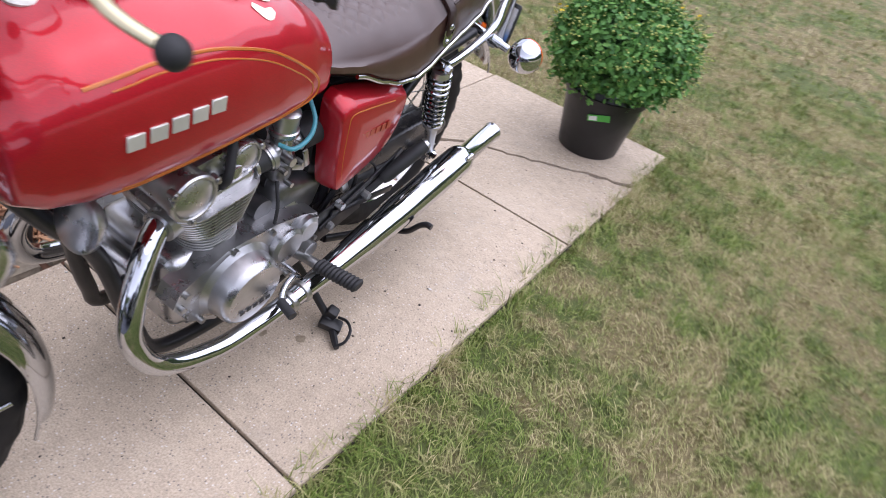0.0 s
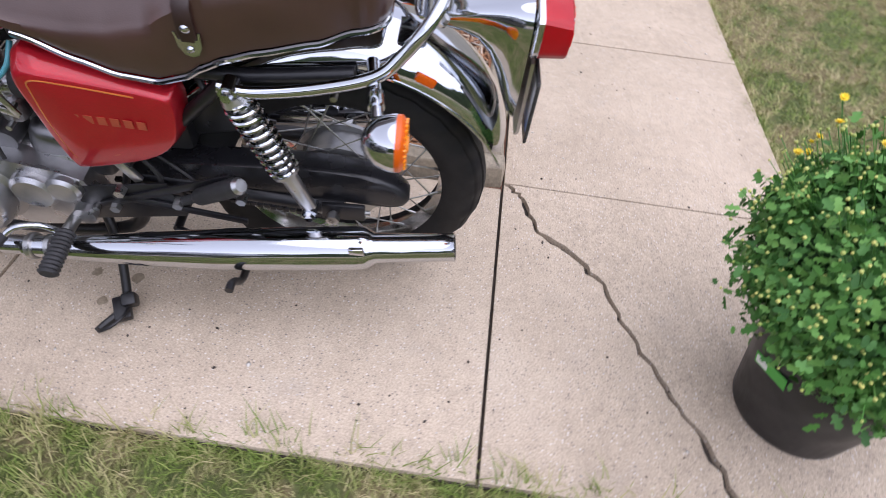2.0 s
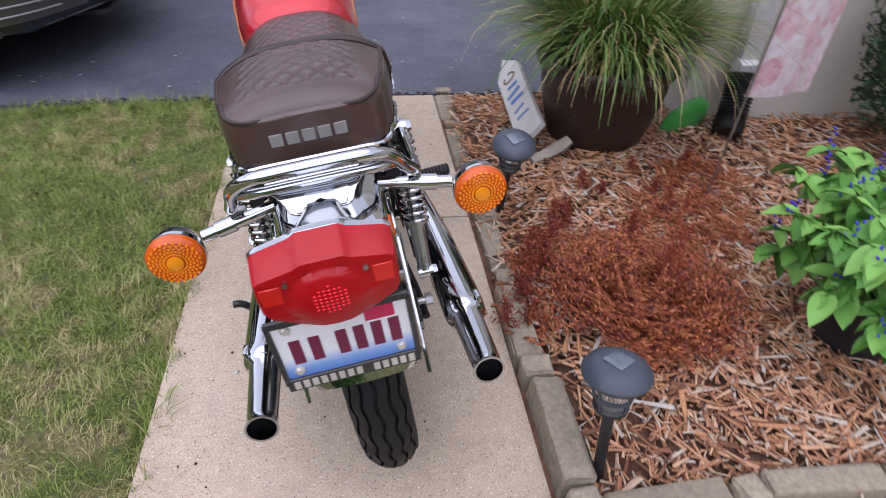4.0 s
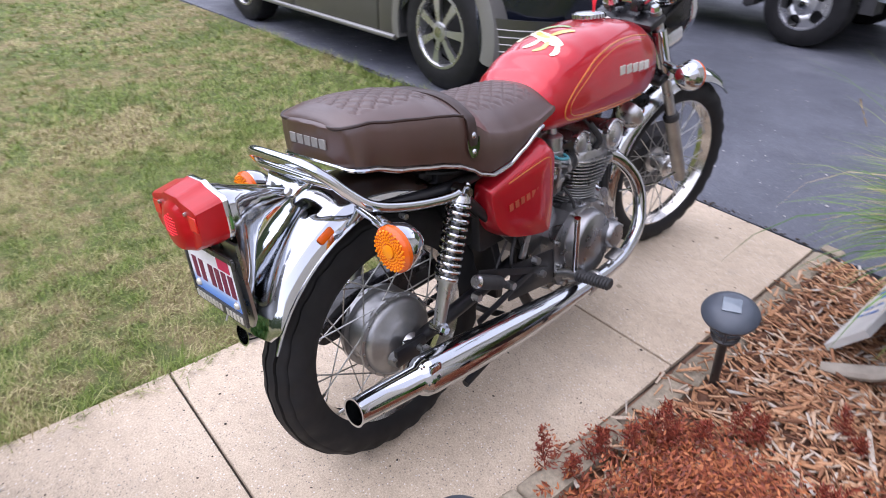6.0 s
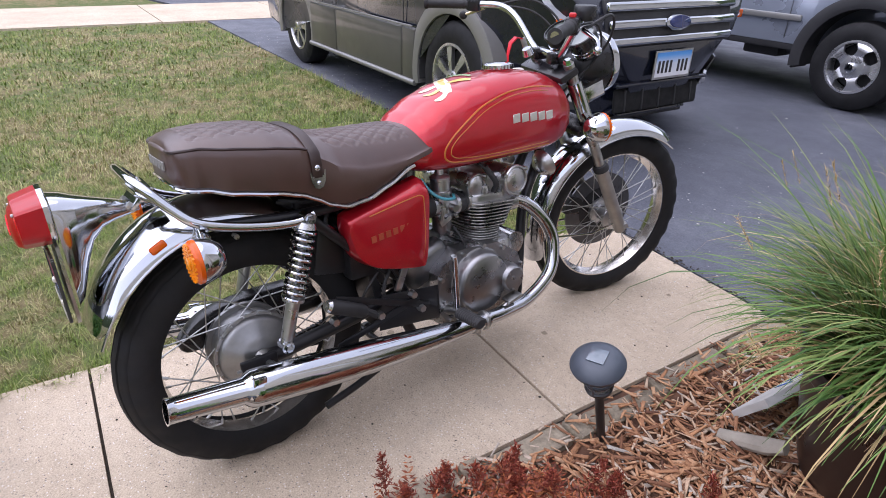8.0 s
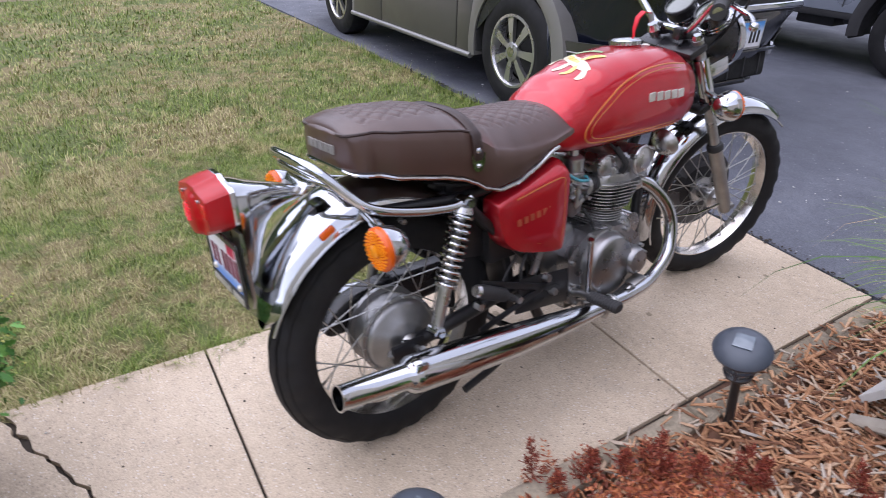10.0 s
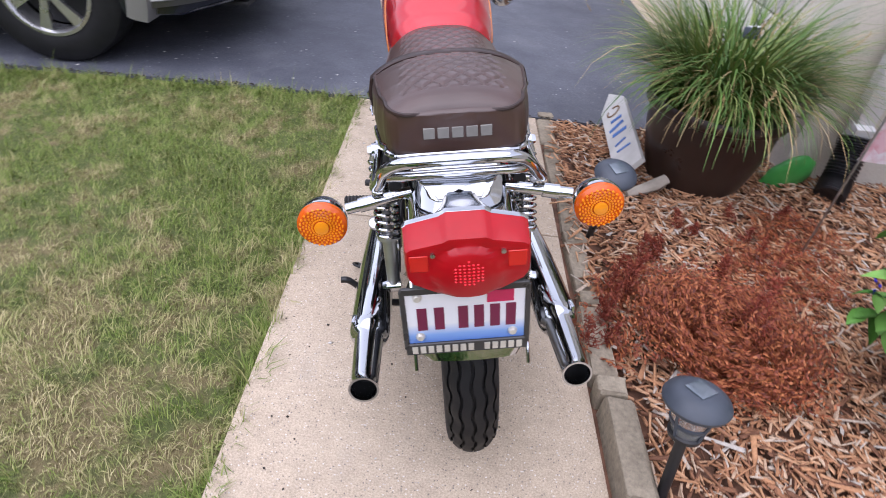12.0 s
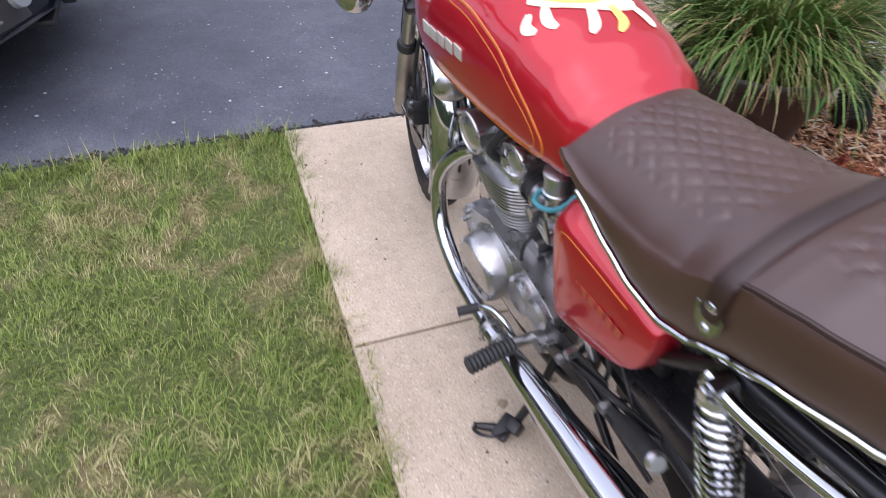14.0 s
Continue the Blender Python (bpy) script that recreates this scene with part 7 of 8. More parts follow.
def broad_leaf(length, wide):
    bm = B()
    rows = []
    for k in range(6):
        f = k / 5
        w = wide * math.sin(math.pi * min(1.0, 0.10 + f * 0.90)) ** 0.75 * (1 - 0.25 * f)
        x, z = length * f, -0.35 * length * f * f
        rows.append([bm.verts.new((x, -w, z + w * 0.35)), bm.verts.new((x, -w * 0.5, z + w * 0.05)), bm.verts.new((x, 0, z)), bm.verts.new((x, w * 0.5, z + w * 0.05)), bm.verts.new((x, w, z + w * 0.35))])
    for a, b in zip(rows, rows[1:]):
        for i in range(4):
            bm.faces.new((a[i], b[i], b[i + 1], a[i + 1]))
    return finish("leaf", bm, SALVIA)


def salvia(at, stems, seed, spread, tall, pot=True, name="potted_salvia", label="leafy green salvia with blue flowers in black pot"):
    thing = group_of(name, pose(*at), label, "potted plant" if pot else "plant")
    rng = random.Random(seed)
    z0 = 0.0
    if pot:
        bm = B()
        lathe(bm, [(0.0, 0.0), (0.098, 0.0), (0.103, 0.005), (0.124, 0.195), (0.130, 0.197), (0.130, 0.212), (0.124, 0.212), (0.118, 0.185), (0.0, 0.185)], None, 40)
        part("pot", bm, POT_BLACK, thing, "black plastic nursery pot")
        z0 = 0.18
    meshes = [broad_leaf(0.085, 0.030), broad_leaf(0.065, 0.024), broad_leaf(0.10, 0.034)]
    bm = B()
    for k in range(6):
        box(bm, (0.007, 0.005, 0.010), (rng.uniform(-0.01, 0.01), rng.uniform(-0.01, 0.01), 0.012 * k), (rng.uniform(-40, 40), rng.uniform(-40, 40), 0), 0.002, 1)
    floret = finish("flower", bm, SALVIA_BLUE)
    for s_ in range(stems):
        a = rng.uniform(0, 2 * math.pi)
        out = spread * math.sqrt(rng.random())
        h = tall * (rng.uniform(0.55, 1.0) if s_ % 3 else rng.uniform(0.05, 0.35))
        p0 = Vector((0.4 * out * math.cos(a) * 0.3, 0.4 * out * math.sin(a) * 0.3, z0))
        p2 = Vector((out * math.cos(a), out * math.sin(a), z0 + h * (1 - 0.45 * out / spread)))
        p1 = (p0 + p2) / 2 + Vector((0, 0, 0.05))
        bm = B()
        tube(bm, [p0, p1, p2], [0.004, 0.003, 0.002], 6, 4)
        part("stem", bm, STEM, thing)
        path = smooth_path([p0, p1, p2], 8)
        for k in range(2, len(path)):
            for q in range(2):
                ang = a + rng.uniform(-1.6, 1.6) + q * math.pi
                ob = new("leaf", rng.choice(meshes))
                ob.parent = thing
                sc = rng.uniform(0.62, 1.0)
                ob.matrix_basis = Matrix.Translation(path[k]) @ pose(0, 0, 0, rng.uniform(-15, 15), rng.uniform(-10, 45), math.degrees(ang)) @ Matrix.Diagonal((sc, sc, sc, 1))
        if rng.random() < 0.6:
            ob = new("flower", floret)
            ob.parent = thing
            ob.matrix_basis = Matrix.Translation(p2) @ pose(0, 0, 0, rng.uniform(-25, 25), rng.uniform(-25, 25), rng.uniform(0, 360))
    return thing


salvia((-2.30, 1.17, 0.03), 48, 8, 0.29, 0.48)
salvia((-2.80, 0.62, 0.03), 8, 14, 0.16, 0.22, False, "small_salvia", "low green seedling with blue flowers in mulch")
salvia((-3.25, 1.05, 0.03), 10, 17, 0.24, 0.38, False, "small_salvia", "leafy green salvia growing in mulch")

# ---- dried astilbe: rusty feathery clumps ----
RUST = leaf_mat("rusty_dried_frond", (0.10, 0.022, 0.012), (0.27, 0.066, 0.028), (0.46, 0.165, 0.060))


def astilbe(at, radius, tall, n, seed, label="dried rusty red feathery astilbe clump in mulch"):
    rng = np.random.RandomState(seed)
    verts, faces = [], []
    for i in range(n):
        a = rng.uniform(0, 2 * np.pi)
        r = radius * math.sqrt(rng.rand())
        h = tall * rng.uniform(0.35, 1.0) * (1 - 0.5 * r / radius)
        x0, y0 = r * 0.55 * math.cos(a), r * 0.55 * math.sin(a)
        dx, dy = (r * 0.45 + 0.03) * math.cos(a) + rng.normal(0, 0.03), (r * 0.45 + 0.03) * math.sin(a) + rng.normal(0, 0.03)
        m = 9
        for k in range(m):
            f = (k + 1) / m
            p = np.array([x0 + dx * f, y0 + dy * f, h * f * (1 - 0.25 * f)])
            for s in (-1, 1):
                l = 0.032 * (1.1 - f) + 0.008
                an = a + s * rng.uniform(0.6, 1.6)
                q = p + np.array([math.cos(an) * l, math.sin(an) * l, rng.uniform(-0.008, 0.012)])
                w = np.array([-math.sin(an), math.cos(an), rng.uniform(-0.5, 0.5)]) * 0.0029
                b0 = len(verts)
                verts += [p, (p + q) / 2 + w, q, (p + q) / 2 - w]
                faces.append((b0, b0 + 1, b0 + 2, b0 + 3))
    ob = soup("astilbe", np.array(verts), np.array(faces), RUST)
    ob.location = at
    return tagged(ob, label, "plant", "dried astilbe clumps", "stuff")


astilbe((-1.78, 0.98, 0.025), 0.27, 0.24, 820, 1)
astilbe((-2.10, 0.62, 0.035), 0.20, 0.13, 220, 2)
astilbe((-1.62, 0.78, 0.01), 0.14, 0.13, 110, 3)
astilbe((-2.25, 0.36, 0.04), 0.16, 0.10, 120, 4)
astilbe((-1.42, 1.02, 0.0), 0.07, 0.15, 22, 5, "thin rusty astilbe spikes by the bed edge")
astilbe((-1.49, 0.84, 0.0), 0.09, 0.15, 34, 6, "thin rusty astilbe spikes by the bed edge")

PLUME = leaf_mat("dark_red_plume", (0.12, 0.020, 0.014), (0.24, 0.045, 0.028), (0.36, 0.10, 0.05))


def astilbe_plume(at, tall, tilt, seed):
    """One upright feathery spike: a stem with tapering side sprays."""
    rng = np.random.RandomState(seed)
    verts, faces = [], []
    top = np.array([math.cos(tilt) * 0.25, math.sin(tilt) * 0.25, 1.0]) * tall

    def blade(p, q, w):
        side = np.cross(q - p, rng.normal(0, 1, 3))
        side = side / (np.linalg.norm(side) + 1e-9) * w
        b0 = len(verts)
        verts.extend([p - side, p + side, q + side * 0.4, q - side * 0.4])
        faces.append((b0, b0 + 1, b0 + 2, b0 + 3))
    blade(np.zeros(3), top, 0.0014)
    for k in range(20):
        f = 0.28 + 0.70 * k / 19
        p = top * f
        for j in range(4):
            a = rng.uniform(0, 2 * np.pi)
            l = 0.034 * (1.05 - f) + 0.006
            q = p + np.array([math.cos(a) * l, math.sin(a) * l, l * 0.55])
            blade(p, q, 0.0012)
            for m in range(3):
                r = p + (q - p) * (0.4 + 0.25 * m)
                blade(r, r + rng.normal(0, 0.005, 3) + np.array([0, 0, 0.004]), 0.0018)
    ob = soup("astilbe_plume", np.array(verts), np.array(faces), PLUME)
    ob.location = at
    return tagged(ob, "upright dark red feathery astilbe plume by the path", "plant", "astilbe plumes by the path")


for k, (x, y, h) in enumerate(((-1.375, 1.060, 0.15), (-1.415, 1.020, 0.12), (-1.420, 0.965, 0.13), (-1.440, 0.925, 0.11), (-1.455, 0.850, 0.15), (-1.470, 0.800, 0.16), (-1.540, 0.790, 0.17), (-1.560, 0.700, 0.14), (-1.60, 0.62, 0.13), (-1.806, 0.387, 0.12), (-1.83, 0.42, 0.10), (-1.647, 0.614, 0.13), (-1.67, 0.58, 0.11), (-2.014, 0.435, 0.12), (-1.521, 0.809, 0.13), (-1.87, 0.70, 0.15), (-1.84, 0.66, 0.13), (-2.02, 0.58, 0.14), (-2.03, 0.30, 0.12), (-2.25, 0.22, 0.10), (-1.84, 0.97, 0.36), (-1.87, 1.02, 0.32), (-1.80, 0.93, 0.30))):
    astilbe_plume((x, y, 0.004), h, k * 2.1, 50 + k)

# ---- fountain grass in a brown planter ----
PLANTER = plain("dark_brown_planter", (0.030, 0.017, 0.013), 0.35, 0.0, 0.25, 20, 0.05)
FOUNTAIN = leaf_mat("fountain_grass", (0.045, 0.105, 0.022), (0.105, 0.195, 0.040), (0.24, 0.28, 0.085))
STRAW = leaf_mat("straw_blades", (0.26, 0.17, 0.07), (0.42, 0.30, 0.14), (0.58, 0.46, 0.24))


def fountain_grass(at):
    thing = group_of("planter_with_grass", pose(*at), "arching fountain grass in a glossy brown planter", "potted plant")
    bm = B()
    lathe(bm, [(0.0, 0.0), (0.172, 0.0), (0.192, 0.01), (0.222, 0.105), (0.250, 0.225), (0.258, 0.300), (0.259, 0.312), (0.274, 0.318), (0.281, 0.330), (0.281, 0.350), (0.273, 0.362), (0.258, 0.356), (0.247, 0.310), (0.0, 0.30)], None, 56)
    part("pot", bm, PLANTER, thing, "rounded dark brown planter with a rolled rim")
    rng = np.random.RandomState(31)

    def tuft(name, n, lo, hi, bend_lo, bend_hi, w_lo, w_hi, mat, label, seg=7):
        a = rng.uniform(0, 2 * np.pi, n)
        r0 = 0.18 * np.sqrt(rng.rand(n))
        length = rng.uniform(lo, hi, n) * (1 + 0.30 * (rng.rand(n) < 0.12))
        bend = rng.uniform(bend_lo, bend_hi, n)
        start = rng.uniform(0.02, 0.60, n)
        az = a + rng.normal(0, 0.55, n)
        wide = rng.uniform(w_lo, w_hi, n)
        d = np.stack([np.cos(az), np.sin(az)], 1)
        s = np.stack([-np.sin(az), np.cos(az), np.zeros(n)], 1)
        pos = np.stack([r0 * np.cos(a), r0 * np.sin(a), np.full(n, 0.29)], 1)
        rows = []
        for k in range(seg + 1):
            f = k / seg
            w = (wide * (1 - f ** 2) + 0.0003)[:, None]
            rows += [pos - s * w, pos + s * w]
            ang = start + bend * f ** 1.2 + rng.normal(0, 0.05, n)
            step = (length / seg)[:, None]
            pos = pos + np.concatenate([d * np.sin(ang)[:, None], np.cos(ang)[:, None]], 1) * step
        verts = np.stack(rows, 1).reshape(-1, 3)
        quad = np.array([(2 * k, 2 * k + 1, 2 * k + 3, 2 * k + 2) for k in range(seg)])
        faces = (quad[None] + (2 * seg + 2) * np.arange(n)[:, None, None]).reshape(-1, 4)
        ob = soup(name, verts, faces, mat)
        ob.parent, ob["kind"], ob["label"] = thing, "stuff", label
        return pos
    tuft("grass_blades", 2100, 0.30, 0.62, 0.8, 2.5, 0.0028, 0.0052, FOUNTAIN, "long arching green blades")
    tuft("straw_blades", 520, 0.25, 0.58, 1.2, 2.8, 0.0020, 0.0038, STRAW, "dry straw-coloured blades")
    ends = tuft("seed_stalk", 14, 0.46, 0.64, 0.3, 1.2, 0.0012, 0.0016, STRAW, "thin stalks of the seed heads")
    verts, faces = [], []
    for p in ends:
        up = np.array([p[0] * 0.5, p[1] * 0.5, 0.4])
        up /= np.linalg.norm(up)
        for k in range(46):
            q = p - up * 0.09 * (k / 46)
            r = rng.normal(0, 1, 3)
            r = r / np.linalg.norm(r) * 0.011 + up * 0.008
            side = np.cross(r, up)
            side = side / (np.linalg.norm(side) + 1e-9) * 0.0012
            b0 = len(verts)
            verts += [q - side, q + side, q + r]
            faces.append((b0, b0 + 1, b0 + 2))
    ob = soup("seed_head", np.array(verts), np.array(faces), STRAW)
    ob.parent, ob["kind"], ob["label"] = thing, "stuff", "bristly straw-coloured seed heads"
    return thing


fountain_grass((-1.98, -0.055, 0.03))
stake_light = group_of("stake_light", pose(-1.965, 0.02, 0.34, 0, 0, 30), "small grey box light on a stake in the planter", "garden light")
bm = B()
box(bm, (0.055, 0.040, 0.040), (0, 0, 0.335), (8, 0, 0), 0.006)
part("housing", bm, LIGHT_GREY, stake_light)
bm = B()
box(bm, (0.044, 0.030, 0.004), (0, 0.001, 0.357), (8, 0, 0), 0.001)
part("solar_panel", bm, plain("pale_cell", (0.55, 0.55, 0.55), 0.25), stake_light, "pale flat cell")
bm = B()
rod(bm, (0, 0, -0.06), (0, 0, 0.32), 0.005)
part("stake", bm, PLASTIC, stake_light)

# ---- painted picket and driftwood beside the planter ----
WEATHERED = plain("weathered_grey_wood", (0.32, 0.285, 0.235), 0.85, 0.0, 0.3, 60, 0.5)
PICKET_WHITE = plain("chalky_white_paint", (0.54, 0.535, 0.51), 0.7, 0.0, 0.12, 40, 0.15)
BLUE_MARK = plain("blue_paint_marks", (0.06, 0.16, 0.45), 0.6, 0.0, 0.2, 60, 0.0)


def picket(low, tip):
    a, b = Vector(low), Vector(tip)
    d = (b - a).normalized()
    side = d.cross(Vector((0, 0, 1))).normalized()
    up = side.cross(d)
    up = Vector((0.83, 0.02, 0.55))
    side = d.cross(up).normalized()
    up = side.cross(d)
    m = Matrix(((d.x, side.x, up.x, a.x), (d.y, side.y, up.y, a.y), (d.z, side.z, up.z, a.z), (0, 0, 0, 1)))
    L = (b - a).length
    thing = group_of("picket_sign", m, "weathered white picket sign with blue marks lying on mulch", "garden sign")
    bm = B()
    slab(bm, [(0, -0.068), (L - 0.13, -0.068), (L, 0.0), (L - 0.13, 0.068), (0, 0.068)], -0.012, 0.012, 0.003)
    part("board", bm, PICKET_WHITE, thing, smooth=False)
    for k, (x, w, l) in enumerate(((0.30, 0.022, 0.075), (0.36, 0.022, 0.08), (0.42, 0.02, 0.06), (0.22, 0.012, 0.06), (0.16, 0.012, 0.07))):
        bm = B()
        box(bm, (w, l, 0.002), (x, 0.004 * (-1) ** k, 0.0135), (0, 0, 8 * (-1) ** k))
        part("mark_bar", bm, BLUE_MARK, thing, "blue painted bar", smooth=False)
    bm = B()
    tube(bm, [(0.50 + 0.03 * math.cos(t), 0.034 * math.sin(t), 0.0135) for t in [2 * math.pi * q / 16 for q in range(15)]], 0.004, 6, 1)
    part("rope_loop", bm, plain("brown_painted_loop", (0.20, 0.12, 0.06), 0.7), thing)
    return thing


picket((-1.672, 0.075, 0.105), (-1.706, -0.62, 0.150))
bm = B()
tube(bm, [(-1.655, 0.165, 0.045), (-1.71, 0.15, 0.060), (-1.77, 0.135, 0.085), (-1.81, 0.125, 0.11)], [0.018, 0.026, 0.030, 0.024], 10, 5, True, 0.7)
tagged(part("driftwood", bm, WEATHERED), "pale weathered driftwood piece lying on mulch", "driftwood")

# ---- garden flag ----
def flag_cloth():
    m = material("printed_flag_cloth", 0.8)
    c = coords(m)
    v = node(m, "ShaderNodeTexVoronoi", Scale=18.0)
    link(m, c, v.inputs["Vector"])
    pick = node(m, "ShaderNodeSeparateColor")
    link(m, v.outputs["Color"], pick.inputs[0])
    col = ramp(m, pick.outputs[0], [(0.0, (0.72, 0.30, 0.34)), (0.3, (0.80, 0.62, 0.64)), (0.7, (0.84, 0.80, 0.82)), (1.0, (0.66, 0.50, 0.42))])
    col = blend(m, 0.5, col, ramp(m, noise_tex(m, 26, 4, 0.6, c), [(0.35, (0.66, 0.36, 0.42)), (0.55, (0.84, 0.80, 0.84))]))
    base(m, col)
    return m


def garden_flag(at):
    u, v = Vector((-0.95, -0.30, -0.07)).normalized(), Vector((0.02, 0.0, 1.0))
    v = (v - u * v.dot(u)).normalized()
    w = v.cross(u)
    m = Matrix(((u.x, w.x, v.x, at[0]), (u.y, w.y, v.y, at[1]), (u.z, w.z, v.z, at[2]), (0, 0, 0, 1)))
    thing = group_of("garden_flag", m, "pink and white floral garden flag on a thin metal stake", "garden flag")
    bm = B()
    tube(bm, [(0, 0, -0.05), (0, 0, 0.91)], 0.004, 8, 1)
    tube(bm, [(0, 0, 0.91), (0.31, 0, 0.91)], 0.004, 8, 1)
    part("stake", bm, STEEL, thing, "thin grey metal stake")
    bm = B()
    n, h = 16, 14
    rows = []
    for i in range(n + 1):
        f = i / n
        rows.append([bm.verts.new((0.006 + 0.30 * f + 0.004 * math.sin(f * 5 + j * 0.3), 0.010 * math.sin(f * 7 + j * 0.14), 0.904 - 0.50 * j / h)) for j in range(h + 1)])
    for a, b in zip(rows, rows[1:]):
        for j in range(h):
            bm.faces.new((a[j], b[j], b[j + 1], a[j + 1]))
    bmesh.ops.solidify(bm, geom=bm.faces[:], thickness=0.002)
    part("cloth", bm, flag_cloth(), thing, "printed floral cloth")
    return thing


garden_flag((-2.21, 0.50, 0.03))

# ---- garage wall corner, downspout and splash block ----
def siding():
    m = material("beige_foundation_render", 0.85)
    c = coords(m)
    col = ramp(m, noise_tex(m, 3, 5, 0.6, c), [(0.3, (0.52, 0.48, 0.41)), (0.7, (0.62, 0.58, 0.50))])
    base(m, blend(m, 0.4, col, ramp(m, noise_tex(m, 90, 4, 0.7, c), [(0.3, 0.35), (0.7, 0.65)]), "OVERLAY"))
    bump(m, noise_tex(m, 120, 4, 0.6, c), 0.4, 0.003)
    return m


BEIGE = siding()
BOARD = plain("cream_siding_board", (0.56, 0.53, 0.47), 0.6, 0.0, 0.06, 10, 0.05)
bm = B()
slab(bm, [(-2.62, -8.4), (-2.62, -7.6), (-2.75, -7.6), (-2.75, -8.4)], -0.1, 2.6)
box(bm, (0.18, 0.50, 2.6), (-2.53, -0.45, 1.25))
box(bm, (0.18, 8.2, 0.5), (-2.53, -4.3, 2.75))
box(bm, (3.6, 0.18, 3.1), (-4.42, -0.29, 1.45))
tagged(part("wall_garage", bm, BEIGE, smooth=False), "beige rendered garage wall corner", "wall", kind="structure")
door = tagged(new("door_garage"), "white sectional garage door", "garage door", kind="structure")
for k in range(5):
    bm = B()
    box(bm, (0.05, 6.9, 0.49), (-2.62, -4.15, 0.25 + 0.50 * k), (0, 0, 0), 0.012)
    part("panel", bm, BOARD, door)
bm = B()
slab(bm, [(-2.70, -8.0), (-2.44, -8.0), (-2.44, -0.72), (-2.70, -0.72)], -0.1, 0.006, 0.004)
tagged(part("apron", bm, CONCRETE_FAR), "pale concrete garage apron strip", "apron", kind="structure")
house = tagged(new("wall_house"), "cream clapboard house front", "wall", kind="structure")
for k in range(24):
    bm = B()
    box(bm, (0.025, 5.6, 0.128), (-5.45, 2.6, 0.30 + 0.12 * k), (0, 6, 0), 0.003, 1)
    part("siding_board", bm, BOARD, house)
bm = B()
box(bm, (0.2, 5.6, 3.3), (-5.58, 2.6, 1.5))
part("wall_core", bm, BEIGE, house, smooth=False)

ALU_WHITE = plain("white_aluminium", (0.66, 0.66, 0.66), 0.4, 0.2, 0.08, 40, 0.03)
spout = group_of("downspout", pose(-2.60, -0.06, 0), "white metal downspout ending in black corrugated hose", "downspout")
bm = B()
box(bm, (0.085, 0.062, 2.35), (-0.02, -0.06, 1.48), (0, 0, 0), 0.008)
box(bm, (0.085, 0.062, 0.12), (-0.015, -0.045, 0.285), (-18, 0, 0), 0.008)
part("pipe", bm, ALU_WHITE, spout)
bm = B()
rings = []
path = smooth_path([(-0.015, -0.04, 0.285), (-0.005, -0.01, 0.21), (0.025, 0.04, 0.12), (0.065, 0.10, 0.070)], 14)
for k, p in enumerate(path):
    r = 0.064 if k % 2 else 0.056
    d = (path[min(k + 1, len(path) - 1)] - path[max(k - 1, 0)]).normalized()
    _, sd, up = basis(d)
    rings.append([p + (sd * math.cos(t) + up * math.sin(t)) * r for t in (2 * math.pi * j / 18 for j in range(18))])
quads(bm, rings)
part("corrugated_hose", bm, PLASTIC, spout, "black corrugated drain hose")
bm = B()
lathe(bm, [(0.0, 0.0), (0.10, 0.002), (0.13, 0.05), (0.11, 0.13), (0.05, 0.18), (0.0, 0.19)], None, 24)
for v in bm.verts:
    v.co.y *= 0.25
ob = part("green_scoop", bm, plain("green_plastic", (0.06, 0.34, 0.07), 0.4, 0.0, 0.15, 40, 0.03))
ob.matrix_world = pose(-2.40, -0.10, 0.02, -18, 10, 15)
tagged(ob, "bright green plastic scoop standing behind the planter", "garden tool")

# dark evergreen against the wall
YEW = leaf_mat("dark_evergreen", (0.008, 0.022, 0.010), (0.016, 0.045, 0.018), (0.035, 0.080, 0.030))
shrub = group_of("evergreen_shrub", pose(-3.35, 0.25, 0.0), "dark evergreen shrub against the house", "shrub")
bm = B()
for k in range(5):
    a = 2 * math.pi * k / 5
    tube(bm, [(0, 0, 0), (0.12 * math.cos(a), 0.12 * math.sin(a), 0.25), (0.28 * math.cos(a), 0.28 * math.sin(a), 0.75)], [0.02, 0.014, 0.006], 7)
part("trunk", bm, plain("shrub_bark", (0.10, 0.07, 0.05), 0.9), shrub)
rng = np.random.RandomState(77)
v = rng.normal(0, 1, (9000, 3))
v /= np.linalg.norm(v, axis=1)[:, None]
c = v * np.array([0.45, 0.38, 0.50]) * (0.75 + 0.28 * rng.rand(len(v), 1) + 0.10 * np.sin(v[:, :1] * 9) * np.cos(v[:, 1:2] * 7)) + np.array([0, 0, 0.56])
leaf_cloud("crown", c, v, 0.020, YEW, shrub, [(0.25, -0.2, 0), (0.25, 1.2, 0.1), (0, 1.6, 0), (-0.25, 1.2, 0.1), (-0.25, -0.2, 0)], 9)

# ---- parked vehicles on the drive: x forward from the front axle, y to the left ----
NAVY = plain("dark_navy_car_paint", (0.007, 0.009, 0.018), 0.25, 0.0, 0.15, 6, 0.0, 0.7)
GUNMETAL = plain("gunmetal_cladding", (0.10, 0.098, 0.090), 0.38, 0.5, 0.1, 8, 0.02, 0.4)
CLAD_SILVER = plain("silver_grey_cladding", (0.25, 0.245, 0.235), 0.4, 0.5, 0.1, 8, 0.02, 0.3)
SILVER_BLUE = plain("silver_blue_car_paint", (0.27, 0.30, 0.36), 0.3, 0.6, 0.08, 6, 0.0, 0.9)
CAR_GLASS = plain("dark_car_glass", (0.012, 0.014, 0.016), 0.05, 0.0, 0.2, 6, 0.0, 1.0)
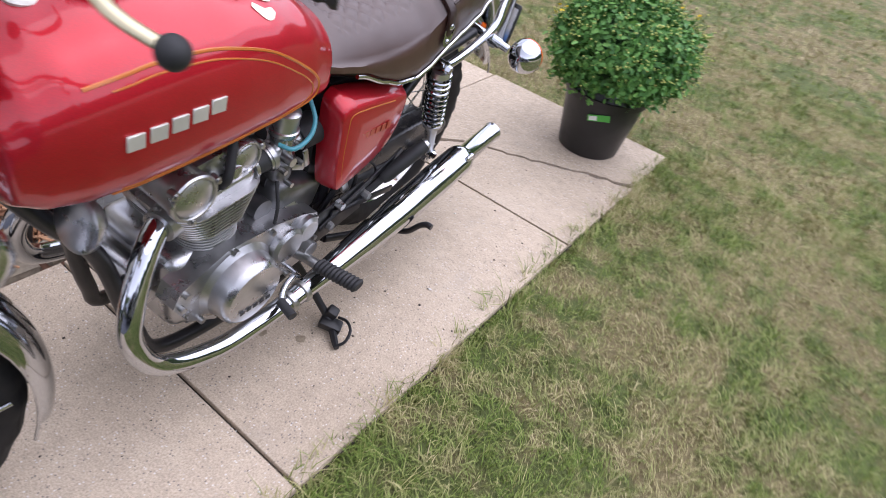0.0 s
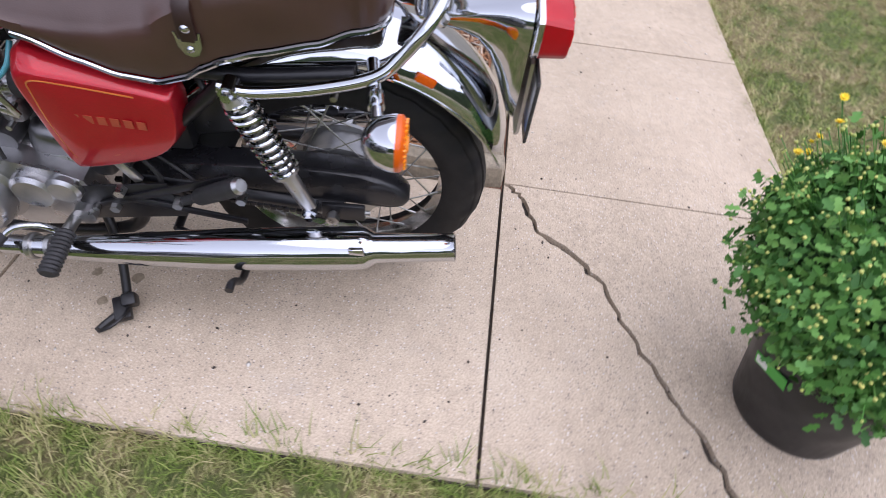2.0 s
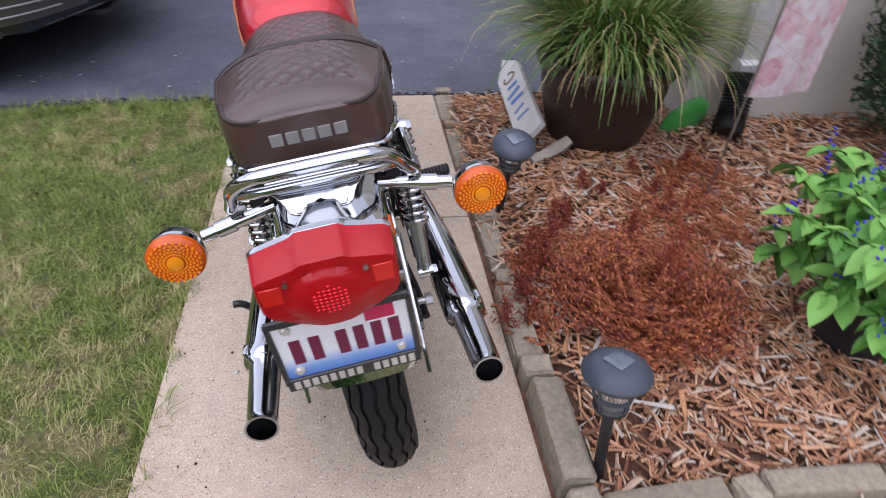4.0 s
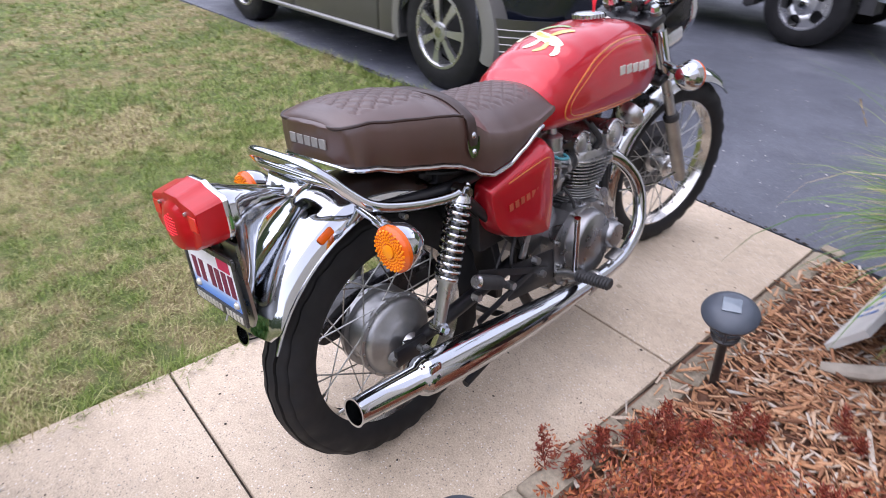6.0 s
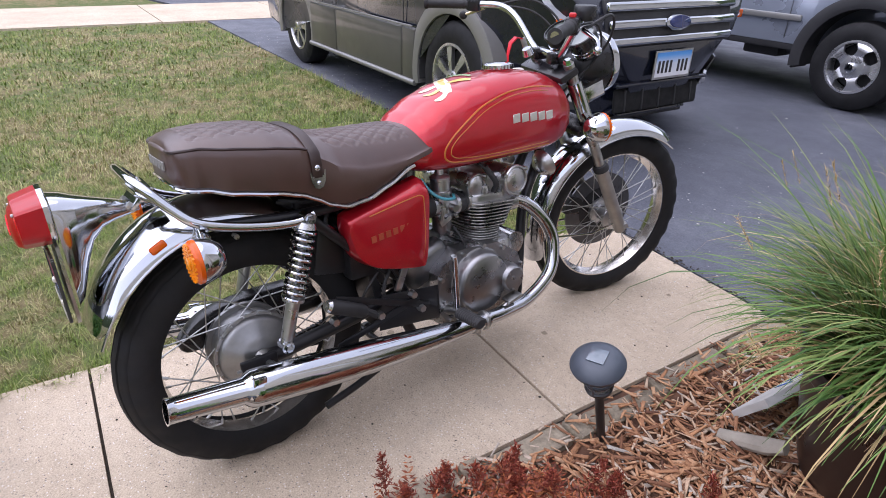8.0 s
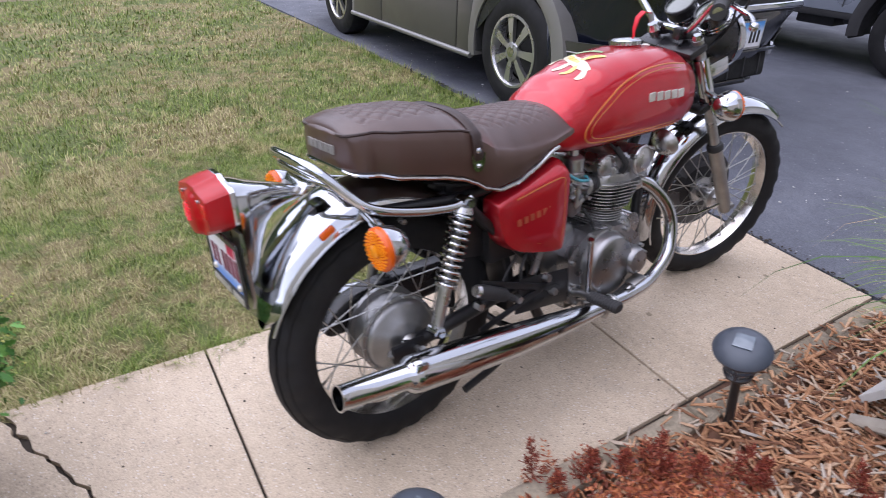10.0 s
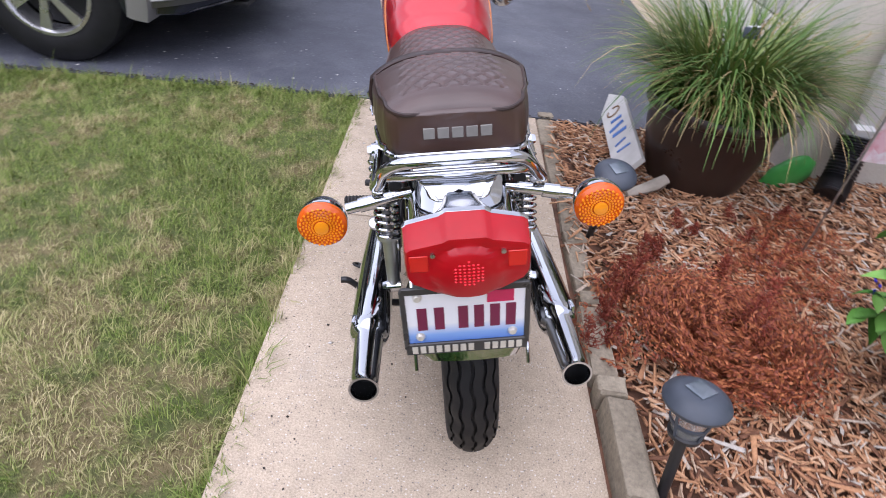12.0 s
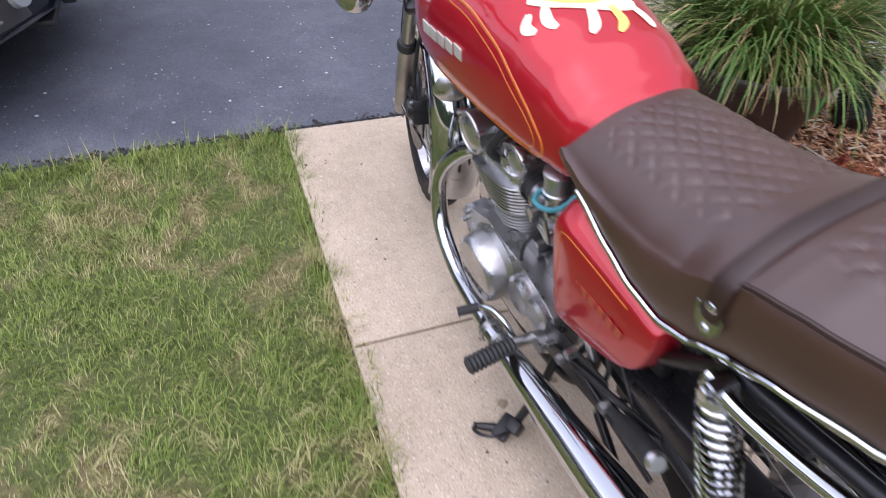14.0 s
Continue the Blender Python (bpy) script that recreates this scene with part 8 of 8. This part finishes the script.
BLACK_TRIM = plain("black_car_plastic", (0.022, 0.022, 0.024), 0.55, 0.0, 0.2, 30, 0.1)
RIM_ALLOY = plain("bright_wheel_alloy", (0.56, 0.56, 0.57), 0.28, 0.9, 0.1, 20, 0.03)
BLUE_BADGE = plain("blue_badge_enamel", (0.01, 0.02, 0.10), 0.2, 0.0, 0.1, 40, 0.0, 0.8)
LAMP_GLASS = plain("headlamp_plastic", (0.55, 0.57, 0.60), 0.08, 0.5, 0.2, 20, 0.0, 1.0)
PLATE_BLUE = material("car_plate_enamel", 0.4)
pcx = node(PLATE_BLUE, "ShaderNodeSeparateXYZ")
link(PLATE_BLUE, coords(PLATE_BLUE), pcx.inputs[0])
pmr = node(PLATE_BLUE, "ShaderNodeMapRange", From_Min=0.50, From_Max=0.65)
link(PLATE_BLUE, pcx.outputs[2], pmr.inputs["Value"])
base(PLATE_BLUE, ramp(PLATE_BLUE, pmr.outputs[0], [(0.0, (0.80, 0.80, 0.82)), (0.45, (0.62, 0.68, 0.78)), (0.75, (0.10, 0.34, 0.74)), (1.0, (0.05, 0.22, 0.62))]))


def arch(cx, cz, r, z0, n=14):
    """Points of a wheel arch from rear to front."""
    a0 = math.asin(max(-1, (z0 - cz) / r))
    return [(cx - r * math.cos(a), cz + r * math.sin(a)) for a in [a0 + (math.pi - 2 * a0) * k / n for k in range(n + 1)]]


def car_shell(outline, half):
    """A body from its side outline; half(x, z) gives its half width."""
    cx = sum(x for x, _ in outline) / len(outline)
    cz = sum(z for _, z in outline) / len(outline)
    bm = B()
    rings = []
    for t, shrink in ((-1.0, 0.030), (-0.985, 0.008), (-0.93, 0.0), (-0.5, 0.0), (0.0, 0.0), (0.5, 0.0), (0.93, 0.0), (0.985, 0.008), (1.0, 0.030)):
        ring = []
        for x, z in outline:
            d = Vector((cx - x, 0, cz - z))
            d = d.normalized() * shrink if d.length else d
            ring.append((x + d.x, t * half(x, z), z + d.z))
        rings.append(ring)
    quads(bm, rings)
    bmesh.ops.triangulate(bm, faces=[f for f in bm.faces if len(f.verts) > 4])
    return bm


def car_wheel(parent, x, side, y, r, rim_r, w, spokes, kind):
    m = Matrix.Translation((x, side * y, r)) @ pose(0, 0, 0, -90 * side, 0, 0)
    bm = B()
    lathe(bm, [(rim_r, -w), (r - 0.03, -w), (r - 0.004, -w + 0.025), (r, -w + 0.05), (r, -0.045), (r - 0.006, -0.022), (r - 0.035, 0.0), (rim_r + 0.03, 0.006), (rim_r, -0.004), (rim_r - 0.004, -0.03)], m, 56, True)
    wh = part("wheel", bm, TYRE, parent, "black tyre on an alloy rim")
    bm = B()
    lathe(bm, [(rim_r + 0.004, 0.002), (rim_r - 0.012, 0.004), (rim_r - 0.022, -0.012), (rim_r - 0.026, -0.10), (rim_r + 0.004, -0.10)], m, 48, True)
    n = spokes
    if kind == "spoke":
        for k in range(n):
            a = 2 * math.pi * k / n
            rot = m @ pose(0, 0, 0, 0, 0, math.degrees(a))
            quads(bm, [[rot @ Vector(p) for p in ((rr, -ww, zz), (rr, ww, zz), (rr, ww * 0.8, zz - 0.03), (rr, -ww * 0.8, zz - 0.03))] for rr, ww, zz in ((0.04, 0.016, -0.004), (rim_r * 0.5, 0.020, -0.002), (rim_r - 0.014, 0.030, -0.010))])
        lathe(bm, [(0.062, -0.03), (0.060, 0.002), (0.045, 0.008), (0.0, 0.010)], m, 24)
    else:
        # dished disc with oval windows: built as a ring, hub and broad bridges
        for k in range(n):
            a = 360 * k / n
            rot = m @ pose(0, 0, 0, 0, 0, a)
            rows = []
            for rr, ww in ((0.075, 0.050), (0.105, 0.034), (0.135, 0.034), (0.165, 0.058), (rim_r - 0.012, 0.090)):
                zz = -0.012 + 0.02 * math.sin(math.pi * (rr - 0.075) / (rim_r - 0.085))
                rows.append([rot @ Vector(p) for p in ((rr, -ww, zz), (rr, ww, zz), (rr, ww, zz - 0.025), (rr, -ww, zz - 0.025))])
            quads(bm, rows)
        lathe(bm, [(0.095, -0.035), (0.092, -0.008), (0.07, -0.002), (0.0, 0.0)], m, 28)
    rim = part("rim", bm, RIM_ALLOY, wh, "bright alloy rim")
    bm = B()
    lathe(bm, [(0.040, 0.0), (0.040, 0.030), (0.030, 0.040), (0.0, 0.042)] if kind != "spoke" else [(0.034, 0.006), (0.032, 0.012), (0.0, 0.014)], m, 24)
    part("hub_cap", bm, CHROME, wh)
    bm = B()
    lathe(bm, [(rim_r - 0.03, -0.115), (0.05, -0.12), (0.0, -0.12)], m, 36)
    part("brake_back", bm, BLACK_TRIM, wh)
    return wh


def arch_band(bm, cx, cz, r0, r1, y0, y1, a0, a1, side, n=26):
    rings = []
    for k in range(n + 1):
        a = radians(a0 + (a1 - a0) * k / n)
        c, s = math.cos(a), math.sin(a)
        rings.append([(cx + r0 * c, side * y0, cz + r0 * s), (cx + r0 * c, side * y1, cz + r0 * s), (cx + (r0 * 0.6 + r1 * 0.4) * c, side * (y1 + 0.012), cz + (r0 * 0.6 + r1 * 0.4) * s), (cx + r1 * c, side * (y1 - 0.004), cz + r1 * s), (cx + r1 * c, side * y0, cz + r1 * s)])
    quads(bm, rings)


def crossover(at, pitch):
    m = Matrix.Translation(at) @ pose(0, 0, 0, 0, pitch, 0) @ pose(0, 0, 0, 0, 0, 180)
    car = group_of("crossover_car", m, "dark navy crossover with grey lower cladding parked on drive", "car")
    wb, r = 2.82, 0.365

    def half(x, z):
        u = max(0.0, min(0.99, (x - 0.35) / 0.62))
        w = 0.945 * (1 - u * u) ** (0.20 + 0.80 * max(0.0, min(1.0, (0.65 - z) / 0.40))) * (1 - 0.05 * max(0.0, (-3.2 - x) / 0.6) ** 2)
        return w * (1 - 0.26 * max(0.0, (z - 0.98) / 0.75))
    out = [(-3.30, 0.30)] + arch(-wb, r, 0.415, 0.27) + [(-2.2, 0.24), (-0.6, 0.24)] + arch(0.0, r, 0.415, 0.27) + [(0.60, 0.24), (0.84, 0.26), (0.90, 0.34), (0.93, 0.46), (0.95, 0.60), (0.935, 0.72), (0.90, 0.84), (0.86, 0.92), (0.72, 0.99), (0.30, 1.05), (-0.28, 1.10), (-0.62, 1.34), (-1.0, 1.60), (-1.35, 1.70), (-2.2, 1.74), (-3.2, 1.70), (-3.60, 1.45), (-3.82, 1.10), (-3.90, 0.80), (-3.92, 0.50), (-3.86, 0.34)]
    body = part("body", car_shell(out, half), NAVY, car, "glossy dark navy body")
    for side in (1, -1):
        # windows
        bm = B()
        quads(bm, [[(x, side * (half(x, z) + dy), z) for x, z in ((-0.55, 1.14), (-1.10, 1.58), (-1.75, 1.62), (-1.78, 1.12))] for dy in (-0.01, 0.004)])
        part("window", bm, CAR_GLASS, car)
        bm = B()
        quads(bm, [[(x, side * (half(x, z) + dy), z) for x, z in ((-1.85, 1.12), (-1.83, 1.62), (-2.75, 1.62), (-2.95, 1.14))] for dy in (-0.01, 0.004)])
        part("window", bm, CAR_GLASS, car)
        # lower cladding between and around the wheels
        for x0, x1 in ((-wb + 0.44, -1.806), (-1.794, -0.625), (-0.613, -0.44)):
            bm = B()
            box(bm, (x1 - x0, 0.050, 0.385), ((x0 + x1) / 2, side * 0.938, 0.435), (0, 0, 0), 0.012, 3)
            part("door_cladding", bm, GUNMETAL, car, "gunmetal lower door cladding")
        bm = B()
        box(bm, (wb - 0.92, 0.012, 0.016), (-wb / 2, side * 0.966, 0.640), (0, 0, 0), 0.004)
        part("trim_strip", bm, CLAD_SILVER, car)
        bm = B()
        tube(bm, [(-wb + 0.42, side * 0.965, 0.262), (-0.42, side * 0.965, 0.262)], 0.020, 10, 1)
        part("sill_strip", bm, CLAD_SILVER, car, "pale grey sill strip")
        for cx in (0.0, -wb):
            bm = B()
            arch_band(bm, cx, r, 0.405, 0.505, 0.80, 0.955, -14, 194, side)
            part("arch_flare", bm, CLAD_SILVER, car, "silver-grey wheel arch flare")
            bm = B()
            arch_band(bm, cx, r, 0.395, 0.41, 0.62, 0.93, -10, 190, side, 18)
            part("arch_liner", bm, BLACK_TRIM, car)
            car_wheel(car, cx, side, 0.935, r, 0.225, 0.225, 7, "spoke")
        bm = B()
        nose = [0.45 + 0.030 * k for k in range(12)]
        quads(bm, [[(x, side * (half(x, z) + dy), z) for z, dy in ((0.30, -0.01), (0.30, 0.006), (0.40, 0.010), (0.52, 0.008), (0.52, -0.01))] for x in nose])
        part("corner_cladding", bm, GUNMETAL, car)
        for k in range(4):
            bm = B()
            z = 0.335 + 0.042 * k
            tube(bm, [(x, side * (half(x, z) + 0.009), z) for x in nose[1:-2]], 0.006, 6, 1)
            part("corner_rib", bm, CLAD_SILVER, car)
        bm = B()
        for x in (-0.62, -1.80):
            box(bm, (0.006, 0.004, 0.50), (x, side * 0.9465, 0.90), (0, 0, 0))
        part("door_gap", bm, BLACK_TRIM, car)
        # headlamps
        bm = B()
        quads(bm, [[(x, side * y, z) for x, y, z in ring] for ring in (((0.88, 0.56, 0.755), (0.80, 0.76, 0.79), (0.70, 0.82, 0.92), (0.82, 0.58, 0.945)), ((0.915, 0.565, 0.765), (0.83, 0.80, 0.80), (0.725, 0.85, 0.91), (0.85, 0.59, 0.935)))])
        part("headlamp", bm, LAMP_GLASS, car, "clear wraparound headlamp")
        bm = B()
        box(bm, (0.035, 0.05, 0.05), (0.815, side * 0.79, 0.80), (0, 0, -side * 40), 0.008)
        part("side_marker", bm, AMBER, car, "small amber marker")
        bm = B()
        lathe(bm, [(0.0, 0.02), (0.04, 0.018), (0.05, 0.0)], Matrix.Translation((0.785, side * 0.60, 0.40)) @ pose(0, 0, 0, 0, 90, side * 35), 20)
        part("fog_lamp", bm, LAMP_GLASS, car)
    # grille: three broad chrome bars round an oval badge
    bm = B()
    box(bm, (0.05, 1.10, 0.27), (0.905, 0, 0.80), (0, -14, 0), 0.02)
    part("grille_back", bm, BLACK_TRIM, car)
    for z, x, h in ((0.705, 0.955, 0.045), (0.795, 0.945, 0.050), (0.885, 0.920, 0.050)):
        bm = B()
        box(bm, (0.035, 1.12 - (0.9 - z) * 0.3, h), (x, 0, z), (0, -14, 0), 0.014, 3)
        part("grille_bar", bm, CHROME, car, "broad chrome grille bar")
    bm = B()
    lathe(bm, [(0.0, 0.018), (0.09, 0.014), (0.108, 0.004), (0.11, -0.01)], Matrix.Translation((0.965, 0, 0.795)) @ pose(0, 0, 0, 0, 76, 0) @ Matrix.Diagonal((0.42, 1, 1, 1)), 32)
    badge = part("badge", bm, CHROME, car, "plain oval badge")
    bm = B()
    lathe(bm, [(0.0, 0.021), (0.085, 0.017), (0.098, 0.008)], Matrix.Translation((0.966, 0, 0.795)) @ pose(0, 0, 0, 0, 76, 0) @ Matrix.Diagonal((0.40, 1, 1, 1)), 32)
    part("badge_field", bm, BLUE_BADGE, badge)
    bm = B()
    box(bm, (0.05, 0.80, 0.022), (0.925, 0, 0.452), (0, 0, 0), 0.008)
    box(bm, (0.05, 0.62, 0.020), (0.870, 0, 0.262), (0, 0, 0), 0.008)
    part("bumper_trim", bm, NAVY, car)
    # solid black panel in place of the shaded intake opening
    bm = B()
    box(bm, (0.03, 0.76, 0.145), (0.905, 0, 0.355), (0, -6, 0), 0.02)
    part("lower_intake", bm, SOOT_AND_SHADE, car, "lower air intake, its inner shade painted black")
    for k in range(5):
        bm = B()
        box(bm, (0.030, 0.014, 0.13), (0.912, -0.30 + 0.15 * k, 0.355), (0, -6, 0), 0.004)
        part("intake_vane", bm, BLACK_TRIM, car)
    bm = B()
    box(bm, (0.30, 0.80, 0.03), (0.66, 0, 0.215), (0, 0, 0), 0.01)
    part("air_dam", bm, BLACK_TRIM, car)
    bm = B()
    box(bm, (0.008, 0.335, 0.165), (0.972, 0.01, 0.558), (0, 0, 0), 0.002)
    plate = part("plate_frame", bm, STEEL, car, smooth=False)
    bm = B()
    box(bm, (0.006, 0.305, 0.140), (0.976, 0.01, 0.560), (0, 0, 0), 0.0)
    part("car_plate", bm, PLATE_BLUE, plate, "blue and white number plate", smooth=False)
    for y in (0.095, 0.060, 0.025, -0.045, -0.080, -0.115, -0.148):
        bm = B()
        box(bm, (0.002, 0.018, 0.070), (0.980, y + 0.03, 0.548), (0, 0, 0))
        part("plate_bar", bm, BLACK_TRIM, plate, smooth=False)
    for s in (1, -1):
        bm = B()
        box(bm, (0.02, 0.20, 0.14), (-0.62 + 0.08, s * 1.02, 1.14), (0, 0, 0), 0.03, 3)
        part("door_mirror", bm, NAVY, car)
    return car


crossover((1.07, -1.635, -0.037 * 1.07 - 0.004), 2.12)


def off_roader(at, pitch):
    m = Matrix.Translation(at) @ pose(0, 0, 0, 0, pitch, 0) @ pose(0, 0, 0, 0, 0, 180)
    car = group_of("off_road_car", m, "silver-blue four-wheel-drive with black arch flares on drive", "car")
    wb, r = 2.84, 0.345

    def half(x, z):
        w = 0.90 * (1 - 0.10 * max(0.0, (x - 0.45) / 0.5) ** 2)
        return w * (1 - 0.22 * max(0.0, (z - 1.05) / 0.75))
    out = [(-3.4, 0.46)] + arch(-wb, r + 0.02, 0.45, 0.44) + [(-2.2, 0.44), (-0.6, 0.44)] + arch(0.0, r + 0.02, 0.45, 0.44) + [(0.62, 0.42), (0.82, 0.44), (0.86, 0.60), (0.85, 0.90), (0.78, 1.02), (0.30, 1.10), (-0.35, 1.14), (-0.95, 1.66), (-1.3, 1.74), (-3.3, 1.74), (-3.68, 1.50), (-3.82, 1.05), (-3.85, 0.55)]
    part("body", car_shell(out, half), SILVER_BLUE, car, "silver-blue body")
    for side in (1, -1):
        bm = B()
        quads(bm, [[(x, side * (half(x, z) + dy), z) for x, z in ((-0.60, 1.18), (-1.08, 1.62), (-1.80, 1.64), (-1.82, 1.16))] for dy in (-0.01, 0.004)])
        part("window", bm, CAR_GLASS, car)
        bm = B()
        quads(bm, [[(x, side * (half(x, z) + dy), z) for x, z in ((-1.90, 1.16), (-1.88, 1.64), (-3.10, 1.64), (-3.35, 1.18))] for dy in (-0.01, 0.004)])
        part("window", bm, CAR_GLASS, car)
        for cx in (0.0, -wb):
            bm = B()
            arch_band(bm, cx, r + 0.02, 0.42, 0.52, 0.72, 0.925, -4, 190, side)
            part("arch_flare", bm, BLACK_TRIM, car, "black plastic wheel arch flare")
            car_wheel(car, cx, side, 0.915, r, 0.205, 0.24, 5, "dish")
            bm = B()
            box(bm, (0.02, 0.24, 0.20), (cx - 0.47, side * 0.80, 0.36), (0, 8, 0), 0.006)
            part("mud_flap", bm, BLACK_TRIM, car)
        bm = B()
        box(bm, (wb - 1.02, 0.02, 0.05), (-wb / 2, side * 0.905, 0.66), (0, 0, 0), 0.008)
        part("side_moulding", bm, CLAD_SILVER, car, "pale side moulding")
        bm = B()
        box(bm, (wb - 1.0, 0.03, 0.07), (-wb / 2, side * 0.88, 0.43), (0, 0, 0), 0.008)
        part("sill", bm, BLACK_TRIM, car)
        bm = B()
        for x in (-0.62, -1.85):
            box(bm, (0.006, 0.004, 0.62), (x, side * 0.9015, 0.80), (0, 0, 0))
        part("door_gap", bm, BLACK_TRIM, car)
        bm = B()
        box(bm, (0.12, 0.28, 0.18), (0.80, side * 0.70, 0.86), (0, 0, 0), 0.03)
        part("headlamp", bm, LAMP_GLASS, car)
    bm = B()
    box(bm, (2.4, 0.9, 0.12), (-1.45, 0, 0.40), (0, 0, 0), 0.02)
    box(bm, (0.35, 0.25, 0.12), (-0.9, -0.62, 0.36), (0, 0, 0), 0.02)
    box(bm, (0.20, 0.20, 0.10), (-0.55, -0.66, 0.39), (0, 0, 0), 0.02)
    part("chassis", bm, BLACK_TRIM, car)
    bm = B()
    box(bm, (0.16, 1.74, 0.22), (0.86, 0, 0.50), (0, 0, 0), 0.04)
    part("bumper", bm, BLACK_TRIM, car)
    return car


off_roader((0.14, -4.86, -0.008), 2.12)
